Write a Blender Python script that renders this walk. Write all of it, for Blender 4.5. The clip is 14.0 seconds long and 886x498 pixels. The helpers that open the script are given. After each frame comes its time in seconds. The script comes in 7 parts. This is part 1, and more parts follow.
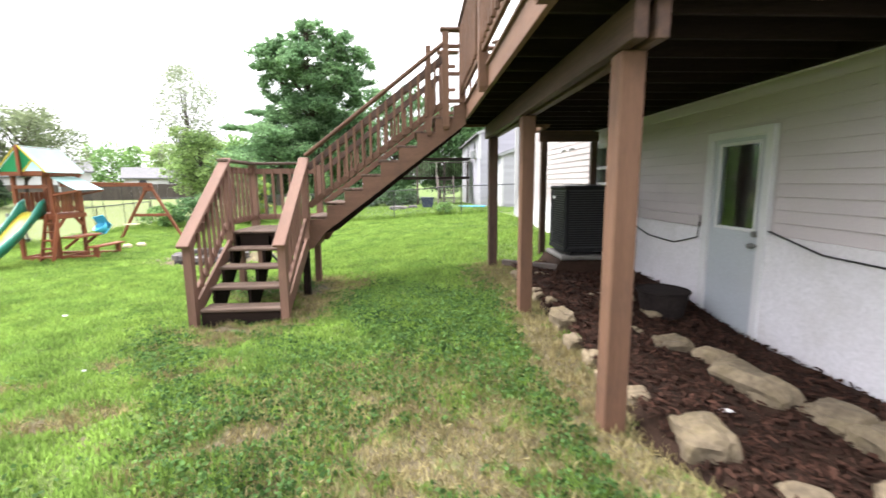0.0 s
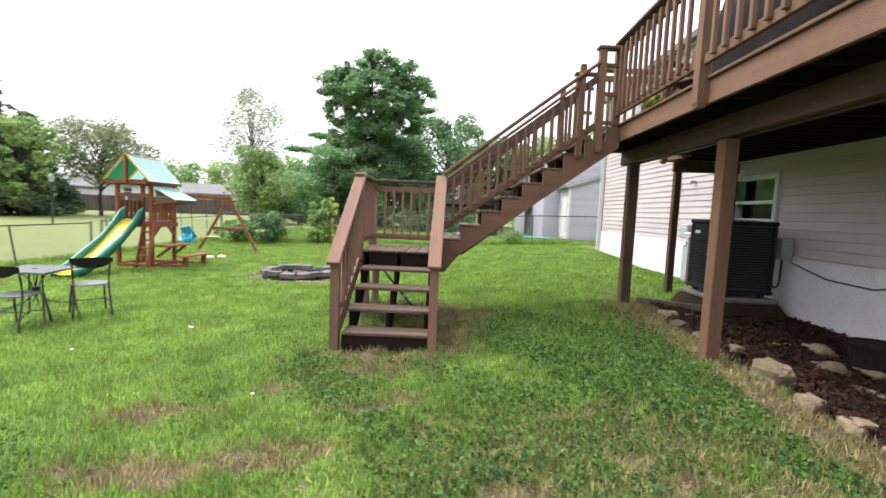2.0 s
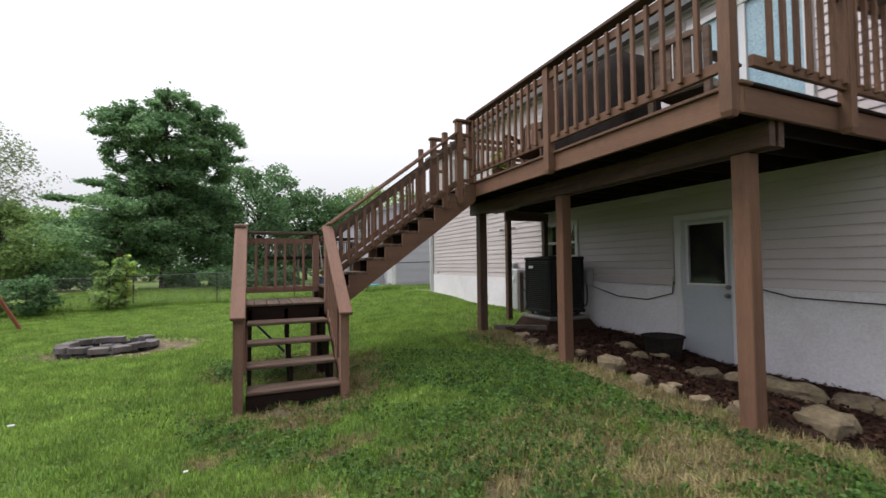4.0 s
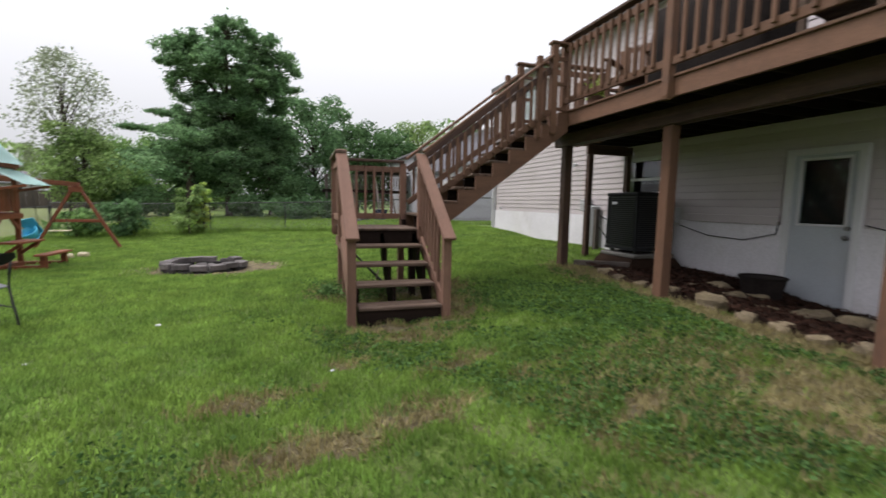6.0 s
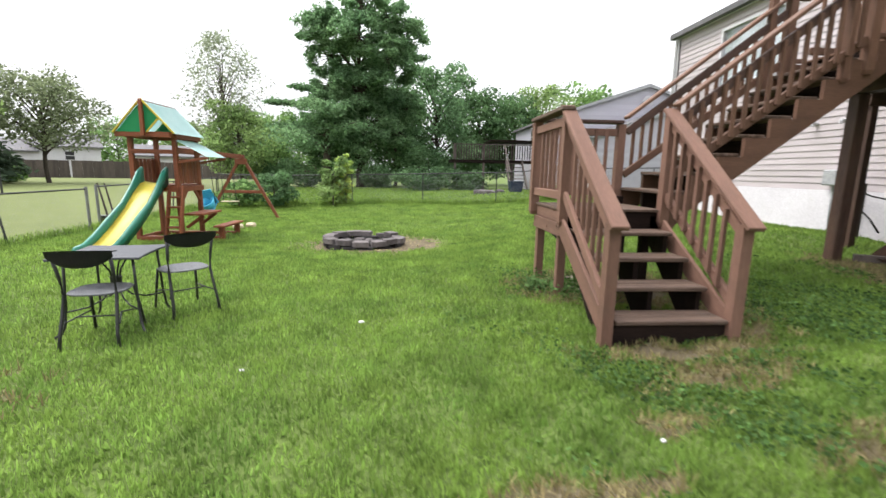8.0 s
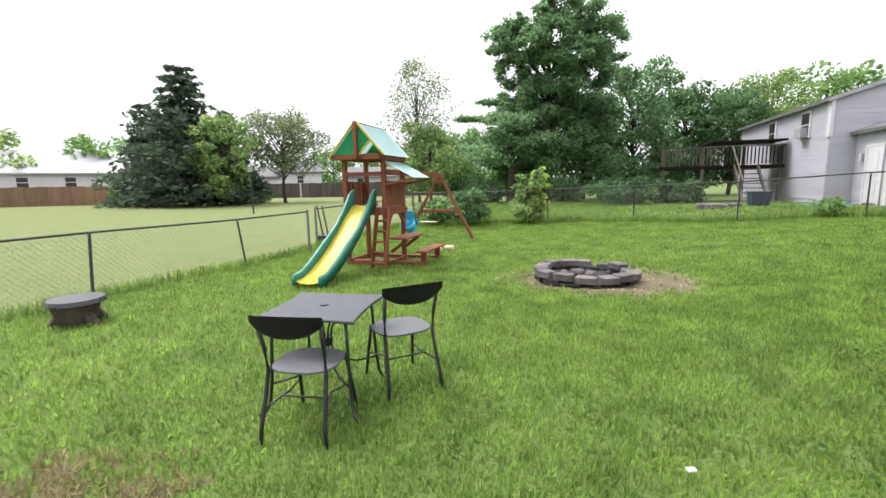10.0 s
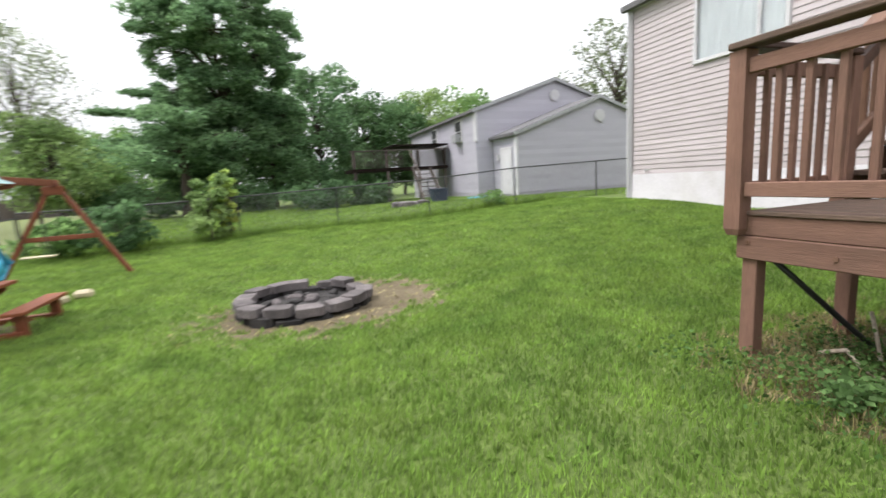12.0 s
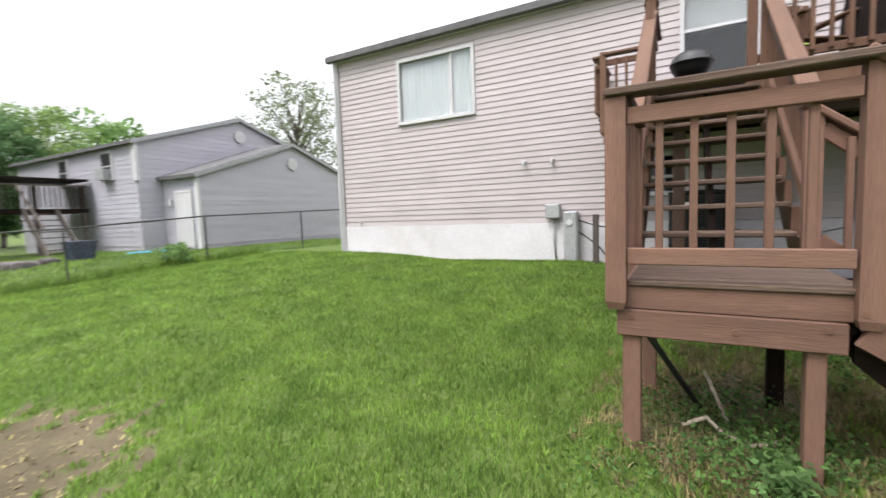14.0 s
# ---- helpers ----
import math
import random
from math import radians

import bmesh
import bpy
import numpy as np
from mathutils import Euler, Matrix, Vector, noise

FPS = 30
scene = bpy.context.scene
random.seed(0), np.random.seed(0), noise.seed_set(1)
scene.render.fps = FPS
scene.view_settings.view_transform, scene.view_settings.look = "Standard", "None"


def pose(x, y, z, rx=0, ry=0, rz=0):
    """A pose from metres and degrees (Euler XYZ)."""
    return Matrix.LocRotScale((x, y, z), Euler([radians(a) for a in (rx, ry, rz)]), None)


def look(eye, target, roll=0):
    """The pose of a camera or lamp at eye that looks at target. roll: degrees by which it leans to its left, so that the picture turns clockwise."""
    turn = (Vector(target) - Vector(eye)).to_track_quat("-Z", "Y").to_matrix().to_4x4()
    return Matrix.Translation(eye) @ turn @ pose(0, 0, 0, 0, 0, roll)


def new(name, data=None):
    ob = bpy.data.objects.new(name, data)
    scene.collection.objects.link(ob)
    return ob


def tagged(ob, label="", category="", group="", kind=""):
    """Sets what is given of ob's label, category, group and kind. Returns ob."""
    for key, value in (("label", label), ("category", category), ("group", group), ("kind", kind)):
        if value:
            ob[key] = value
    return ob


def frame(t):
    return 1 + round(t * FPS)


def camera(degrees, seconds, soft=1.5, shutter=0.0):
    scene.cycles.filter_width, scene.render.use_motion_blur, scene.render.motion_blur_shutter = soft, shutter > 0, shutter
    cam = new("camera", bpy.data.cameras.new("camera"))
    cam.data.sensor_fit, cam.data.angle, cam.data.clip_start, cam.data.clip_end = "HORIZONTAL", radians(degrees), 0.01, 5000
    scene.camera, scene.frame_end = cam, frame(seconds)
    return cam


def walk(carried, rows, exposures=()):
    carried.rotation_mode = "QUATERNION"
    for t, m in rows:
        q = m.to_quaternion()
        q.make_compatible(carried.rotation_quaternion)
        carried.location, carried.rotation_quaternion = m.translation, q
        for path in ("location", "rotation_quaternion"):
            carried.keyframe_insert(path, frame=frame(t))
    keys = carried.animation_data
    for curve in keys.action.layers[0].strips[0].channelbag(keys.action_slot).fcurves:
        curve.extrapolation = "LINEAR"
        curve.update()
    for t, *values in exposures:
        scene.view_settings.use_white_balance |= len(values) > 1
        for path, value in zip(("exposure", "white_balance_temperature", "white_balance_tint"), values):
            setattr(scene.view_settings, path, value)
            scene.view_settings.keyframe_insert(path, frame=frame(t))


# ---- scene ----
cam = camera(90.7, 14.0, shutter=0.45)
PATH = [
    (0, (-0.011, -0.2, 1.602), (0.091, 1.775, 1.305), -0.5),
    (0.5, (-0.194, 0.107, 1.574), (-0.346, 2.076, 1.26), 0.4),
    (1, (-0.48, 0.24, 1.565), (-0.89, 2.175, 1.268), 3.4),
    (1.5, (-0.945, 0.209, 1.526), (-1.242, 2.177, 1.323), 2.5),
    (2, (-1.408, 0.266, 1.502), (-1.45, 2.258, 1.333), 2.4),
    (2.5, (-1.9, 0.238, 1.497), (-1.718, 2.227, 1.405), 2.8),
    (3, (-2.266, 0.106, 1.479), (-1.714, 2.028, 1.48), 3.3),
    (3.2, (-2.302, 0.097, 1.468), (-1.669, 1.993, 1.526), 0.6),
    (5.3, (-2.886, -0.151, 1.418), (-1.939, 1.609, 1.483), 2.3),
    (5.5, (-2.939, -0.085, 1.409), (-2.134, 1.746, 1.367), 0.0),
    (6, (-3.102, 0.223, 1.316), (-2.49, 2.116, 1.107), 1.1),
    (6.5, (-3.321, 0.583, 1.342), (-2.933, 2.533, 1.125), 2.0),
    (7, (-3.684, 0.838, 1.331), (-3.398, 2.8, 1.075), -2.7),
    (7.5, (-3.985, 1.186, 1.272), (-3.873, 3.151, 0.921), -2.8),
    (8, (-4.124, 1.651, 1.312), (-3.98, 3.615, 0.964), 1.0),
    (8.5, (-4.436, 1.965, 1.351), (-4.531, 3.956, 1.184), -0.3),
    (8.6, (-4.463, 2.05, 1.349), (-4.717, 4.021, 1.117), -2.9),
    (9, (-4.778, 2.421, 1.317), (-5.262, 4.343, 1.051), -1.5),
    (9.2, (-4.876, 2.625, 1.347), (-5.517, 4.504, 1.102), -0.7),
    (11.3, (-5.3, 4.148, 1.401), (-5.604, 6.085, 1.007), -2.4),
    (11.5, (-5.321, 4.398, 1.389), (-5.282, 6.368, 1.044), -1.1),
    (12, (-5.273, 5.026, 1.267), (-4.596, 6.882, 0.955), -3.5),
    (12.5, (-5.207, 5.487, 1.295), (-4.219, 7.199, 0.988), -1.9),
    (13, (-5.216, 5.915, 1.294), (-3.923, 7.401, 0.947), -1.6),
    (13.5, (-5.129, 6.305, 1.319), (-3.582, 7.555, 1.114), -1.0),
    (14, (-5.08, 6.619, 1.352), (-3.335, 7.584, 1.191), -2.0),
]
EXPOSURES = [(0.0, 1.4), (1.0, 1.28), (1.5, 1.12), (2.0, 0.85), (3.0, 0.34), (5.3, -0.36), (5.8, -0.25), (6.5, 0.12), (7.5, 0.47), (9.0, 0.6), (11.5, 0.45), (12.5, 0.38), (14.0, 0.42)]
walk(cam, [(t, look(eye, target, roll)) for t, eye, target, roll in PATH], [(t, stops, 6450, 13.5) for t, stops in EXPOSURES])


# ---- world and light: bright overcast noon ----
world = bpy.data.worlds.new("overcast_sky")
scene.world = world
world.use_nodes = True
wn, wl = world.node_tree.nodes, world.node_tree.links
sky = wn.new("ShaderNodeTexSky")
sky.sky_type = "NISHITA"
sky.sun_disc = False
SUN_ELEV, SUN_ROT = 60.0, 290.0
sky.sun_elevation, sky.sun_rotation = radians(SUN_ELEV), radians(SUN_ROT)
sky.air_density, sky.dust_density, sky.ozone_density = 1.0, 6.0, 1.0
grey = wn.new("ShaderNodeHueSaturation")
grey.inputs["Saturation"].default_value = 0.12
cloud = wn.new("ShaderNodeMix")
cloud.data_type = "RGBA"
cloud.inputs[0].default_value = 0.72
cloud.inputs[7].default_value = (12.5, 12.8, 13.2, 1)
wl.new(sky.outputs[0], grey.inputs["Color"])
wl.new(grey.outputs[0], cloud.inputs[6])
# an overcast sky is brighter overhead than at the horizon
up = wn.new("ShaderNodeTexCoord")
split = wn.new("ShaderNodeSeparateXYZ")
rise = wn.new("ShaderNodeMapRange")
rise.inputs[1].default_value, rise.inputs[2].default_value, rise.inputs[3].default_value, rise.inputs[4].default_value = 0.0, 1.0, 0.47, 1.42
dome = wn.new("ShaderNodeMix")
dome.data_type, dome.blend_type = "RGBA", "MULTIPLY"
dome.inputs[0].default_value = 1.0
wl.new(up.outputs["Generated"], split.inputs[0])
wl.new(split.outputs[2], rise.inputs[0])
wl.new(cloud.outputs[2], dome.inputs[6])
wl.new(rise.outputs[0], dome.inputs[7])
wl.new(dome.outputs[2], wn["Background"].inputs[0])
wn["Background"].inputs[1].default_value = 0.15
sun_data = bpy.data.lights.new("sun", "SUN")
sun_data.energy, sun_data.angle, sun_data.color = 2.6, radians(25), (1.0, 0.97, 0.92)
sun = new("sun", sun_data)
az, el = radians(SUN_ROT), radians(SUN_ELEV)
sun.matrix_basis = look((0, 0, 30), Vector((0, 0, 30)) - Vector((math.sin(az) * math.cos(el), math.cos(az) * math.cos(el), math.sin(el))))

# ---- materials ----
MATS = {}


def mat(name, base, rough=0.6, metal=0.0, alt=None, scale=6.0, stretch=(1, 1, 1), fine=60.0, bump=0.15, spread=0.12,
        spec=0.4, stain=None, stain_scale=1.5, stain_amount=0.5, world_space=False, translucent=0.0, detail_mix=0.5):
    """A surface with broad variation (base to alt), fine grain, stains and relief."""
    k = 1.0 if name.startswith("leaves_") or name in ("white_curtain", "yellow_slide_plastic", "light_blue_plastic") else 0.72
    base, alt, stain = [tuple(k * v for v in c) if c else None for c in (base, alt, stain)]
    m = bpy.data.materials.new(name)
    m.use_nodes = True
    n, l = m.node_tree.nodes, m.node_tree.links
    b = n["Principled BSDF"]
    b.inputs["Roughness"].default_value, b.inputs["Metallic"].default_value = rough, metal
    b.inputs["Specular IOR Level"].default_value = spec
    tc = n.new("ShaderNodeTexCoord")
    info = n.new("ShaderNodeObjectInfo")
    mp = n.new("ShaderNodeMapping")
    mp.inputs["Scale"].default_value = stretch
    if world_space:
        geo = n.new("ShaderNodeNewGeometry")
        l.new(geo.outputs["Position"], mp.inputs["Vector"])
    else:
        shift = n.new("ShaderNodeVectorMath")
        shift.operation = "SCALE"
        comb = n.new("ShaderNodeCombineXYZ")
        for k in range(3):
            l.new(info.outputs["Random"], comb.inputs[k])
        shift.inputs["Scale"].default_value = 37.0
        l.new(comb.outputs[0], shift.inputs[0])
        add = n.new("ShaderNodeVectorMath")
        l.new(tc.outputs["Object"], add.inputs[0])
        l.new(shift.outputs[0], add.inputs[1])
        l.new(add.outputs[0], mp.inputs["Vector"])
    broad, grain = n.new("ShaderNodeTexNoise"), n.new("ShaderNodeTexNoise")
    broad.inputs["Scale"].default_value, broad.inputs["Detail"].default_value = scale, 4
    grain.inputs["Scale"].default_value, grain.inputs["Detail"].default_value = fine, 5
    l.new(mp.outputs[0], broad.inputs["Vector"])
    l.new(mp.outputs[0], grain.inputs["Vector"])
    alt = alt or tuple(c * 0.7 for c in base)
    mix = n.new("ShaderNodeMix")
    mix.data_type = "RGBA"
    mix.inputs[6].default_value, mix.inputs[7].default_value = (*base, 1), (*alt, 1)
    ramp = n.new("ShaderNodeMapRange")
    ramp.inputs[1].default_value, ramp.inputs[2].default_value = 0.35, 0.7
    l.new(broad.outputs["Fac"], ramp.inputs[0])
    l.new(ramp.outputs[0], mix.inputs[0])
    last = mix.outputs[2]
    g2 = n.new("ShaderNodeMapRange")
    g2.inputs[1].default_value, g2.inputs[2].default_value = 0.3, 0.7
    g2.inputs[3].default_value, g2.inputs[4].default_value = 1 - detail_mix * 0.6, 1 + detail_mix * 0.4
    l.new(grain.outputs["Fac"], g2.inputs[0])
    r2 = n.new("ShaderNodeMapRange")
    r2.inputs[3].default_value, r2.inputs[4].default_value = 1 - spread, 1 + spread
    l.new(info.outputs["Random"], r2.inputs[0])
    mul = n.new("ShaderNodeMath")
    mul.operation = "MULTIPLY"
    l.new(g2.outputs[0], mul.inputs[0])
    l.new(r2.outputs[0], mul.inputs[1])
    sc = n.new("ShaderNodeVectorMath")
    sc.operation = "SCALE"
    l.new(last, sc.inputs[0])
    l.new(mul.outputs[0], sc.inputs["Scale"])
    last = sc.outputs[0]
    if stain:
        st = n.new("ShaderNodeTexNoise")
        st.inputs["Scale"].default_value, st.inputs["Detail"].default_value, st.inputs["Roughness"].default_value = stain_scale, 6, 0.65
        geo2 = n.new("ShaderNodeNewGeometry")
        l.new(geo2.outputs["Position"], st.inputs["Vector"])
        sr = n.new("ShaderNodeMapRange")
        sr.inputs[1].default_value, sr.inputs[2].default_value, sr.inputs[4].default_value = 0.5, 0.72, stain_amount
        l.new(st.outputs["Fac"], sr.inputs[0])
        sm = n.new("ShaderNodeMix")
        sm.data_type = "RGBA"
        sm.inputs[7].default_value = (*stain, 1)
        l.new(sr.outputs[0], sm.inputs[0])
        l.new(last, sm.inputs[6])
        last = sm.outputs[2]
    l.new(last, b.inputs["Base Color"])
    bp = n.new("ShaderNodeBump")
    bp.inputs["Strength"].default_value, bp.inputs["Distance"].default_value = bump, 0.01
    l.new(grain.outputs["Fac"], bp.inputs["Height"])
    l.new(bp.outputs[0], b.inputs["Normal"])
    if translucent:
        tr, ms = n.new("ShaderNodeBsdfTranslucent"), n.new("ShaderNodeMixShader")
        ms.inputs[0].default_value = translucent
        l.new(last, tr.inputs["Color"])
        l.new(b.outputs[0], ms.inputs[1])
        l.new(tr.outputs[0], ms.inputs[2])
        l.new(ms.outputs[0], n["Material Output"].inputs[0])
    return m


def island_tint(m, amount):
    """Lets joined leaves and blades differ one from another."""
    n, l = m.node_tree.nodes, m.node_tree.links
    b = n["Principled BSDF"]
    geo = n.new("ShaderNodeNewGeometry")
    r = n.new("ShaderNodeMapRange")
    r.inputs[3].default_value, r.inputs[4].default_value = 1 - amount, 1 + amount
    l.new(geo.outputs["Random Per Island"], r.inputs[0])
    s = n.new("ShaderNodeVectorMath")
    s.operation = "SCALE"
    src = b.inputs["Base Color"].links[0].from_socket
    targets = [k.to_socket for k in src.links if k.to_socket.name in ("Base Color", "Color")]
    l.new(src, s.inputs[0])
    l.new(r.outputs[0], s.inputs["Scale"])
    for t in targets:
        l.new(s.outputs[0], t)
    return m


WOOD = mat("brown_stained_wood", (0.205, 0.110, 0.070), 0.68, alt=(0.158, 0.083, 0.053), scale=1.6, stretch=(0.5, 7, 7), fine=26, bump=0.35,
           spread=0.13, stain=(0.075, 0.05, 0.04), stain_scale=4.0, stain_amount=0.38, spec=0.25, detail_mix=0.28)
WOOD_WORN = mat("worn_tread_wood", (0.19, 0.13, 0.098), 0.8, alt=(0.09, 0.058, 0.043), scale=2.0, stretch=(0.5, 8, 8), fine=24, bump=0.5,
                spread=0.12, stain=(0.10, 0.085, 0.07), stain_scale=5, stain_amount=0.5, spec=0.2)
FADED = mat("faded_stained_wood", (0.255, 0.143, 0.103), 0.72, alt=(0.20, 0.11, 0.079), scale=1.6, stretch=(0.5, 7, 7), fine=26, bump=0.3,
            spread=0.12, stain=(0.12, 0.08, 0.062), stain_scale=4.0, stain_amount=0.35, spec=0.22, detail_mix=0.26)
# dark base: weathering on the rails, under-deck shade on the beams
WOOD_AGED_SHADED = mat("weathered_and_shaded_wood", (0.118, 0.066, 0.047), 0.6, alt=(0.062, 0.036, 0.028), scale=2, stretch=(0.5, 7, 7), fine=24, bump=0.4, spread=0.15, stain=(0.12, 0.09, 0.072), stain_scale=5, stain_amount=0.35, spec=0.25)
# near-black base colour: shade under deck and stairs is put into it
WOOD_DARK_SHADED = mat("dark_and_shaded_wood", (0.024, 0.015, 0.012), 0.75, alt=(0.015, 0.01, 0.008), scale=2, stretch=(0.5, 7, 7), fine=24, bump=0.3, spread=0.15, spec=0.08)
CEDAR = mat("red_cedar", (0.30, 0.092, 0.04), 0.6, alt=(0.2, 0.06, 0.026), scale=2, stretch=(0.5, 7, 7), fine=24, bump=0.25, spread=0.12, spec=0.3)
GREY_WOOD = mat("weathered_fence_wood", (0.13, 0.105, 0.09), 0.85, alt=(0.08, 0.064, 0.056), scale=1, stretch=(4, 4, 0.5), fine=14, bump=0.3, spread=0.2)
TAN_WOOD = mat("tan_fence_wood", (0.28, 0.17, 0.10), 0.85, alt=(0.2, 0.12, 0.07), scale=1, stretch=(4, 4, 0.5), fine=14, bump=0.3, spread=0.2)
VINYL = mat("beige_vinyl_siding", (0.605, 0.54, 0.55), 0.45, alt=(0.55, 0.49, 0.497), scale=0.8, fine=90, bump=0.06, spread=0.035, spec=0.35,
            stain=(0.34, 0.30, 0.26), stain_scale=0.9, stain_amount=0.22, detail_mix=0.12)
GREY_VINYL = mat("grey_vinyl_siding", (0.565, 0.55, 0.62), 0.5, alt=(0.51, 0.495, 0.56), scale=0.6, fine=70, bump=0.05, spread=0.05, spec=0.35, detail_mix=0.12)
WHITE = mat("white_paint", (0.76, 0.75, 0.77), 0.5, alt=(0.68, 0.67, 0.69), scale=2, fine=60, bump=0.06, spread=0.03, detail_mix=0.12)
BLOCK = mat("white_painted_concrete", (0.86, 0.83, 0.87), 0.7, alt=(0.76, 0.73, 0.77), scale=1.2, fine=40, bump=0.35, spread=0.02,
            stain=(0.46, 0.42, 0.35), stain_scale=1.1, stain_amount=0.3, detail_mix=0.2, world_space=True)
DOOR_PAINT = mat("pale_grey_door_paint", (0.52, 0.55, 0.59), 0.45, alt=(0.47, 0.5, 0.54), scale=1.5, fine=50, bump=0.05, spread=0.02,
                 stain=(0.4, 0.37, 0.33), stain_scale=2.5, stain_amount=0.2, detail_mix=0.12)
SHINGLE = mat("grey_shingles", (0.19, 0.185, 0.19), 0.9, alt=(0.13, 0.13, 0.135), scale=3, fine=60, bump=0.6, spread=0.1)
METAL_DARK = mat("black_painted_steel", (0.02, 0.021, 0.023), 0.4, alt=(0.03, 0.03, 0.032), scale=8, fine=90, bump=0.1, spread=0.1, spec=0.5)
TABLE_GREY = mat("slate_grey_mesh_steel", (0.075, 0.08, 0.092), 0.5, alt=(0.055, 0.06, 0.07), scale=10, fine=220, bump=0.5, spread=0.06, spec=0.4)
MESH_GREY = mat("grey_mesh_steel", (0.115, 0.12, 0.13), 0.45, alt=(0.085, 0.09, 0.1), scale=10, fine=220, bump=0.5, spread=0.06, spec=0.5)
GALV = mat("galvanised_steel", (0.35, 0.36, 0.36), 0.5, metal=0.7, alt=(0.26, 0.25, 0.24), scale=6, fine=70, bump=0.1, spread=0.12)
RAIL_DARK = mat("tarnished_fence_rail", (0.09, 0.092, 0.092), 0.6, metal=0.4, alt=(0.06, 0.06, 0.06), scale=5, fine=50, bump=0.1, spread=0.12)
AC_GREY = mat("dark_grey_condenser_steel", (0.020, 0.020, 0.022), 0.75, spec=0.15, alt=(0.018, 0.019, 0.02), scale=4, fine=80, bump=0.08, spread=0.06)
UTIL = mat("grey_utility_paint", (0.46, 0.47, 0.48), 0.45, alt=(0.38, 0.39, 0.4), scale=5, fine=60, bump=0.08, spread=0.05)
CABLE = mat("black_cable", (0.02, 0.02, 0.02), 0.6, bump=0.05)
STONE = mat("pale_limestone", (0.265, 0.208, 0.133), 0.9, alt=(0.13, 0.1, 0.065), scale=4, fine=26, bump=0.9, spread=0.2, stain=(0.19, 0.15, 0.075), stain_scale=5, stain_amount=0.6)
PAVER = mat("charcoal_wall_block", (0.185, 0.162, 0.158), 0.9, alt=(0.085, 0.074, 0.073), scale=5, fine=60, bump=0.8, spread=0.28)
PAVER_BLACK = mat("black_wall_block", (0.022, 0.02, 0.02), 0.95, alt=(0.06, 0.055, 0.05), scale=6, fine=60, bump=0.8, spread=0.25)
ASH = mat("ash_and_soot", (0.035, 0.032, 0.03), 1.0, alt=(0.018, 0.017, 0.016), scale=7, fine=50, bump=0.9)
BRICK = mat("red_paving_brick", (0.20, 0.10, 0.075), 0.9, alt=(0.14, 0.07, 0.05), scale=5, fine=60, bump=0.6, spread=0.15)
BARK = mat("bark", (0.10, 0.078, 0.06), 0.95, alt=(0.055, 0.043, 0.034), scale=4, stretch=(3, 3, 0.6), fine=18, bump=1.0)
CHIP = island_tint(mat("mulch_chips", (0.062, 0.030, 0.021), 0.95, spec=0.08, alt=(0.026, 0.014, 0.01), scale=9, fine=50, bump=0.6), 0.6)
LEAF = {k: island_tint(mat("leaves_" + k, c, 0.75, alt=a, scale=0.5, fine=4, bump=0.05, spread=0.05, world_space=True, translucent=0.58, spec=0.12, detail_mix=0.4), 0.45)
        for k, c, a in (("mid", (0.22, 0.35, 0.12), (0.13, 0.235, 0.085)), ("blue", (0.195, 0.32, 0.15), (0.11, 0.205, 0.10)), ("deep", (0.135, 0.235, 0.10), (0.07, 0.135, 0.062)),
                        ("pale", (0.29, 0.40, 0.15), (0.20, 0.31, 0.115)), ("dark", (0.10, 0.145, 0.09), (0.055, 0.085, 0.058)),
                        ("yellow", (0.46, 0.52, 0.14), (0.28, 0.40, 0.11)), ("olive", (0.21, 0.25, 0.14), (0.14, 0.175, 0.095)),
                        ("silver", (0.30, 0.345, 0.225), (0.21, 0.25, 0.16)))}
WEED = island_tint(mat("broad_weeds", (0.12, 0.225, 0.06), 0.75, alt=(0.06, 0.125, 0.036), scale=1.5, fine=4, bump=0.05, spread=0.05, world_space=True, translucent=0.35, spec=0.12, detail_mix=0.4), 0.45)
BLADE = island_tint(mat("grass_blades", (0.325, 0.49, 0.105), 0.7, alt=(0.21, 0.35, 0.08), scale=1.7, fine=3, bump=0.02, spread=0, world_space=True, translucent=0.62, spec=0.12, detail_mix=0.45), 0.4)
STRAW = island_tint(mat("dry_grass", (0.43, 0.37, 0.17), 0.7, alt=(0.30, 0.24, 0.11), scale=2, fine=6, bump=0.02, spread=0, world_space=True, translucent=0.2), 0.4)
TEAL = mat("teal_canopy_fabric", (0.74, 0.98, 0.96), 0.7, alt=(0.62, 0.90, 0.88), scale=2, fine=120, bump=0.1, translucent=0.15, detail_mix=0.15)
GREEN_FAB = mat("green_canopy_fabric", (0.02, 0.34, 0.125), 0.7, alt=(0.016, 0.28, 0.10), scale=2, fine=120, bump=0.1, translucent=0.25, detail_mix=0.15)
YELLOW_FAB = mat("yellow_trim_fabric", (0.72, 0.56, 0.05), 0.6, bump=0.05)
SLIDE_Y = mat("yellow_slide_plastic", (0.80, 0.68, 0.10), 0.35, alt=(0.74, 0.62, 0.09), scale=1.5, fine=30, bump=0.03, spread=0.02, detail_mix=0.1)
SLIDE_G = mat("green_slide_plastic", (0.02, 0.21, 0.14), 0.35, alt=(0.016, 0.175, 0.115), scale=1.5, fine=30, bump=0.03, spread=0.02, detail_mix=0.1)
BLUE_PL = mat("light_blue_plastic", (0.06, 0.42, 0.62), 0.4, alt=(0.05, 0.35, 0.53), bump=0.04)
CREAM_PL = mat("cream_plastic", (0.72, 0.62, 0.40), 0.5, bump=0.04)
NAVY_PL = mat("navy_plastic", (0.02, 0.035, 0.09), 0.45, bump=0.04)
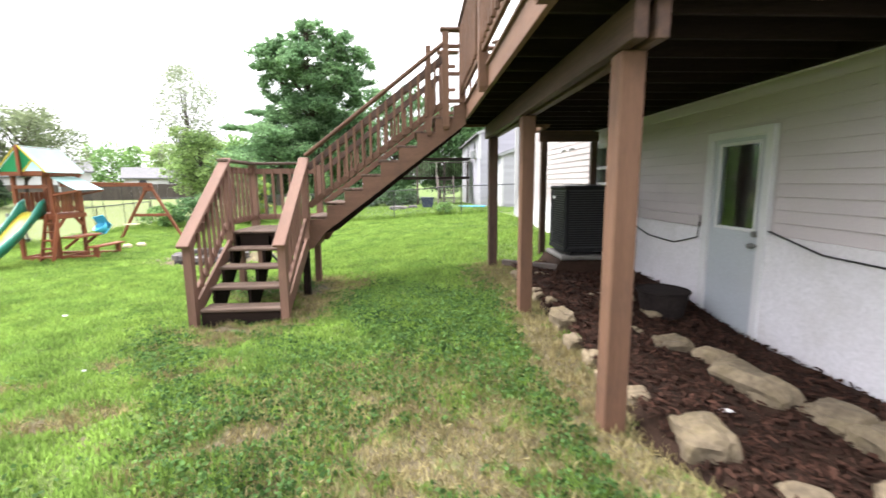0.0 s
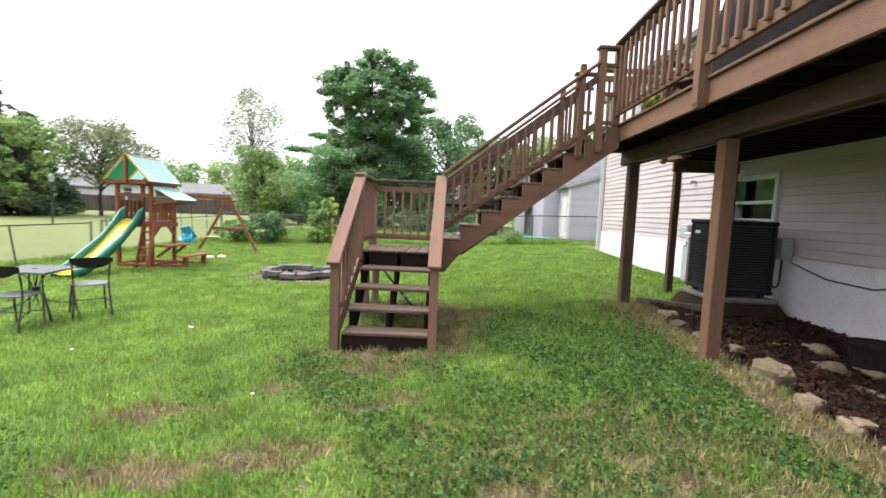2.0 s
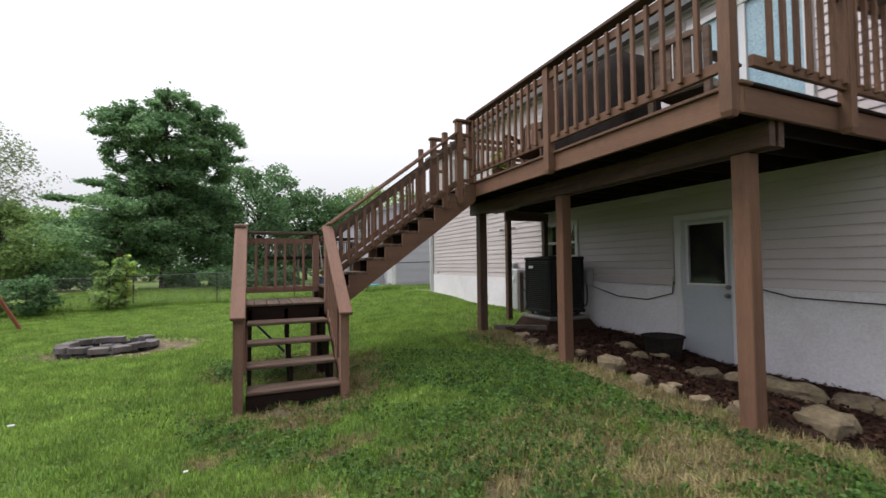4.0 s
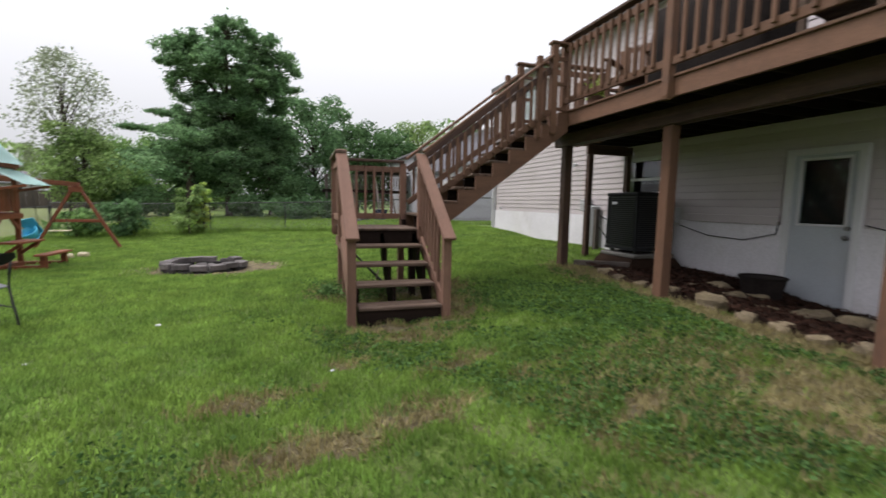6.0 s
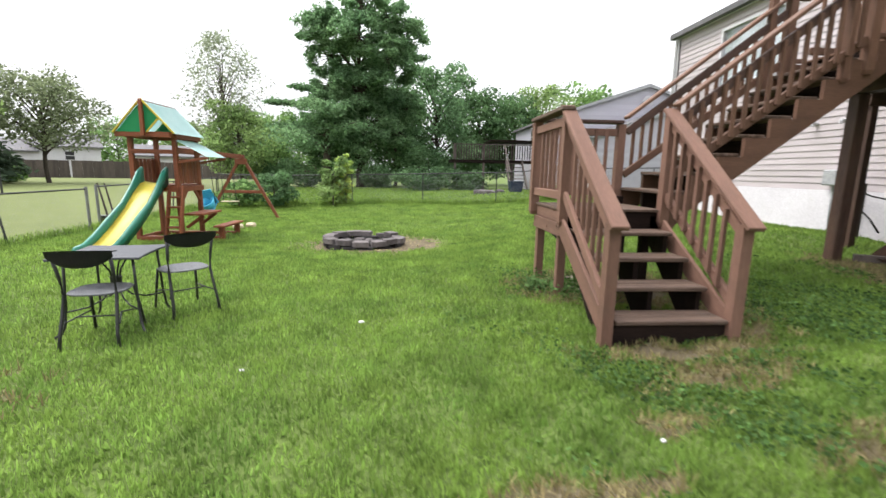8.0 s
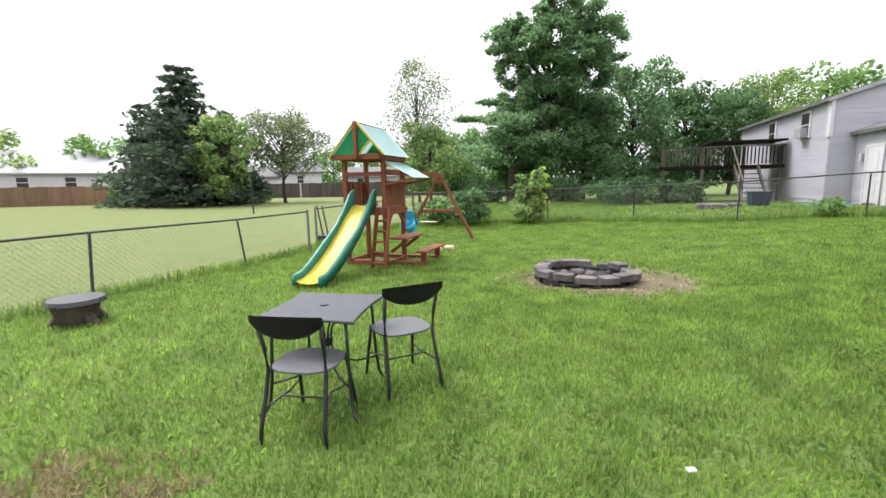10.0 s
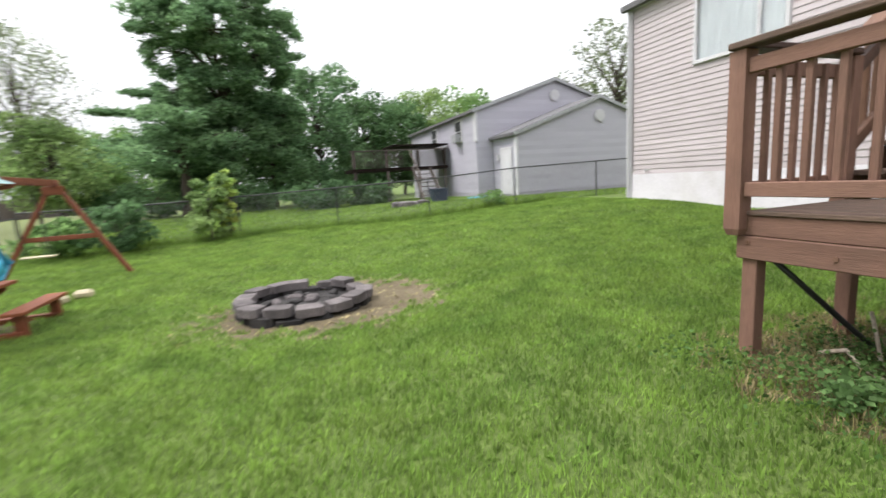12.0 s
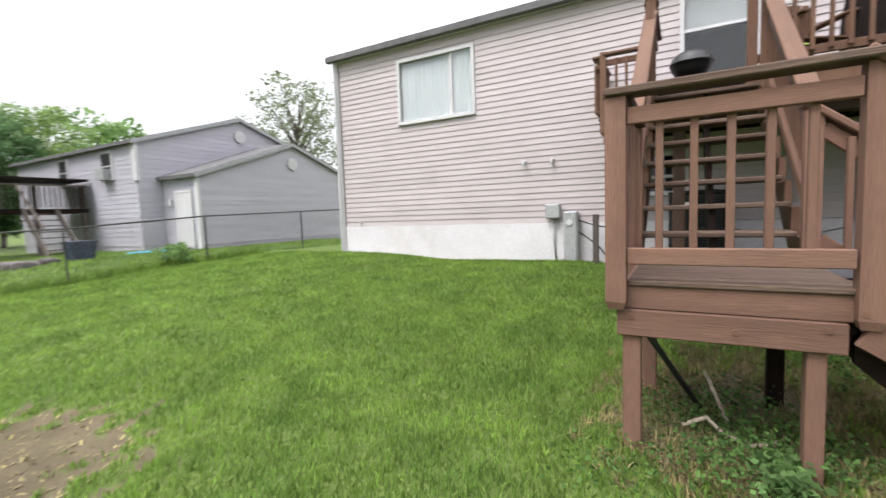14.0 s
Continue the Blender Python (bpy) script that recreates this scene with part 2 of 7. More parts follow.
CURTAIN = mat("white_curtain", (0.88, 0.91, 0.93), 0.8, alt=(0.82, 0.86, 0.88), scale=3, stretch=(1, 9, 0.15), fine=12, bump=0.4, spread=0.02, detail_mix=0.3)
# dark colour stands in for unlit rooms behind windows and doors
DARK_ROOM = mat("unlit_room_dark", (0.05, 0.052, 0.055), 0.9)
PALE_BLUE = mat("pale_blue_panel", (0.42, 0.60, 0.70), 0.5, alt=(0.36, 0.54, 0.64), scale=2, bump=0.05)
CLOTH = mat("black_grill_cover", (0.020, 0.015, 0.014), 0.9, spec=0.1, alt=(0.032, 0.025, 0.023), scale=4, fine=30, bump=0.5)
CUSHION = mat("off_white_cushion", (0.62, 0.60, 0.56), 0.85, alt=(0.4, 0.38, 0.35), scale=5, fine=40, bump=0.4)
CONCRETE = mat("concrete", (0.22, 0.21, 0.19), 0.9, alt=(0.15, 0.14, 0.128), scale=3, fine=40, bump=0.5)
DRIFT = mat("bleached_stick", (0.66, 0.57, 0.45), 0.8, alt=(0.3, 0.23, 0.17), scale=6, fine=40, bump=0.5)

GLASS = bpy.data.materials.new("window_glass")
GLASS.use_nodes = True
gb = GLASS.node_tree.nodes["Principled BSDF"]
gb.inputs["Base Color"].default_value = (0.86, 0.9, 0.9, 1)
gb.inputs["Roughness"].default_value, gb.inputs["Transmission Weight"].default_value, gb.inputs["IOR"].default_value = 0.03, 1.0, 1.45

# lawn: grass that thins to straw and bare soil, by the mesh's own "bare" amount and by patches
LAWN = bpy.data.materials.new("lawn")
LAWN.use_nodes = True
ln, ll = LAWN.node_tree.nodes, LAWN.node_tree.links
lb = ln["Principled BSDF"]
lb.inputs["Roughness"].default_value, lb.inputs["Specular IOR Level"].default_value = 0.9, 0.15
lgeo = ln.new("ShaderNodeNewGeometry")


def lawn_noise(scale, detail=5, rough=0.6):
    t = ln.new("ShaderNodeTexNoise")
    t.inputs["Scale"].default_value, t.inputs["Detail"].default_value, t.inputs["Roughness"].default_value = scale, detail, rough
    ll.new(lgeo.outputs["Position"], t.inputs["Vector"])
    return t.outputs["Fac"]


def lawn_mix(fac, a, b):
    m = ln.new("ShaderNodeMix")
    m.data_type = "RGBA"
    ll.new(fac, m.inputs[0])
    for k, v in ((6, a), (7, b)):
        if isinstance(v, tuple):
            m.inputs[k].default_value = (*[0.55 * c for c in v], 1)
        else:
            ll.new(v, m.inputs[k])
    return m.outputs[2]


def lawn_range(src, lo, hi, top=1.0):
    r = ln.new("ShaderNodeMapRange")
    r.inputs[1].default_value, r.inputs[2].default_value, r.inputs[4].default_value = lo, hi, top
    ll.new(src, r.inputs[0])
    return r.outputs[0]


big, mid, small = lawn_noise(0.35), lawn_noise(2.2), lawn_noise(38, 6, 0.7)
green = lawn_mix(lawn_range(big, 0.35, 0.65), (0.235, 0.34, 0.083), (0.26, 0.36, 0.09))
green = lawn_mix(lawn_range(mid, 0.42, 0.75, 0.6), green, (0.125, 0.205, 0.05))
green = lawn_mix(lawn_range(small, 0.38, 0.72, 0.85), green, (0.06, 0.10, 0.028))
# the field past the side fence is drier and duller
away = ln.new("ShaderNodeSeparateXYZ")
ll.new(lgeo.outputs["Position"], away.inputs[0])
west = ln.new("ShaderNodeMapRange")
west.inputs[1].default_value, west.inputs[2].default_value, west.inputs[3].default_value, west.inputs[4].default_value = -12.4, -11.6, 0.8, 0.0
ll.new(away.outputs[0], west.inputs[0])
dry = lawn_mix(lawn_range(mid, 0.4, 0.7), (0.265, 0.30, 0.122), (0.215, 0.255, 0.10))
green = lawn_mix(west.outputs[0], green, dry)
soil = lawn_mix(lawn_range(mid, 0.35, 0.65), (0.305, 0.255, 0.16), (0.205, 0.168, 0.105))
soil = lawn_mix(lawn_range(small, 0.4, 0.75, 0.7), soil, (0.12, 0.085, 0.055))
# "bare" holds real worn spots and the painted-in dark of tussock hollows
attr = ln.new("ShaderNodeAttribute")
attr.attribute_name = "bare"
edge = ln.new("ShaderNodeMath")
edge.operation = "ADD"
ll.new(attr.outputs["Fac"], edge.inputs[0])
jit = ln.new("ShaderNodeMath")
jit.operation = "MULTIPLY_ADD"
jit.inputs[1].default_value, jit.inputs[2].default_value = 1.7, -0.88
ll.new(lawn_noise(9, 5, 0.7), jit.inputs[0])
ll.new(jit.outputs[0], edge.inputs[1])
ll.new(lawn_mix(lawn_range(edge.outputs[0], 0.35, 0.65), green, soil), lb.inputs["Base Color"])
lbump = ln.new("ShaderNodeBump")
lbump.inputs["Strength"].default_value, lbump.inputs["Distance"].default_value = 0.8, 0.03
ll.new(small, lbump.inputs["Height"])
ll.new(lbump.outputs[0], lb.inputs["Normal"])

MULCH = mat("mulch_soil", (0.045, 0.026, 0.018), 0.95, spec=0.08, alt=(0.026, 0.016, 0.012), scale=3, fine=45, bump=1.0, world_space=True)


# ---- building helpers ----
WORLD, CACHE = {}, {}


def empty(name, x, y, z, label, category, group="", kind="", rz=0):
    ob = new(name)
    ob.empty_display_size = 0.2
    ob.matrix_basis = pose(x, y, z, 0, 0, rz)
    WORLD[ob] = ob.matrix_basis.copy()
    return tagged(ob, label, category, group, kind)


def place(ob, m, parent=None):
    """Sets ob at the world pose m, under parent where one is given."""
    if parent is not None:
        ob.parent = parent
        ob.matrix_parent_inverse = WORLD[parent].inverted()
    ob.matrix_basis = m
    WORLD[ob] = m.copy()
    return ob


def mesh_of(bm, material, name, smooth=False):
    me = bpy.data.meshes.new(name)
    bm.to_mesh(me)
    bm.free()
    for m in (material if isinstance(material, (list, tuple)) else [material]):
        me.materials.append(m)
    if smooth:
        me.polygons.foreach_set("use_smooth", [True] * len(me.polygons))
    return me


def part(name, bm, material, parent=None, label="", m=None, smooth=False):
    """Links a bmesh as one mesh object under a thing or a part."""
    ob = new(name, mesh_of(bm, material, name, smooth))
    place(ob, m if m is not None else Matrix(), parent)
    return tagged(ob, label) if label else ob


def box_bm(x, y, z, bev=0.005):
    bm = bmesh.new()
    bmesh.ops.create_cube(bm, size=1, matrix=Matrix.Diagonal((x, y, z, 1)))
    if bev:
        bmesh.ops.bevel(bm, geom=bm.edges[:], offset=min(bev, x * 0.3, y * 0.3, z * 0.3), segments=1, affect="EDGES")
    return bm


def box_mesh(x, y, z, material, bev=0.005):
    key = (round(x, 3), round(y, 3), round(z, 3), material.name, bev)
    if key not in CACHE:
        CACHE[key] = mesh_of(box_bm(x, y, z, bev), material, "board")
    return CACHE[key]


def block(name, a, b, material, parent=None, label="", bev=0.005):
    """A box between two corners, with eased edges."""
    a, b = Vector(a), Vector(b)
    d = b - a
    if material in (WOOD, FADED, WOOD_WORN, WOOD_AGED_SHADED, WOOD_DARK_SHADED, CEDAR) and abs(d.x) < max(abs(d.y), abs(d.z)):
        # the grain runs along the longest side
        lo, hi, w, h = a.copy(), b.copy(), abs(d.x), abs(d.z)
        lo.x = hi.x = (a.x + b.x) / 2
        if abs(d.z) > abs(d.y):
            lo.y = hi.y = (a.y + b.y) / 2
            h = abs(d.y)
        else:
            lo.z = hi.z = (a.z + b.z) / 2
        return beam(name, lo, hi, w, h, material, parent, label, bev=bev)
    ob = new(name, box_mesh(abs(d.x), abs(d.y), abs(d.z), material, bev))
    c = (a + b) / 2
    place(ob, Matrix.Translation(c), parent)
    return tagged(ob, label) if label else ob


def beam(name, p, q, w, h, material, parent=None, label="", up=(0, 0, 1), bev=0.005):
    """A board from p to q, w wide across and h high along up."""
    p, q = Vector(p), Vector(q)
    x = (q - p).normalized()
    y = Vector(up).cross(x)
    if y.length < 1e-4:
        y = Vector((0, 1, 0)).cross(x)
    y.normalize()
    z = x.cross(y)
    m = Matrix((x, y, z)).transposed().to_4x4()
    m.translation = (p + q) / 2
    ob = new(name, box_mesh((q - p).length, w, h, material, bev))
    place(ob, m, parent)
    return tagged(ob, label) if label else ob


def rod_bm(bm, p, q, r0, r1=None, n=8):
    p, q = Vector(p), Vector(q)
    r1 = r0 if r1 is None else r1
    d = q - p
    rot = d.to_track_quat("Z", "Y").to_matrix().to_4x4()
    bmesh.ops.create_cone(bm, cap_ends=True, segments=n, radius1=r0, radius2=r1, depth=d.length, matrix=Matrix.Translation((p + q) / 2) @ rot)
    return bm


def rod(name, p, q, r, material, parent=None, label="", n=8, r1=None):
    return part(name, rod_bm(bmesh.new(), p, q, r, r1, n), material, parent, label, smooth=False)


def tube(name, pts, r, material, parent=None, label="", n=6):
    """A bent pipe through the points."""
    bm = bmesh.new()
    pts = [Vector(p) for p in pts]
    rings = []
    for i, p in enumerate(pts):
        t = (pts[min(i + 1, len(pts) - 1)] - pts[max(i - 1, 0)]).normalized()
        s = t.cross(Vector((0, 0, 1)))
        if s.length < 0.05:
            s = t.cross(Vector((1, 0, 0)))
        s.normalize()
        u = s.cross(t)
        rings.append([bm.verts.new(p + (s * math.cos(2 * math.pi * k / n) + u * math.sin(2 * math.pi * k / n)) * r) for k in range(n)])
    for a, b in zip(rings, rings[1:]):
        for k in range(n):
            bm.faces.new((a[k], a[(k + 1) % n], b[(k + 1) % n], b[k]))
    bm.faces.new(rings[0][::-1])
    bm.faces.new(rings[-1])
    return part(name, bm, material, parent, label, smooth=True)


def curve(a, b, c, n=8):
    """Points of a bend from a over b to c."""
    a, b, c = Vector(a), Vector(b), Vector(c)
    return [a * (1 - t) ** 2 + b * 2 * t * (1 - t) + c * t * t for t in [i / n for i in range(n + 1)]]


def prism(bm, outline, depth_axis, d0, d1):
    """Extrudes a flat outline of 2D points along an axis: 'x' takes (y, z), 'y' takes (x, z), 'z' takes (x, y)."""
    def at(u, v, d):
        return {"x": (d, u, v), "y": (u, d, v), "z": (u, v, d)}[depth_axis]
    a = [bm.verts.new(at(u, v, d0)) for u, v in outline]
    b = [bm.verts.new(at(u, v, d1)) for u, v in outline]
    n = len(outline)
    bm.faces.new(a[::-1])
    bm.faces.new(b)
    for i in range(n):
        bm.faces.new((a[i], a[(i + 1) % n], b[(i + 1) % n], b[i]))
    bmesh.ops.recalc_face_normals(bm, faces=bm.faces[:])
    return bm


def rough_stone(name, x, y, z, sx, sy, sz, seed, material, parent=None, label="", rz=0, level=2, rough=0.32):
    """An uneven lump of stone that stands a little into the soil."""
    bm = bmesh.new()
    bmesh.ops.create_icosphere(bm, subdivisions=level, radius=1)
    off = Vector((seed * 3.7, seed * 1.3, seed * 2.1))
    for v in bm.verts:
        d = noise.noise(v.co * 0.9 + off) * rough + noise.noise(v.co * 2.3 + off) * rough * 0.5
        c = v.co * (1 + d)
        c = Vector([math.copysign(abs(k) ** 0.6, k) for k in c])
        c.z += 0.25 * noise.noise(Vector((c.x * 1.7, c.y * 1.7, 5)) + off)
        v.co = Vector((c.x * sx / 2, c.y * sy / 2, c.z * sz / 2))
    return part(name, bm, material, parent, label, pose(x, y, z + sz * 0.3, 0, 0, rz), smooth=False)


def from_arrays(name, verts, faces, material, parent=None, smooth=False):
    me = bpy.data.meshes.new(name)
    v, f = np.asarray(verts, "f4").reshape(-1, 3), np.asarray(faces, "i4")
    k = f.shape[1]
    me.vertices.add(len(v))
    me.vertices.foreach_set("co", v.ravel())
    me.loops.add(f.size)
    me.loops.foreach_set("vertex_index", f.ravel())
    me.polygons.add(len(f))
    me.polygons.foreach_set("loop_start", np.arange(0, f.size, k, dtype="i4"))
    me.update(calc_edges=True)
    me.materials.append(material)
    if smooth:
        me.polygons.foreach_set("use_smooth", [True] * len(f))
    ob = new(name, me)
    return place(ob, Matrix(), parent)


# ---- ground ----
LEVELS = [(-2.63, 4.77, 0), (1.13, 2.2, 0.12), (1.13, 4.48, 0.19), (1.14, 6.66, 0.31), (-2.56, 6.9, 0.03), (3.15, 13.9, 0.52), (0.3, 20.2, 0.45),
          (-5.1, 10.6, -0.2), (-8, 15, -0.18), (-6.1, 6.3, -0.13), (3.9, 21, 0.42), (-9.5, 11.5, -0.15), (-13, 11, -0.2), (0, -3, 0.08), (-5, -1, -0.06),
          (-9, 2, -0.18), (2.2, 8.5, 0.42), (-3, 18, 0.1), (3, -3, 0.06), (8, 14, 0.55), (-20, 25, -0.1), (-5, 30, 0.2), (2.9, 3.3, 0.04), (2.9, 1.5, 0.0), (2.7, 5.6, 0.24), (-7.0, 5.3, -0.19)]


def level(x, y):
    """Height of the soil; works on numbers and on arrays."""
    total, weight = 0, 0
    for px, py, pz in LEVELS:
        w = ((x - px) ** 2 + (y - py) ** 2 + 0.3) ** -1.5
        total, weight = total + w * pz, weight + w
    return total / weight


# bare spots: centre, half sizes, turn, amount
BARE = [(-4.85, 10.5, 1.2, 1.05, 0, 1.7), (-0.5, 2.5, 1.5, 0.9, 20, 0.42), (-2.1, 4.2, 0.6, 0.2, 8, 0.62), (-2.5, 2.65, 0.45, 0.17, 20, 0.7), (-3.2, 3.2, 0.25, 0.1, 0, 0.75), (-3.55, 3.15, 0.28, 0.13, 10, 0.9),
        (-3.05, 2.45, 0.42, 0.17, 0, 0.85), (0.1, 2.0, 0.85, 0.65, 25, 0.66), (1.12, 3.2, 0.30, 2.9, 0, 0.74), (-2.1, 4.62, 0.62, 0.16, 0, 1.0), (1.1, 6.0, 0.45, 1.0, 0, 0.6), (-7.7, 4.1, 1.0, 0.7, 20, 0.75), (-1.7, 6.3, 0.75, 0.7, 0, 1.0),
        (-2.4, 6.4, 0.5, 0.6, 0, 0.9), (-1.1, 2.3, 0.3, 0.17, 30, 0.7), (-0.6, 3.2, 0.26, 0.12, 0, 0.6), (-1.9, 3.4, 0.42, 0.15, 30, 0.55), (-8.9, 11.5, 0.9, 0.9, 0, 0.6), (-1.35, 5.3, 0.35, 0.7, 0, 0.7),
        (-1.4, 3.0, 0.3, 0.13, -20, 0.55), (-0.4, 2.6, 0.3, 0.14, 40, 0.6), (-2.7, 3.7, 0.25, 0.12, 15, 0.65)]


def bare(x, y):
    worst = 0 * x
    for cx, cy, rx, ry, turn, amount in BARE:
        c, s = math.cos(radians(turn)), math.sin(radians(turn))
        u, v = ((x - cx) * c + (y - cy) * s) / rx, (-(x - cx) * s + (y - cy) * c) / ry
        rag = 0.22 * np.sin(9 * x + 4 * np.sin(7 * y)) + 0.16 * np.sin(17 * y + 3 * np.sin(13 * x))
        worst = np.maximum(worst, amount * np.clip(1.45 + rag - (u * u + v * v) ** 0.5, 0, 1))
    return worst


def spaced(lo, hi, step):
    """Even lines between lo and hi, then ever wider ones out to the horizon."""
    inner = list(np.arange(lo, hi + step / 2, step))
    out, d = [], step
    while d < 2500:
        d *= 1.35
        out.append(d)
    return np.array([lo - d for d in reversed(out)] + inner + [hi + d for d in out])


WAVES = []
wave_rng = np.random.default_rng(3)
for k in range(26):
    WAVES.append((wave_rng.uniform(0, 2 * math.pi), wave_rng.uniform(0.8, 5.0), wave_rng.uniform(0, 6.28)))


CLUMPS = [(wave_rng.uniform(0, 2 * math.pi), wave_rng.uniform(9, 21), wave_rng.uniform(0, 6.28)) for k in range(12)]


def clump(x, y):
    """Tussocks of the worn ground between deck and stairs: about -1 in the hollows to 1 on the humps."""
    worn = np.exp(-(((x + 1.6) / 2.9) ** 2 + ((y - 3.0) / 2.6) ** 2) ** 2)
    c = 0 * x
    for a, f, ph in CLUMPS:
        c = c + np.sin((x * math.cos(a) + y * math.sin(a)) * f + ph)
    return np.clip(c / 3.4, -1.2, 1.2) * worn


def soil_z(x, y):
    """The lawn's surface: slope, humps and hollows, worn spots a little sunk, levelling off far away."""
    near = np.exp(-np.maximum(0, np.hypot(x + 4, y - 8) - 30) / 60)
    humps = 0 * x
    for a, f, ph in WAVES:
        humps = humps + np.sin((x * math.cos(a) + y * math.sin(a)) * f + ph) * 0.006 / f ** 0.7
    return (level(x, y) + humps) * near + 0.026 * clump(x, y) - 0.02 * bare(x, y)


gx, gy = spaced(-13, 4.2, 0.065), spaced(-2, 19, 0.065)
GX, GY = np.meshgrid(gx, gy)
GZ = soil_z(GX, GY)
cols, rows_n = len(gx), len(gy)
idx = np.arange(cols * rows_n).reshape(rows_n, cols)
quads = np.stack([idx[:-1, :-1], idx[:-1, 1:], idx[1:, 1:], idx[1:, :-1]], -1).reshape(-1, 4)
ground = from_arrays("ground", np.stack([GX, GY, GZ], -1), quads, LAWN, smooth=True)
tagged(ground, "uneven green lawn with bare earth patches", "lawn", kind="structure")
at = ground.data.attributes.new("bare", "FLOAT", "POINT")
# hollows between tussocks also take soil colour, painting in their shade
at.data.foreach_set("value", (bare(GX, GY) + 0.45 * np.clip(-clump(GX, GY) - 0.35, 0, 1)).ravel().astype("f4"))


# ---- house wall, with siding boards, foundation, door and windows ----
WX, WY0, WY1, EAVE, FOUND = 3.15, -9.0, 13.93, 5.0, 1.11
HOLES = [(10.36, 12.12, 3.37, 4.66), (5.7, 6.66, 3.35, 4.85), (6.62, 7.62, 1.58, 2.2), (3.6, 4.5, 0.04, 2.1), (2.75, 4.2, 2.72, 4.75)]   # y0, y1, z0, z1


def slabs(y0, y1, z0, z1, holes):
    """Splits a wall into rectangles round its openings."""
    out = []
    ys = sorted({y0, y1, *[v for h in holes for v in h[:2] if y0 < v < y1]})
    for a, b in zip(ys, ys[1:]):
        cuts = sorted((max(h[2], z0), min(h[3], z1)) for h in holes if h[0] <= a + 1e-6 and h[1] >= b - 1e-6 and h[3] > z0 and h[2] < z1)
        z = z0
        for c0, c1 in cuts:
            if c0 > z + 1e-6:
                out.append((a, b, z, c0))
            z = max(z, c1)
        if z < z1 - 1e-6:
            out.append((a, b, z, z1))
    return out


bm = bmesh.new()
for a, b, z0, z1 in slabs(WY0, WY1, -0.4, EAVE, HOLES):
    t = bmesh.ops.create_cube(bm, size=1, matrix=Matrix.Translation((WX + 0.11, (a + b) / 2, (z0 + z1) / 2)) @ Matrix.Diagonal((0.18, b - a, z1 - z0, 1)))
wall = part("wall_west", bm, VINYL)
tagged(wall, "beige vinyl-sided house wall above white foundation", "wall", kind="structure")
bm = bmesh.new()
for a, b, z0, z1 in slabs(WY0, WY1 - 0.01, -0.4, FOUND, HOLES):
    bmesh.ops.create_cube(bm, size=1, matrix=Matrix.Translation((WX + 0.005, (a + b) / 2, (z0 + z1) / 2)) @ Matrix.Diagonal((0.03, b - a, z1 - z0, 1)))
tagged(part("wall_foundation", bm, BLOCK), "white-painted concrete foundation with earth stains", "wall", kind="structure")
for nm, a, b in (("wall_north", (WX + 0.02, WY1 - 0.2, -0.4), (12, WY1, EAVE)), ("wall_east", (11.8, WY0, -0.4), (12, WY1 - 0.2, EAVE)), ("wall_south", (WX + 0.2, WY0, -0.4), (11.8, WY0 + 0.2, EAVE))):
    tagged(block(nm, a, b, VINYL, bev=0), "plain beige vinyl-sided house wall", "wall", kind="structure")
bm = bmesh.new()
prism(bm, [(WX - 0.16, EAVE), (7.6, EAVE + 1.3), (12.2, EAVE), (12.2, EAVE + 0.12), (7.6, EAVE + 1.45), (WX - 0.16, EAVE + 0.1)], "y", WY0 - 0.2, WY1 + 0.12)
tagged(part("roof", bm, SHINGLE), "low grey shingle roof of the house", "roof", kind="structure")
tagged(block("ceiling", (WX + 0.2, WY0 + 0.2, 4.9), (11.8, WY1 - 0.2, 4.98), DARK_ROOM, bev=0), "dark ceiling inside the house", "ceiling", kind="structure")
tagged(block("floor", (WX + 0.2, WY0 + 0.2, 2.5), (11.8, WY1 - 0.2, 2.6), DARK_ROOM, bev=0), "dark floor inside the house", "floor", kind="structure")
bm = bmesh.new()
prism(bm, [(WX - 0.19, EAVE - 0.02), (WX - 0.19, EAVE + 0.105), (WX - 0.165, EAVE + 0.115), (WX - 0.07, EAVE + 0.115), (WX - 0.07, EAVE - 0.03)], "y", WY0, WY1 + 0.14)
tagged(part("gutter", bm, SHINGLE), "grey metal gutter along the eave", "gutter", kind="structure")
tagged(block("soffit", (WX - 0.068, WY0, EAVE - 0.03), (WX - 0.002, WY1, EAVE - 0.004), WHITE), "white soffit strip under the eave", "trim", kind="structure")
corner = empty("corner_trim", WX, WY1, FOUND, "white corner board and downspout on house edge", "trim", kind="structure")
block("corner_board", (WX - 0.05, WY1 - 0.09, 0.5), (WX - 0.014, WY1 + 0.015, EAVE - 0.04), WHITE, corner)
rod("downspout", (WX - 0.08, WY1 - 0.02, 0.55), (WX - 0.08, WY1 - 0.02, EAVE - 0.03), 0.032, WHITE, corner, "white downspout", n=6)


def lap_board(length, height, proud=0.015):
    """One clapboard course, its lower edge standing out; runs along y."""
    bm = bmesh.new()
    return prism(bm, [(0, 0), (-proud, 0), (-proud - 0.002, 0.008), (-0.004, height), (0, height)], "y", -length / 2, length / 2)


COURSE = 0.1145
z = FOUND
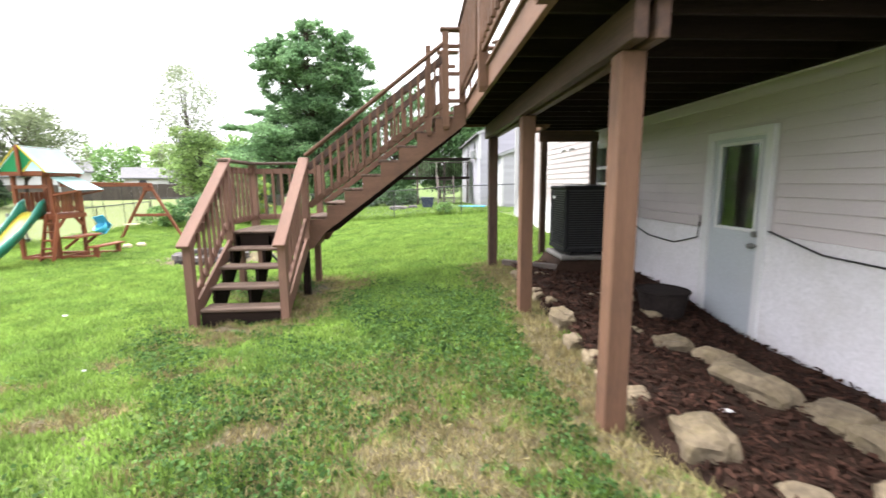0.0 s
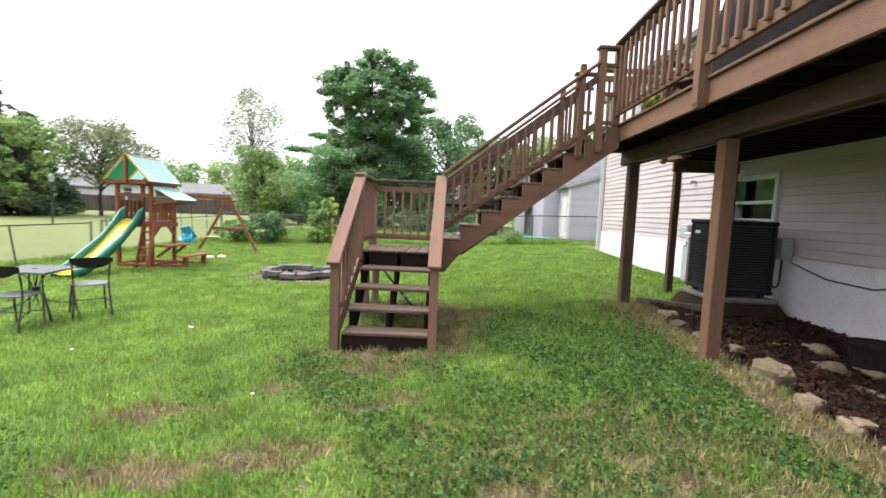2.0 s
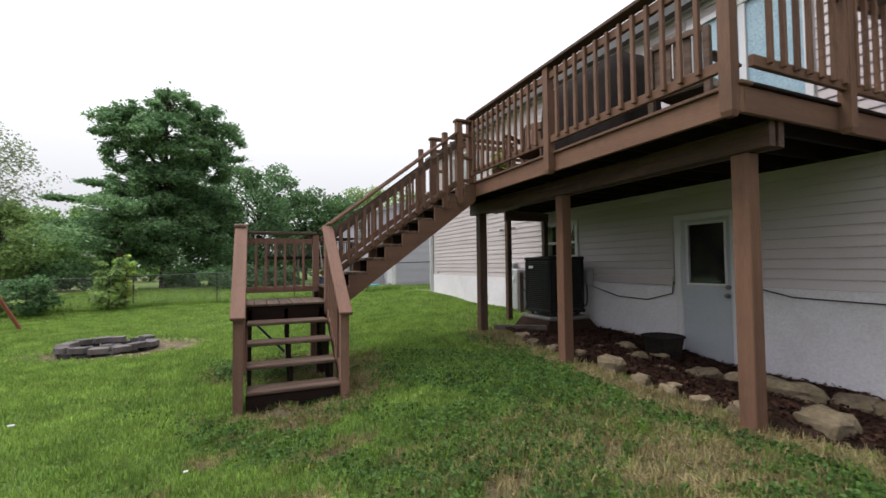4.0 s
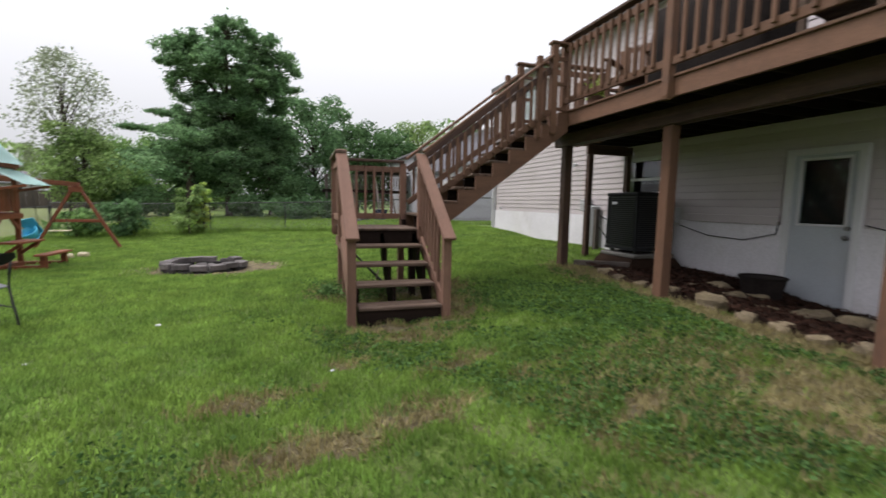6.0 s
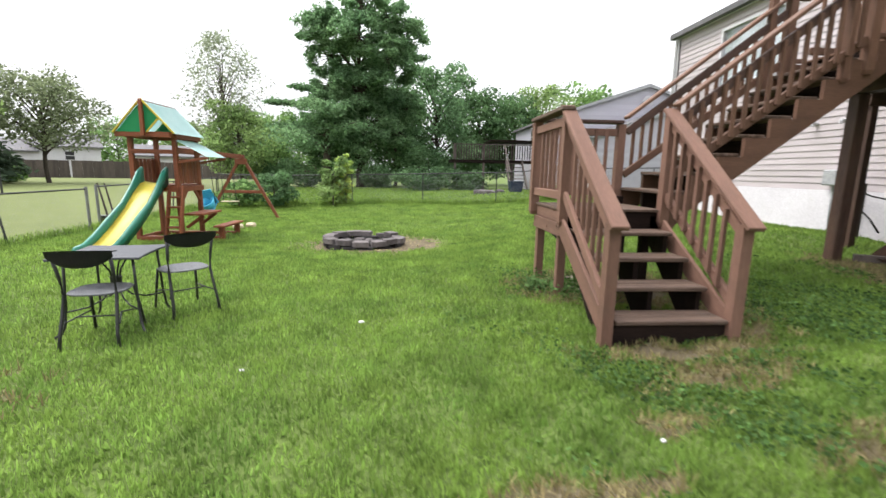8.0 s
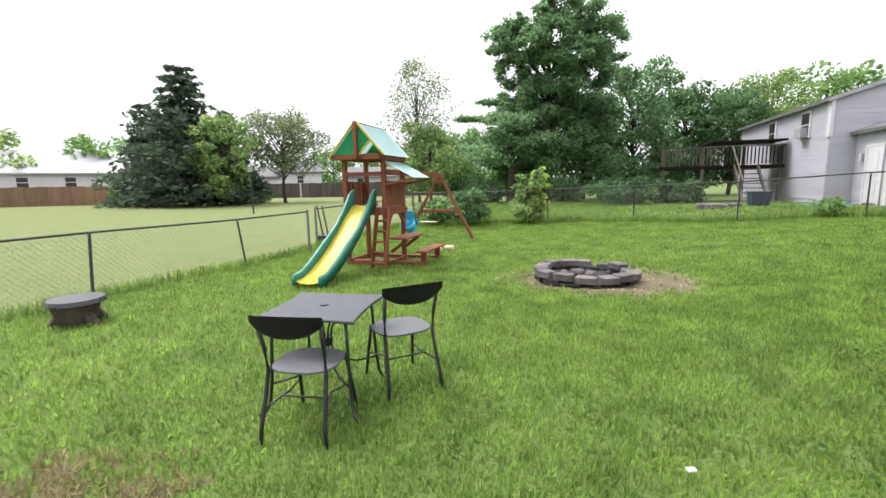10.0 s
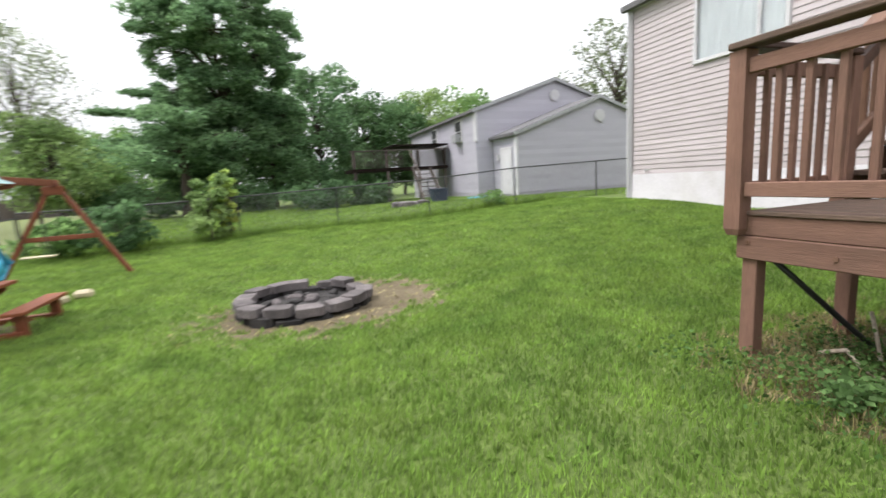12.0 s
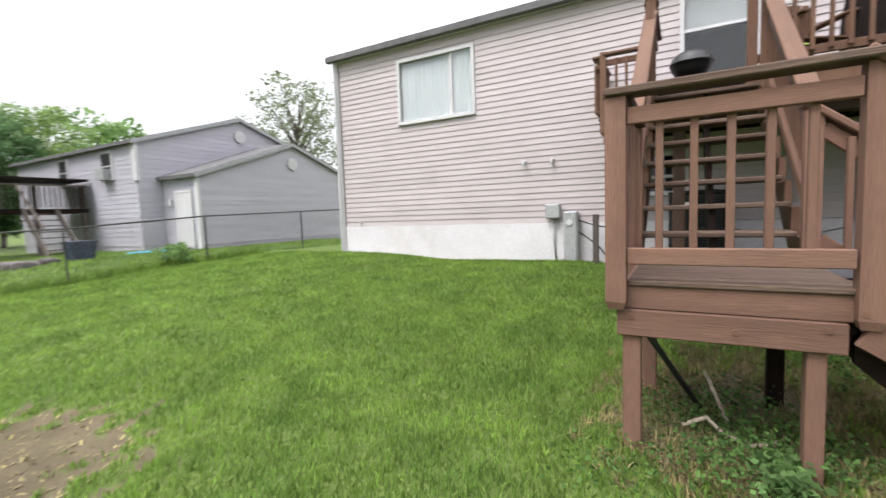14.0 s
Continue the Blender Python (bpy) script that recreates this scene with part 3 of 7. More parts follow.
while z < EAVE - 0.03:
    top = min(z + COURSE, EAVE - 0.03)
    cuts = [h for h in HOLES if h[2] - 0.03 < top and h[3] + 0.03 > z]
    runs, y = [], WY0
    for h in sorted(cuts):
        runs.append((y, h[0] - 0.05))
        y = h[1] + 0.05
    runs.append((y, WY1 - 0.092))
    for a, b in runs:
        if b - a > 0.05:
            key = ("lap", round(b - a, 3), round(top - z, 3))
            if key not in CACHE:
                CACHE[key] = mesh_of(lap_board(b - a, top - z), VINYL, "siding_board")
            place(new("siding_board", CACHE[key]), Matrix.Translation((WX + 0.019, (a + b) / 2, z)), wall)
    z += COURSE


def window(name, y0, y1, z0, z1, label, split="v", at=0.5, curtain=True, x=WX, sky_panel=False):
    """A white-framed window: trim, two sashes, panes and what hangs behind them."""
    w = empty(name, x, (y0 + y1) / 2, z0, label, "window", kind="structure")
    for nm, a, b in (("frame_side", (x - 0.035, y0 - 0.052, z0 - 0.05), (x + 0.10, y0 + 0.02, z1 + 0.05)), ("frame_side", (x - 0.035, y1 - 0.02, z0 - 0.05), (x + 0.10, y1 + 0.052, z1 + 0.05)),
                     ("frame_head", (x - 0.034, y0 + 0.02, z1 - 0.02), (x + 0.10, y1 - 0.02, z1 + 0.05)), ("sill", (x - 0.05, y0 + 0.02, z0 - 0.055), (x + 0.10, y1 - 0.02, z0 + 0.015))):
        block(nm, a, b, WHITE, w)
    if split == "v":
        m = y0 + (y1 - y0) * at
        block("meeting_stile", (x + 0.0, m - 0.03, z0 + 0.015), (x + 0.05, m + 0.03, z1 - 0.02), WHITE, w)
        panes = [(y0 + 0.02, m - 0.03, z0 + 0.015, z1 - 0.02, 0.012), (m + 0.03, y1 - 0.02, z0 + 0.015, z1 - 0.02, 0.03)]
    else:
        m = z0 + (z1 - z0) * at
        block("meeting_rail", (x + 0.0, y0 + 0.02, m - 0.025), (x + 0.05, y1 - 0.02, m + 0.025), WHITE, w)
        panes = [(y0 + 0.02, y1 - 0.02, z0 + 0.015, m - 0.025, 0.012), (y0 + 0.02, y1 - 0.02, m + 0.025, z1 - 0.02, 0.03)]
    for a, b, c, d, off in panes:
        p = block("pane", (x + off, a, c), (x + off + 0.006, b, d), GLASS, w, bev=0)
        p.visible_shadow = False
    if curtain:
        bm = bmesh.new()
        n = int((y1 - y0) * 46)
        pts = [(y0 + 0.03 + (y1 - y0 - 0.06) * i / n, x + 0.055 + 0.003 * math.sin(i * 1.25) + 0.004 * math.sin(i * 0.37)) for i in range(n + 1)]
        lo = [bm.verts.new((px, py, z0 - 0.03)) for py, px in pts]
        hi = [bm.verts.new((px, py, z1 + 0.02)) for py, px in pts]
        for i in range(n):
            bm.faces.new((lo[i], lo[i + 1], hi[i + 1], hi[i]))
        bmesh.ops.solidify(bm, geom=bm.faces[:], thickness=0.002)
        part("curtain", bm, CURTAIN, w, "white folded curtain")
    # pale panel added behind the upper sash, imitating sky reflected in its pane
    if sky_panel:
        block("roller_blind", (x + 0.06, y0 + 0.03, z0 + (z1 - z0) * at), (x + 0.066, y1 - 0.03, z1 + 0.02), UTIL, w, "pale grey panel imitating sky reflected in the upper pane")
    # added dark panel behind the panes, with the room's gloom in its colour
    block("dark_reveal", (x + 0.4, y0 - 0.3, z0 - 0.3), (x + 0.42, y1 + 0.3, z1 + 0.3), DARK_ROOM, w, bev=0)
    return w


window("window_1", 10.36, 12.12, 3.37, 4.66, "wide white sliding window with white curtains", at=0.28)
window("window_2", 5.7, 6.66, 3.35, 4.85, "tall white sash window above the deck", split="h", at=0.5, curtain=False, sky_panel=True)
window("window_3", 6.62, 7.62, 1.58, 2.2, "small white basement sash window below the deck", split="h", at=0.42, curtain=False)

# pale blue deck door
dd = empty("door_2", WX, 3.5, 2.72, "white-framed double deck door with pale blue leaves", "door", kind="structure")
for a, b in (((WX - 0.03, 2.72, 2.72), (WX + 0.08, 2.80, 4.75)), ((WX - 0.03, 4.13, 2.72), (WX + 0.08, 4.21, 4.75)), ((WX - 0.029, 2.80, 4.67), (WX + 0.08, 4.13, 4.75)), ((WX - 0.02, 3.42, 2.74), (WX + 0.06, 3.50, 4.67))):
    block("door_frame", a, b, WHITE, dd)
block("door_leaf", (WX + 0.01, 3.50, 2.74), (WX + 0.05, 4.13, 4.67), PALE_BLUE, dd, "pale blue door leaf")
block("door_leaf", (WX + 0.012, 2.80, 2.74), (WX + 0.052, 3.42, 4.67), PALE_BLUE, dd, "pale blue door leaf")
# backing panel darkened to read as an unlit room
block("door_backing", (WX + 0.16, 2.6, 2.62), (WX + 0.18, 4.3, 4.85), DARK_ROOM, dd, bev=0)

# basement door
bd = empty("door_1", WX, 4.05, 0.06, "pale grey half-glazed basement door in white frame", "door", kind="structure")
for a, b in (((WX - 0.035, 3.6, 0.03), (WX + 0.09, 3.69, 2.1)), ((WX - 0.035, 4.41, 0.03), (WX + 0.09, 4.5, 2.1)), ((WX - 0.034, 3.69, 2.02), (WX + 0.09, 4.41, 2.1))):
    block("door_frame", a, b, WHITE, bd)
block("threshold", (WX - 0.05, 3.6, -0.05), (WX + 0.09, 4.5, 0.05), CONCRETE, bd, "grey concrete threshold")
DY0, DY1, DZ0, DZ1, GY0, GY1, GZ0, GZ1 = 3.69, 4.41, 0.06, 2.02, 3.79, 4.31, 1.14, 1.95
bm = bmesh.new()
for a, b, c, d in ((DY0, DY1, DZ0, GZ0), (DY0, DY1, GZ1, DZ1), (DY0, GY0, GZ0, GZ1), (GY1, DY1, GZ0, GZ1)):
    bmesh.ops.create_cube(bm, size=1, matrix=Matrix.Translation((WX + 0.03, (a + b) / 2, (c + d) / 2)) @ Matrix.Diagonal((0.045, b - a, d - c, 1)))
leaf = part("door_leaf", bm, DOOR_PAINT, bd)
for a, b in (((WX - 0.006, GY0 - 0.03, GZ0 - 0.03), (WX + 0.012, GY0, GZ1 + 0.03)), ((WX - 0.006, GY1, GZ0 - 0.03), (WX + 0.012, GY1 + 0.03, GZ1 + 0.03)),
             ((WX - 0.005, GY0, GZ0 - 0.03), (WX + 0.012, GY1, GZ0)), ((WX - 0.005, GY0, GZ1), (WX + 0.012, GY1, GZ1 + 0.03))):
    block("glazing_bead", a, b, WHITE, leaf)
block("door_pane", (WX + 0.025, GY0, GZ0), (WX + 0.031, GY1, GZ1), GLASS, leaf, "dark reflecting glass", bev=0)
rod("deadbolt", (WX - 0.03, 3.745, 1.10), (WX + 0.01, 3.745, 1.10), 0.03, GALV, leaf, "metal deadbolt", n=12)
part("door_knob", rod_bm(rod_bm(bmesh.new(), (WX - 0.03, 3.745, 0.99), (WX + 0.01, 3.745, 0.99), 0.012, n=10), (WX - 0.075, 3.745, 0.99), (WX - 0.03, 3.745, 0.99), 0.02, 0.03, 12), GALV, leaf, "metal door knob")
# same darkened backing behind the basement door
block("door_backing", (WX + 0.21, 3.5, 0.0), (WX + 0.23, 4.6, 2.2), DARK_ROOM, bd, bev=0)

# ---- deck ----
deck = empty("deck", 1.9, 4.4, 0.25, "raised brown-stained wooden deck on posts beside the house", "deck")
DX0, DX1, DY_0, DY_1, DZ = 0.64, 3.10, 1.95, 6.95, 2.70
PS = 0.138
# the rear posts take the darker wood
for y in (2.25, 4.50, 6.68):
    block("post", (1.066, y - PS / 2, level(1.1, y) - 0.25), (1.066 + PS, y + PS / 2, 2.29), WOOD_AGED_SHADED if y > 6 else WOOD, deck, bev=0.008)
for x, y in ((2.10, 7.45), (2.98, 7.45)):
    block("post", (x, y - 0.05, level(x, y) - 0.25), (x + 0.1, y + 0.05, 2.29), WOOD_AGED_SHADED, deck, bev=0.006)
# beams darkened: the shade under the deck is put into their colour
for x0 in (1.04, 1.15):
    block("main_beam", (x0, DY_0 + 0.05, 2.292), (x0 + 0.07, DY_1 - 0.02, 2.488), WOOD_AGED_SHADED, deck)
block("end_beam", (2.06, 7.40, 2.292), (3.10, 7.46, 2.46), WOOD_AGED_SHADED, deck)
block("rim_board", (DX0, DY_0, 2.478), (DX0 + 0.04, 6.0, 2.672), WOOD, deck)
# rim behind the stairs near-black, its shade put into the colour
block("rim_board", (DX0 + 0.002, 6.0, 2.49), (DX0 + 0.04, DY_1, 2.672), WOOD_DARK_SHADED, deck)
block("rim_board", (DX0 + 0.04, DY_0 + 0.001, 2.48), (DX1, DY_0 + 0.04, 2.672), WOOD, deck)
block("rim_board", (DX0 + 0.04, DY_1 - 0.04, 2.48), (2.06, DY_1 - 0.001, 2.672), WOOD, deck)
block("rim_board", (2.06, DY_1, 2.482), (2.10, 7.76, 2.672), WOOD, deck)
block("rim_board", (2.10, 7.72, 2.482), (DX1, 7.76, 2.672), WOOD, deck)
# ledger and joists near-black to hold the underside shade
block("ledger", (DX1 - 0.02, DY_0 + 0.05, 2.49), (DX1 + 0.018, 7.7, 2.67), WOOD_DARK_SHADED, deck)
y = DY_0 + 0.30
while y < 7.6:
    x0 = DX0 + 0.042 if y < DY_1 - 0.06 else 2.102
    block("joist", (x0, y - 0.02, 2.492), (DX1 - 0.022, y + 0.02, 2.666), WOOD_DARK_SHADED, deck)
    y += 0.405
# boards behind the front edge near-black: underside shade in their colour
x = DX0 - 0.025
while x < DX1 - 0.05:
    block("deck_board", (x, DY_0 - 0.025, 2.674), (min(x + 0.138, DX1), (7.78 if x > 2.03 else DY_1 + 0.02), DZ + 0.002), WOOD_DARK_SHADED if x > 0.7 else WOOD, deck)
    x += 0.143


def railing(parent, p, q, base, top, n, posts=(), out=(0, 0, 0), cap=True, sub=0.1, low=0.13, cap_mat=WOOD, end_gap=0.05, wood=WOOD):
    """Balustrade between p and q (x, y); base and top are heights at the two ends."""
    p, q = Vector((*p, 0)), Vector((*q, 0))
    d = (q - p).normalized()
    def on(t, z0, z1, dz=0):
        v = p.lerp(q, t)
        return Vector((v.x, v.y, z0 + (z1 - z0) * t + dz))
    if cap:
        beam("rail_cap", on(0, *top, -0.02) - d * end_gap, on(1, *top, -0.02) + d * end_gap, 0.135, 0.04, cap_mat, parent, bev=0.007)
    beam("top_rail", on(0, *top, -sub - 0.04), on(1, *top, -sub - 0.04), 0.04, 0.085, wood if cap else cap_mat, parent)
    beam("bottom_rail", on(0, *base, low), on(1, *base, low), 0.04, 0.085, wood, parent)
    for i in range(n):
        t = (i + 1) / (n + 1)
        a, b = on(t, *base, low - 0.01), on(t, *top, -sub)
        o = Vector(out) * 0.0385
        beam("baluster", a + o, b + o, 0.036, 0.036, wood, parent, up=tuple(d), bev=0.004)


def rail_post(parent, x, y, z0, z1, s=0.09, material=WOOD):
    """A square rail post with a chamfered foot."""
    bm = bmesh.new()
    h = s / 2
    lo = [bm.verts.new(v) for v in ((-h * 0.7, -h * 0.7, z0), (h * 0.7, -h * 0.7, z0), (h * 0.7, h * 0.7, z0), (-h * 0.7, h * 0.7, z0))]
    mid_ = [bm.verts.new(v) for v in ((-h, -h, z0 + 0.04), (h, -h, z0 + 0.04), (h, h, z0 + 0.04), (-h, h, z0 + 0.04))]
    hi = [bm.verts.new(v) for v in ((-h, -h, z1), (h, -h, z1), (h, h, z1), (-h, h, z1))]
    bm.faces.new(lo[::-1])
    bm.faces.new(hi)
    for a, b in ((lo, mid_), (mid_, hi)):
        for i in range(4):
            bm.faces.new((a[i], a[(i + 1) % 4], b[(i + 1) % 4], b[i]))
    for v in bm.verts:
        v.co = Vector((v.co.z, v.co.x, v.co.y))
    return part("rail_post", bm, material, parent, m=Matrix.Translation((x, y, 0)) @ Matrix(((0, 1, 0, 0), (0, 0, 1, 0), (1, 0, 0, 0), (0, 0, 0, 1))))


RX = DX0 - 0.045
CAP = 3.70
for x, y in ((RX, 2.0), (RX, 4.05), (RX, 6.02)):
    rail_post(deck, x, y, 2.45, CAP - 0.042)
for x, y in ((1.9, DY_0 - 0.045), (3.02, DY_0 - 0.045), (2.02, 7.7), (3.0, 7.8), (2.02, 7.05)):
    rail_post(deck, x, y, 2.45, CAP - 0.042)
railing(deck, (RX, 2.05), (RX, 4.0), (2.70, 2.70), (CAP, CAP), 12, out=(-1, 0, 0), end_gap=0.09, cap_mat=WOOD_AGED_SHADED)
railing(deck, (RX, 4.10), (RX, 5.97), (2.70, 2.70), (CAP, CAP), 12, out=(-1, 0, 0), end_gap=0.05, cap_mat=WOOD_AGED_SHADED)
railing(deck, (RX + 0.09, DY_0 - 0.045), (3.08, DY_0 - 0.045), (2.70, 2.70), (CAP, CAP), 14, out=(0, -1, 0), end_gap=0.0, cap_mat=WOOD_AGED_SHADED)
railing(deck, (2.02, 7.10), (2.02, 7.65), (2.70, 2.70), (CAP - 0.06, CAP - 0.06), 3, out=(-1, 0, 0))
railing(deck, (2.08, 7.8), (3.08, 7.8), (2.70, 2.70), (CAP - 0.06, CAP - 0.06), 7, out=(0, 1, 0), end_gap=0.02)
railing(deck, (RX + 0.1, DY_1 + 0.03), (1.98, DY_1 + 0.03), (2.70, 2.70), (CAP, CAP), 9, out=(0, 1, 0), end_gap=0.02)

# ---- stairs with landing ----
st = empty("staircase", -2.1, 5.5, 0, "brown-stained wooden stairs turning at a railed landing", "stairs")
LX0, LX1, LY0, LY1, LZ = -2.60, -1.58, 5.95, 6.90, 0.97
RISE = LZ / 5
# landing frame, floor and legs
# inner front leg near-black: shade under the landing in its colour
for x, y, w, s in ((-2.60, 6.86, 0.09, FADED), (-2.60, 6.09, 0.075, FADED), (-1.70, 6.83, 0.09, FADED), (-1.70, 6.10, 0.09, WOOD_DARK_SHADED)):
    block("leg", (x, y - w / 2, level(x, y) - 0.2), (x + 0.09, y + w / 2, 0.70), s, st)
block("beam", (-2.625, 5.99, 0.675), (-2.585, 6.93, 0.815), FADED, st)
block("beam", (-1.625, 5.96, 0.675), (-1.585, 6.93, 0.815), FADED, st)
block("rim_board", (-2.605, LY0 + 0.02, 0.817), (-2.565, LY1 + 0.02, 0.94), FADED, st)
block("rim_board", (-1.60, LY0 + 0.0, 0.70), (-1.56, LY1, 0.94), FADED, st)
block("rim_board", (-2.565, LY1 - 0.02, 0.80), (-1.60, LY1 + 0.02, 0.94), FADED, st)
# rim behind the lower flight darkened the same way, as if shaded
block("rim_board", (-2.565, LY0, 0.76), (-1.60, LY0 + 0.04, 0.94), WOOD_DARK_SHADED, st)
for i in range(7):
    x0 = LX0 - 0.02 + i * 0.1505
    block("landing_board", (x0, LY0 - 0.025, 0.942), (x0 + 0.144, LY1 - 0.02, LZ), WOOD_WORN, st)
# lower flight
RUN = 0.285
TY = [LY0 - RUN * (4 - i) for i in range(4)]
for i, y in enumerate(TY):
    z = RISE * (i + 1)
    block("tread", (-2.545, y - 0.03, z - 0.038), (-1.625, y + 0.115, z), WOOD_WORN, st, bev=0.008)
    block("tread", (-2.545, y + 0.121, z - 0.038), (-1.625, y + 0.262, z - 0.001), WOOD_WORN, st, bev=0.008)
# riser and stringers near-black, shade below the treads in their colour
block("bottom_riser", (-2.55, TY[0] + 0.0, -0.03), (-1.60, TY[0] + 0.035, RISE - 0.04), WOOD_DARK_SHADED, st)
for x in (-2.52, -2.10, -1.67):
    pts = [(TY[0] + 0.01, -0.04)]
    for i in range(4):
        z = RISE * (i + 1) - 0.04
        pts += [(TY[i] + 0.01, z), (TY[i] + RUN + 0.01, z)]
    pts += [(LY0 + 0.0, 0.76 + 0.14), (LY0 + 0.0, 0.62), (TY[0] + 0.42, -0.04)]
    part("stringer", prism(bmesh.new(), pts, "x", x - 0.02, x + 0.02), WOOD_DARK_SHADED, st)
for x in (LX0 - 0.02, LX1 + 0.0):
    rail_post(st, x, 4.80, -0.06, 0.955, 0.09, material=FADED)
    rail_post(st, x, 5.93, 0.80, 1.905, 0.09, material=FADED)
    # outer skirt board and sloping rail
    beam("skirt_board", (x, 4.85, 0.148), (x, 5.93, 0.80), 0.036, 0.17, FADED, st, up=(0, -0.5, 0.8))
    railing(st, (x, 4.85), (x, 5.89), (0.20, 0.98), (1.02, 1.90), 7, cap=False, sub=0.07, low=0.13, cap_mat=FADED, out=(1 if x < -2 else -1, 0, 0), wood=FADED)
    beam("rail_cap", (x, 4.68, 0.925), (x, 5.98, 1.955), 0.14, 0.042, FADED, st, up=(0, -0.62, 0.78), bev=0.008)
# landing balustrades
rail_post(st, -2.63, LY1 + 0.03, 0.82, 1.905, 0.10, material=FADED)
rail_post(st, LX1 - 0.03, LY1 + 0.03, 0.82, 1.905, 0.09, material=FADED)
railing(st, (-2.635, 5.98), (-2.635, LY1 - 0.02), (LZ, LZ), (1.95, 1.95), 5, out=(0.6, 0, 0), cap_mat=WOOD_WORN, end_gap=0.10, wood=FADED)
railing(st, (-2.58, LY1 + 0.03), (LX1 - 0.08, LY1 + 0.03), (LZ, LZ), (1.95, 1.95), 6, out=(0, -0.6, 0), cap_mat=WOOD_AGED_SHADED, end_gap=0.06, wood=FADED)
# upper flight
UR, UN = (DZ - LZ) / 9, 8
UX = [-1.55 + 0.252 * i for i in range(8)]
for i, x in enumerate(UX):
    z = LZ + UR * (i + 1)
    block("tread", (x - 0.03, 5.99, z - 0.038), (x + 0.112, 6.92, z), WOOD_WORN, st, bev=0.008)
    block("tread", (x + 0.118, 5.99, z - 0.038), (x + 0.255, 6.92, z - 0.001), WOOD_WORN, st, bev=0.008)
for y in (5.955, 6.92):
    pts = [(UX[0] - 0.05, 0.72), (UX[0] - 0.05, LZ + UR - 0.04)]
    for i in range(8):
        z = LZ + UR * (i + 1) - 0.04
        pts += [(UX[i] - 0.0, z), (UX[i] + 0.252, z)] if i else [(UX[0] + 0.252, z)]
    pts += [(UX[7] + 0.252, DZ - 0.05), (DX0 - 0.002, DZ - 0.05), (DX0 - 0.002, 2.40), (UX[0] + 0.22, 0.94), (UX[0] + 0.05, 0.72)]
    part("stringer", prism(bmesh.new(), pts, "y", y - 0.022, y + 0.022), WOOD, st)
# middle stringer likewise carries the treads' shade in its colour
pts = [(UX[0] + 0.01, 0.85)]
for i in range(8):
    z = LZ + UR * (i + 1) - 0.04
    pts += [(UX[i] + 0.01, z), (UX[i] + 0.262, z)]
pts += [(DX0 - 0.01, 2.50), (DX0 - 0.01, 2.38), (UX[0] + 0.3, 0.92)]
part("stringer", prism(bmesh.new(), pts, "y", 6.42, 6.46), WOOD_DARK_SHADED, st)
SL = 0.717
for y, o in ((5.93, -1), (6.95, 1)):
    rail_post(st, 0.36, y, 2.33, 3.585, 0.09)
    rail_post(st, 0.13, y, 2.25, 3.40, 0.07)
    beam("post_cap", (0.29, y, 3.605), (0.62, y, 3.605), 0.13, 0.038, WOOD, st, bev=0.007)
    for dz in (0.10, 0.45, 0.80):
        beam("short_rail", (0.40, y, 3.5 - dz), (0.58, y, 3.5 - dz), 0.036, 0.05, WOOD, st)
    beam("rail_cap", (-1.55, y, 1.985), (0.33, y, 3.43), 0.12, 0.038, WOOD, st, up=(-0.6, 0, 0.8), bev=0.007)
    railing(st, (-1.53, y), (0.32, y), (1.17, 2.52), (2.0, 3.42), 16, cap=False, sub=0.14, low=0.14, out=(0, o, 0), cap_mat=WOOD_AGED_SHADED)
# wedge blocks under the landing rails
for x, y in ((-1.62, 6.8),):
    block("spacer_block", (x - 0.03, y - 0.04, LZ + 0.002), (x + 0.03, y + 0.04, LZ + 0.088), WOOD_DARK_SHADED, st)
tube("brace_pipe", [(-2.50, 6.80, 0.68), (-2.28, 6.70, 0.45), (-2.06, 6.60, 0.22), (-1.86, 6.51, 0.02)], 0.018, METAL_DARK, st, "black iron brace pipe")
for y, z in ((6.86, 0.78), (6.40, 0.74), (6.06, 0.78), (5.95, 0.87)):
    part("bolt", rod_bm(bmesh.new(), (-2.632 if z < 0.8 else -2.668, y, z), (-2.62, y, z), 0.014, n=10), WOOD, st, "painted bolt head")


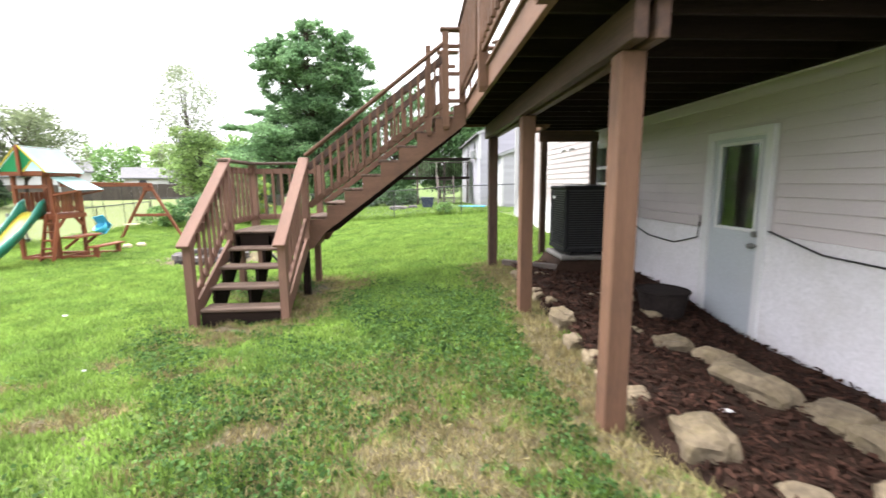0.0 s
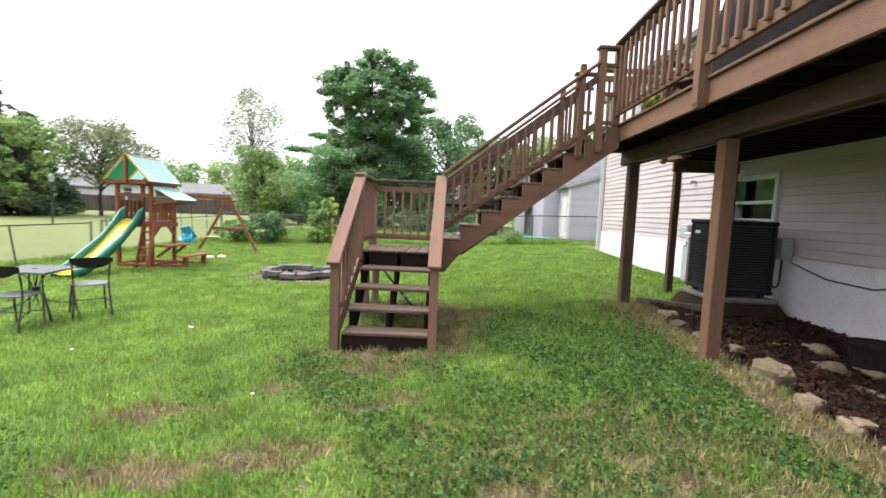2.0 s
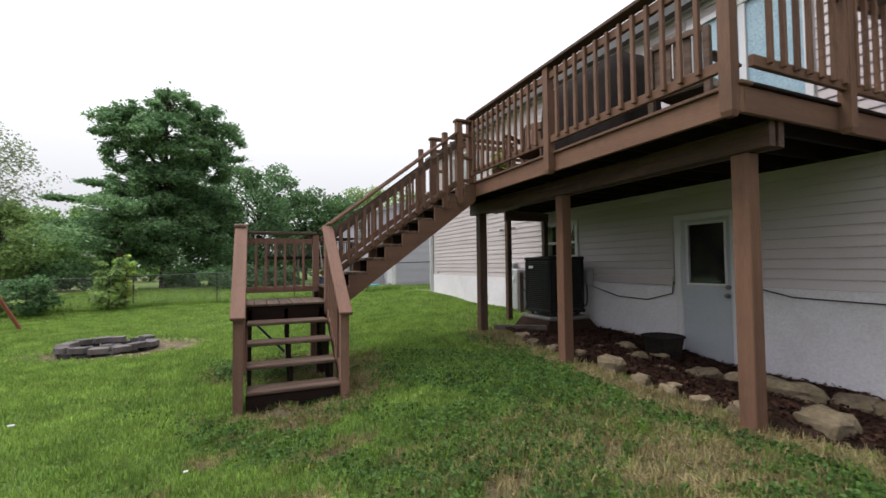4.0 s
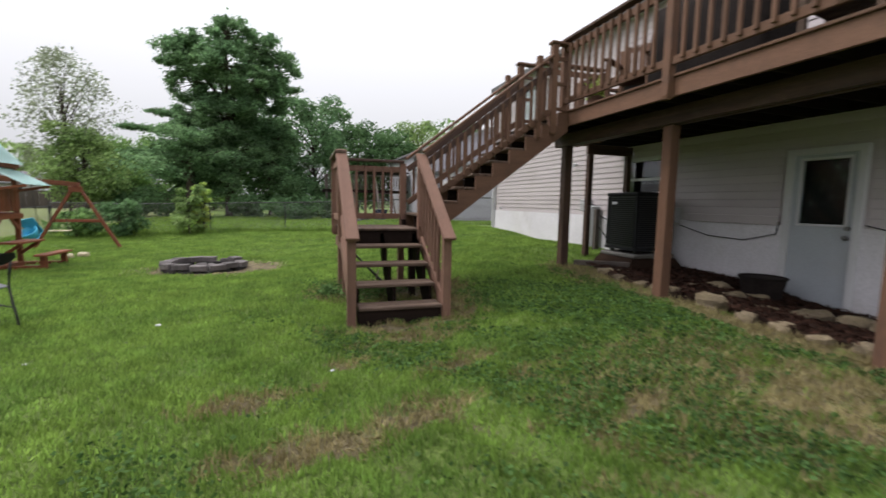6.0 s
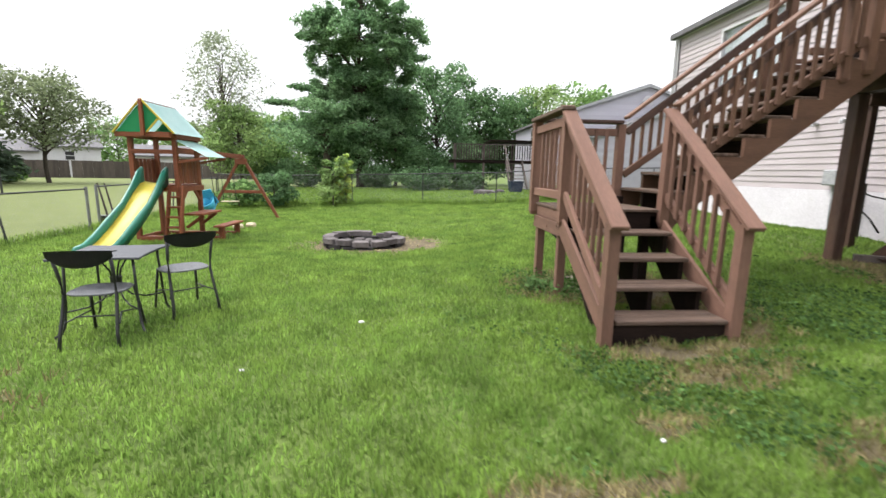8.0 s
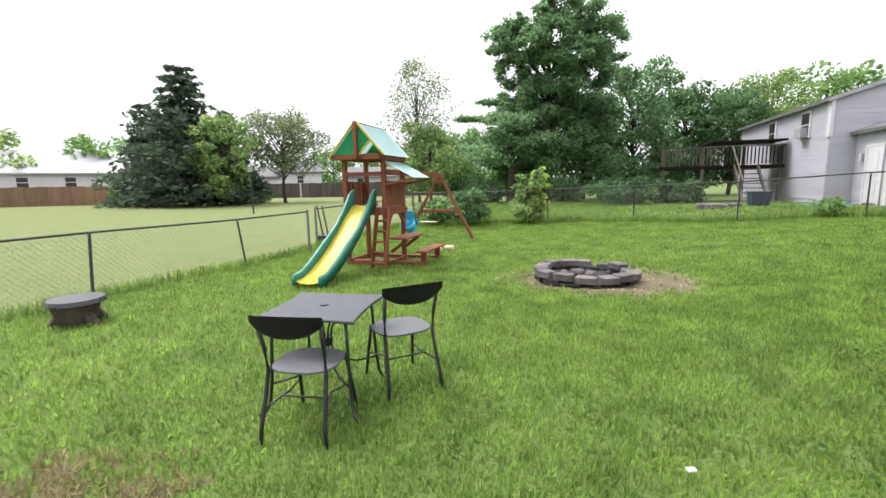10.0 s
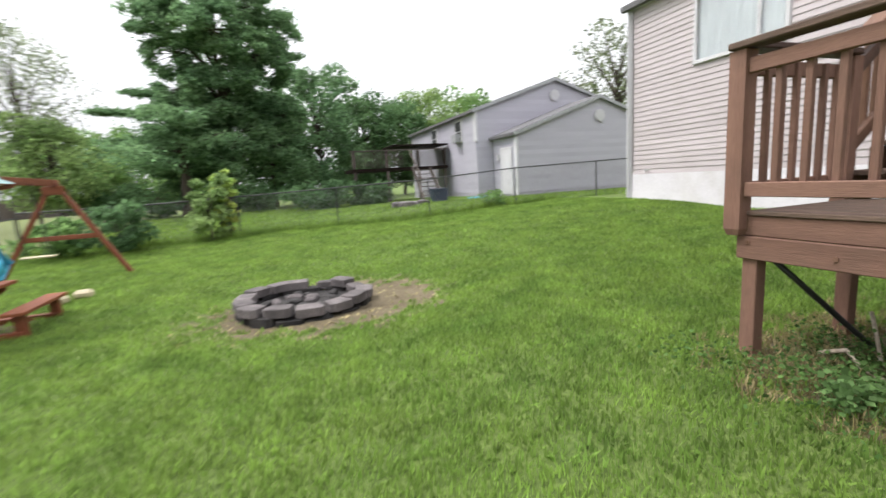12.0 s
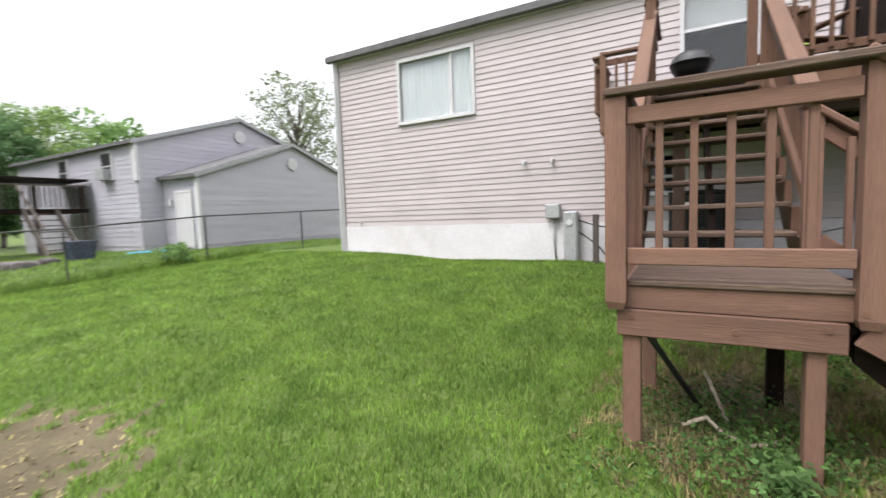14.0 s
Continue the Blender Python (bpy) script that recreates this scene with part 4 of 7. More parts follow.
# ---- under the deck: condenser, utilities, mulch bed and its stones ----
def condenser():
    t = empty("air_conditioner", 2.5, 6.45, 0.36, "dark grey louvred air conditioner on a concrete pad beside the house", "air conditioner")
    x0, x1, y0, y1, z0, z1 = 2.10, 2.84, 6.08, 6.82, 0.58, 1.55
    bm = bmesh.new()
    bmesh.ops.create_cone(bm, cap_ends=True, segments=4, radius1=0.92, radius2=0.60, depth=0.40, matrix=Matrix.Translation((2.475, 6.45, 0.27)) @ Matrix.Rotation(radians(45), 4, "Z"))
    bmesh.ops.subdivide_edges(bm, edges=bm.edges[:], cuts=5, use_grid_fill=True)
    for v in bm.verts:
        v.co += Vector((noise.noise(v.co * 4), noise.noise(v.co * 4 + Vector((7, 0, 0))), -abs(noise.noise(v.co * 5)))) * 0.035
    part("soil_mound", bm, MULCH, t, "dark soil heaped under the pad")
    block("concrete_pad", (2.05, 6.02, 0.46), (2.90, 6.88, 0.53), CONCRETE, t, "rough grey concrete pad", bev=0.02)
    for x in (x0 + 0.06, x1 - 0.12):
        for y in (y0 + 0.06, y1 - 0.12):
            block("foot", (x, y, 0.53), (x + 0.06, y + 0.06, z0), METAL_DARK, t)
    block("core", (x0 + 0.03, y0 + 0.03, z0 + 0.03), (x1 - 0.03, y1 - 0.03, z1 - 0.05), METAL_DARK, t, "black coil inside")
    block("base_pan", (x0 - 0.005, y0 - 0.005, z0), (x1 + 0.005, y1 + 0.005, z0 + 0.05), AC_GREY, t, "dark base pan")
    for x in (x0, x1 - 0.06):
        for y in (y0, y1 - 0.06):
            block("corner_post", (x, y, z0 + 0.05), (x + 0.06, y + 0.06, z1 - 0.06), AC_GREY, t, bev=0.015)
    z = z0 + 0.085
    while z < z1 - 0.1:
        for a, b in (((x0 - 0.002, y0 + 0.06, z), (x0 + 0.02, y1 - 0.06, z + 0.016)), ((x1 - 0.02, y0 + 0.06, z), (x1 + 0.002, y1 - 0.06, z + 0.016)), ((x0 + 0.06, y0 - 0.002, z), (x1 - 0.06, y0 + 0.02, z + 0.016))):
            block("louvre", a, b, AC_GREY, t, bev=0.003)
        z += 0.034
    block("top_cover", (x0 - 0.01, y0 - 0.01, z1 - 0.06), (x1 + 0.01, y1 + 0.01, z1), AC_GREY, t, bev=0.02)
    for k in range(5):
        bm = bmesh.new()
        r = 0.06 + 0.055 * k
        for i in range(20):
            a0, a1 = 2 * math.pi * i / 20, 2 * math.pi * (i + 1) / 20
            rod_bm(bm, (2.47 + r * math.cos(a0), 6.45 + r * math.sin(a0), z1 + 0.012), (2.47 + r * math.cos(a1), 6.45 + r * math.sin(a1), z1 + 0.012), 0.004, n=4)
        part("fan_guard_ring", bm, METAL_DARK, t)
    block("badge", (x0 - 0.008, 6.55, z1 - 0.20), (x0 - 0.001, 6.68, z1 - 0.155), WHITE, t, "small white maker plate", bev=0.002)


condenser()

box_ = empty("electric_box", 3.1, 6.3, 1.1, "grey electrical disconnect box on the house wall", "electric box")
block("box", (3.0, 6.18, 1.05), (3.13, 6.38, 1.32), UTIL, box_)
block("box_lid", (2.985, 6.185, 1.07), (2.999, 6.375, 1.33), UTIL, box_)
tube("conduit", curve((3.06, 6.28, 1.05), (3.03, 6.2, 0.55), (2.86, 6.15, 0.72), 10), 0.014, CABLE, box_, "black flexible conduit")
cab = empty("wall_cable", 3.1, 5, 1.0, "thin black cable sagging along the house wall", "cable")
tube("cable", [(3.11, 6.18, 1.02), (3.11, 5.6, 0.88), (3.11, 5.0, 0.86), (3.11, 4.55, 0.98), (3.105, 4.52, 1.15)], 0.008, CABLE, cab)
tube("cable", [(3.11, 3.55, 1.15), (3.11, 3.0, 1.02), (3.11, 2.2, 1.0), (3.11, 1.2, 1.04), (3.11, -1.0, 1.02)], 0.008, CABLE, cab)

met = empty("electric_meter", 3.07, 8.7, 1.2, "grey electric meter box on the house wall", "electric meter")
block("meter_box", (2.99, 8.62, 1.19), (3.135, 8.89, 1.46), UTIL, met, bev=0.02)
tube("meter_conduit", [(3.1, 8.75, 1.19), (3.1, 8.75, 0.8), (3.1, 8.72, 0.42)], 0.02, UTIL, met)
gas = empty("gas_meter", 2.95, 8.4, 0.45, "pale grey gas meter pedestal by the house wall", "gas meter")
block("pedestal", (2.88, 8.28, 0.30), (3.12, 8.53, 1.32), UTIL, gas, bev=0.03)
part("dial", rod_bm(bmesh.new(), (2.86, 8.42, 1.12), (2.885, 8.42, 1.12), 0.055, n=16), WHITE, gas, "round white dial")
tube("gas_pipe", [(3.0, 8.28, 1.15), (3.0, 8.0, 1.05), (3.03, 7.7, 1.0)], 0.014, CABLE, gas)
tube("gas_pipe", [(2.98, 8.28, 0.95), (2.98, 7.95, 0.7), (3.0, 7.8, 0.5)], 0.014, CABLE, gas)
for y in (9.31, 8.77):
    v = empty("wall_vent", 3.1, y, 2.27, "small white pipe stub in the siding", "vent", group="wall vents")
    part("vent_cap", rod_bm(rod_bm(bmesh.new(), (3.06, y, 2.28), (3.15, y, 2.28), 0.035, n=12), (3.06, y, 2.22), (3.06, y, 2.28), 0.03, n=10), WHITE, v)
hose = empty("hose_bib", 3.08, 13.2, 1.2, "small white outdoor tap on the siding", "tap")
part("tap", rod_bm(rod_bm(bmesh.new(), (3.05, 13.35, 1.2), (3.15, 13.35, 1.2), 0.022, n=8), (3.06, 13.35, 1.13), (3.06, 13.35, 1.2), 0.016, n=8), WHITE, hose)
gp = empty("wood_stake", 2.75, 7.95, 0.4, "weathered wooden stake by the deck posts", "stake")
block("stake", (2.70, 7.9, 0.25), (2.79, 7.99, 1.25), GREY_WOOD, gp)

tagged(block("trim", (WX - 0.055, 4.53, 1.10), (WX - 0.02, 6.02, 1.225), VINYL), "weathered tan board under the siding by the basement door", "trim", kind="structure")

# mulch bed
def bed_edge(y):
    """Where the mulch begins, its ragged outer line."""
    return 1.32 + 0.08 * np.sin(y * 2.1) + 0.06 * np.sin(y * 5.3)


mx, my = np.arange(1.25, 3.14, 0.06), np.arange(-2.0, 6.9, 0.06)
MX, MY = np.meshgrid(mx, my)
rim_in = np.clip((MX - bed_edge(MY)) / 0.14, 0, 1) * np.clip((6.55 - MY) / 0.25, 0, 1)
MZ = level(MX, MY) - 0.10 + 0.155 * rim_in + 0.012 * np.sin(MX * 13 + MY * 7) * np.cos(MY * 11 - MX * 5)
idx = np.arange(MX.size).reshape(MX.shape)
mq = np.stack([idx[:-1, :-1], idx[:-1, 1:], idx[1:, 1:], idx[1:, :-1]], -1).reshape(-1, 4)
tagged(from_arrays("mulch_bed", np.stack([MX, MY, MZ], -1), mq, MULCH, smooth=True), "dark brown mulch bed under the deck", "mulch", kind="structure")
rng = np.random.default_rng(8)


def scatter_cards(name, pts, normal_up, length, width, material, label, category, rng):
    """Small loose flat pieces, joined, each a bent pair of triangles."""
    n = len(pts)
    a = rng.uniform(0, 2 * np.pi, n)
    tilt = rng.normal(0, normal_up, n)
    L, W = rng.uniform(*length, n), rng.uniform(*width, n)
    d = np.stack([np.cos(a) * np.cos(tilt), np.sin(a) * np.cos(tilt), np.sin(tilt)], -1)
    s = np.stack([-np.sin(a), np.cos(a), rng.normal(0, 0.4, n)], -1)
    p = np.asarray(pts)
    v = np.stack([p - d * L[:, None] / 2 - s * W[:, None] / 2, p + d * L[:, None] / 2 - s * W[:, None] / 2, p + d * L[:, None] / 2 + s * W[:, None] / 2, p - d * L[:, None] / 2 + s * W[:, None] / 2], 1)
    f = np.arange(4 * n).reshape(n, 4)
    return tagged(from_arrays(name, v.reshape(-1, 3), f, material), label, category, kind="stuff")


n = 16000
cx, cy = rng.uniform(1.38, 3.12, n), rng.uniform(-1, 6.6, n)
scatter_cards("mulch_chips", np.stack([cx, cy, level(cx, cy) + 0.066 + rng.uniform(-0.008, 0.014, n)], -1), 0.35, (0.02, 0.075), (0.008, 0.022), CHIP, "loose dark wood chips on the bed", "mulch", rng)

# limestone edging: outer row by the lawn, inner row near the door
row = [(1.40, 5.9, 0.34, 0.26, 0.18), (1.36, 5.5, 0.28, 0.2, 0.17), (1.45, 5.15, 0.24, 0.26, 0.16), (1.40, 4.85, 0.22, 0.18, 0.2), (1.48, 4.62, 0.2, 0.2, 0.2), (1.40, 4.05, 0.3, 0.5, 0.24),
       (1.36, 3.55, 0.22, 0.26, 0.16), (1.42, 3.22, 0.26, 0.3, 0.17), (1.38, 2.86, 0.22, 0.26, 0.15), (1.46, 2.55, 0.25, 0.3, 0.17), (1.52, 1.95, 0.42, 0.5, 0.30), (1.75, 1.50, 0.4, 0.32, 0.2), (1.48, 1.25, 0.3, 0.3, 0.18),
       (2.25, 3.50, 0.34, 0.34, 0.26), (2.42, 3.18, 0.26, 0.3, 0.28), (2.36, 2.68, 0.44, 0.62, 0.3), (2.62, 2.25, 0.42, 0.36, 0.24), (2.66, 1.9, 0.5, 0.42, 0.32), (2.25, 1.45, 0.46, 0.36, 0.28), (2.02, 3.85, 0.22, 0.24, 0.15), (2.15, 4.3, 0.3, 0.26, 0.2), (2.5, 4.25, 0.3, 0.25, 0.2), (2.4, 4.75, 0.26, 0.34, 0.2), (2.1, 4.9, 0.24, 0.2, 0.14), (1.72, 5.9, 0.28, 0.2, 0.14)]
for i, (x, y, sx, sy, sz) in enumerate(row):
    s = rough_stone("edging_stone", x, y, level(x, y) - 0.03, sx * (0.66 if i < 13 else 0.84), sy * (0.74 if i < 13 else 1.06), sz * 0.85, i + 1, STONE, rz=(i * 37) % 40 - 20, level=3, rough=0.55)
    tagged(s, "large pale limestone boulder on the mulch" if sx > 0.4 else "pale rough limestone edging the mulch bed", "stone", group="bed edging stones")
tub = empty("black_tub", 2.62, 4.3, 0.1, "black plastic tub by the basement door", "tub")
bm = bmesh.new()
bmesh.ops.create_cone(bm, cap_ends=True, segments=20, radius1=0.2, radius2=0.26, depth=0.34, matrix=Matrix.Translation((2.62, 4.32, 0.26)))
part("tub_body", bm, CLOTH, tub)
bm = bmesh.new()
for i in range(20):
    a0, a1 = 2 * math.pi * i / 20, 2 * math.pi * (i + 1) / 20
    rod_bm(bm, (2.62 + 0.265 * math.cos(a0), 4.32 + 0.265 * math.sin(a0), 0.43), (2.62 + 0.265 * math.cos(a1), 4.32 + 0.265 * math.sin(a1), 0.43), 0.014, n=5)
part("tub_rim", bm, CLOTH, tub)
tim = empty("edging_timber", 1.6, 6.35, 0.35, "weathered timber at the end of the bed", "timber")
beam("timber", (1.28, 6.55, 0.36), (2.0, 6.05, 0.36), 0.09, 0.09, GREY_WOOD, tim)
scrap = empty("paper_scrap", 1.9, 2.3, 0.15, "small white litter on the mulch", "litter")
block("scrap", (1.88, 2.28, level(1.9, 2.3) + 0.06), (1.95, 2.32, level(1.9, 2.3) + 0.072), WHITE, scrap, bev=0.003)

# ---- on the deck ----
gr = empty("barbecue_grill", 1.55, 4.1, DZ + 0.002, "barbecue grill under a black fabric cover", "grill")
bm = box_bm(0.6, 1.5, 1.1, 0.0)
bmesh.ops.subdivide_edges(bm, edges=bm.edges[:], cuts=5, use_grid_fill=True)
for v in bm.verts:
    u = (v.co.z + 0.55) / 1.1
    k = 1.0 - 0.22 * u ** 3
    v.co.x *= k * (1 + 0.05 * math.sin(v.co.y * 14 + u * 4))
    v.co.y *= (1 - 0.1 * u ** 4) * (1 + 0.02 * math.sin(v.co.x * 25))
part("cover", bm, CLOTH, gr, m=pose(1.5, 4.3, DZ + 0.552), smooth=True)
kg = empty("kettle_grill", 2.35, 6.55, DZ + 0.002, "black round kettle grill on the deck", "grill")
bm = bmesh.new()
kettle_line = [(0.0, 0.85), (0.10, 0.845), (0.19, 0.81), (0.255, 0.74), (0.275, 0.68), (0.285, 0.675), (0.285, 0.66), (0.27, 0.655), (0.255, 0.58), (0.19, 0.50), (0.09, 0.46), (0.0, 0.45)]
rings = [[bm.verts.new((2.35 + r * math.cos(a), 6.55 + r * math.sin(a), DZ + h)) for a in [2 * math.pi * i / 24 for i in range(24)]] for r, h in kettle_line[1:-1]]
for a, b in zip(rings, rings[1:]):
    for i in range(24):
        bm.faces.new((a[i], b[i], b[(i + 1) % 24], a[(i + 1) % 24]))
bm.faces.new(rings[0])
bm.faces.new(rings[-1][::-1])
part("kettle", bm, METAL_DARK, kg, smooth=True)
for a in (0.3, 2.4, 4.5):
    rod("leg", (2.35 + 0.26 * math.cos(a), 6.55 + 0.26 * math.sin(a), DZ + 0.002), (2.35 + 0.14 * math.cos(a), 6.55 + 0.14 * math.sin(a), DZ + 0.55), 0.013, METAL_DARK, kg)
rod("lid_handle", (2.30, 6.55, DZ + 0.86), (2.40, 6.55, DZ + 0.86), 0.014, METAL_DARK, kg)


def garden_chair(x, y, rz, label, wood=CEDAR, cushion=False):
    """A slatted timber armchair."""
    c = empty("garden_chair", x, y, DZ + 0.002, label, "chair", group="deck chairs", rz=rz)
    M = WORLD[c]
    def b(nm, p, q, m=wood):
        a_, b_ = Vector(p), Vector(q)
        ob = new(nm, box_mesh(*[abs(v) for v in (b_ - a_)], m, 0.006))
        place(ob, M @ Matrix.Translation((a_ + b_) / 2), c)
    for sx in (-0.3, 0.24):
        for sy, h in ((-0.28, 0.62), (0.22, 0.88)):
            b("leg", (sx, sy, 0), (sx + 0.06, sy + 0.06, h))
        b("arm", (sx - 0.02, -0.32, 0.62), (sx + 0.08, 0.22, 0.65))
    for i in range(5):
        b("seat_slat", (-0.24, -0.28 + i * 0.1, 0.36), (0.24, -0.19 + i * 0.1, 0.385))
    for i in range(5):
        b("back_slat", (-0.22 + i * 0.095, 0.23, 0.4), (-0.145 + i * 0.095, 0.255, 0.92))
    b("back_rail", (-0.24, 0.256, 0.84), (0.24, 0.28, 0.9))
    if cushion:
        b("cushion", (-0.23, -0.26, 0.388), (0.23, 0.2, 0.47), CUSHION)
    return c


garden_chair(1.35, 5.45, -60, "brown wooden slatted armchair on the deck", WOOD)
garden_chair(1.5, 2.95, 100, "slatted deck armchair with off-white cushion", WOOD_WORN, True)
pot = empty("potted_plant", 1.05, 5.6, DZ, "small bright green plant in a pot on the deck", "plant")
part("pot", rod_bm(bmesh.new(), (0.95, 5.75, DZ + 0.003), (0.95, 5.75, DZ + 0.18), 0.08, 0.11, 14), BRICK, pot, "terracotta pot")

# ---- chain-link fences ----
def chain_fence(name, p, q, n, height, label, terminal=(), lean=None, slide=None):
    """Steel posts, a top rail and woven wire between p and q."""
    f = empty(name, *p, level(*p), label, "fence")
    p, q = Vector(p), Vector(q)
    lean, slide = lean or {}, slide or {}
    for i in range(n + 1):
        v = p.lerp(q, i / n) + (q - p).normalized() * slide.get(i, 0)
        z = level(v.x, v.y)
        big = i in terminal
        dx, dy = lean.get(i, (0, 0))
        rod("post", (v.x, v.y, z - 0.2), (v.x + dx, v.y + dy, z + height + (0.05 if big else -0.02)), 0.032 if big else 0.02, GALV if big else RAIL_DARK, f, n=8)
    for i in range(n):
        a, b = p.lerp(q, i / n), p.lerp(q, (i + 1) / n)
        rod("top_rail", (a.x, a.y, level(a.x, a.y) + height), (b.x, b.y, level(b.x, b.y) + height), 0.018, RAIL_DARK, f, n=6)
    # woven wire: zigzag strands both ways, joined
    L, s, r = (q - p).length, 0.085, 0.0016
    d = (q - p).normalized()
    vs, fs = [], []
    side = Vector((-d.y, d.x))
    for k in range(int(L / s)):
        for sg in (1, -1):
            a = k * s if sg == 1 else k * s + s
            steps = max(1, int(height / 0.55))
            u0, u1 = a, a + sg * height
            u1 = min(max(u1, 0), L)
            h1 = abs(u1 - u0)
            A, B = p + d * u0, p + d * u1
            za, zb = level(A.x, A.y) + 0.02, level(B.x, B.y) + 0.02 + h1 * 0.97
            dirv = Vector((d.x * sg, d.y * sg, 1)).normalized()
            up = Vector((d.x * -sg, d.y * -sg, 1)).normalized() * r
            sd = Vector((side.x, side.y, 0)) * r
            base = len(vs)
            for (P, z) in ((A, za), (B, zb)):
                c = Vector((P.x, P.y, z))
                vs += [c + up, c + sd, c - up, c - sd]
            for j in range(4):
                fs.append((base + j, base + (j + 1) % 4, base + 4 + (j + 1) % 4, base + 4 + j))
    w = from_arrays("chain_wire", [tuple(v) for v in vs], fs, GALV)
    place(w, Matrix(), f)
    w["kind"] = "stuff"
    return f


chain_fence("chain_link_fence", (-11.7, -4.4), (-11.6, 12.35), 7, 0.95, "low chain-link fence with leaning rusty posts beside the lawn", terminal=(7,), lean={6: (-0.05, -0.12), 5: (0.04, 0.05)}, slide={5: -0.25, 6: 0.3})
chain_fence("chain_link_fence", (-11.75, 12.9), (-11.75, 19.55), 2, 0.98, "low chain-link fence running to the back corner", terminal=(0,), lean={1: (0.05, 0.1)})
chain_fence("chain_link_fence", (-11.7, 19.57), (9.6, 15.55), 8, 1.12, "chain-link fence along the back of the lawn")

# ---- fire pit ----
pit = empty("fire_pit", -5.11, 10.68, -0.2, "round fire pit of charcoal wall blocks", "fire pit")
NB = 14
def pit_block(r0, r1, half, h):
    bm = bmesh.new()
    pts = [(r0 * math.cos(-half * 0.90), r0 * math.sin(-half * 0.90)), (r1 * 0.965 * math.cos(-half * 0.89), r1 * 0.965 * math.sin(-half * 0.89)), (r1 * math.cos(-half * 0.55), r1 * math.sin(-half * 0.55)),
           (r1 * math.cos(half * 0.55), r1 * math.sin(half * 0.55)), (r1 * 0.965 * math.cos(half * 0.89), r1 * 0.965 * math.sin(half * 0.89)), (r0 * math.cos(half * 0.90), r0 * math.sin(half * 0.90))]
    prism(bm, pts, "z", 0, h)
    bmesh.ops.bevel(bm, geom=bm.edges[:], offset=0.008, segments=1, affect="EDGES")
    return bm
PZ = level(-5.11, 10.68)
top_block = mesh_of(pit_block(0.63, 0.84, math.pi / NB, 0.105), PAVER, "block")
# lower course near-black, upper course paler grey
low_block = mesh_of(pit_block(0.65, 0.815, math.pi / NB, 0.13), PAVER_BLACK, "block")
rnd = random.Random(5)
for c, me in ((0, low_block), (1, top_block)):
    for i in range(NB):
        a = 360 / NB * (i + 0.5 * c)
        place(new("block", me), pose(-5.11 + rnd.uniform(-0.03, 0.03), 10.68 + rnd.uniform(-0.03, 0.03), PZ - 0.045 + c * 0.132, rnd.uniform(-2.4, 2.4), rnd.uniform(-1, 4), a + rnd.uniform(-3.5, 3.5)), pit)
part("ash_bed", rod_bm(bmesh.new(), (-5.11, 10.68, PZ - 0.15), (-5.11, 10.68, PZ + 0.03), 0.66, n=24), ASH, pit, "sooty ash bed")
for i in range(22):
    a, r = i * 2.4 + rnd.uniform(-0.3, 0.3), 0.52 * math.sqrt((i + 0.5) / 22)
    rough_stone("rubble", -5.11 + r * math.cos(a), 10.68 + r * math.sin(a), PZ + 0.0, rnd.uniform(0.14, 0.26), rnd.uniform(0.1, 0.18), rnd.uniform(0.08, 0.14), 40 + i, PAVER_BLACK if i % 3 else PAVER, pit, rz=rnd.uniform(0, 180), level=2, rough=0.2)
n = 900
a, r = rng.uniform(0, 6.28, n), 0.85 + rng.uniform(0, 0.75, n) ** 1.3
px, py = -5.05 + r * np.cos(a) * 1.1, 10.52 + r * np.sin(a) * 0.9
scatter_cards("leaf_litter", np.stack([px, py, soil_z(px, py) + 0.0 + rng.uniform(0, 0.012, n)], -1), 0.3, (0.02, 0.06), (0.006, 0.02), STRAW, "dry straw and chips round the fire pit", "litter", rng)

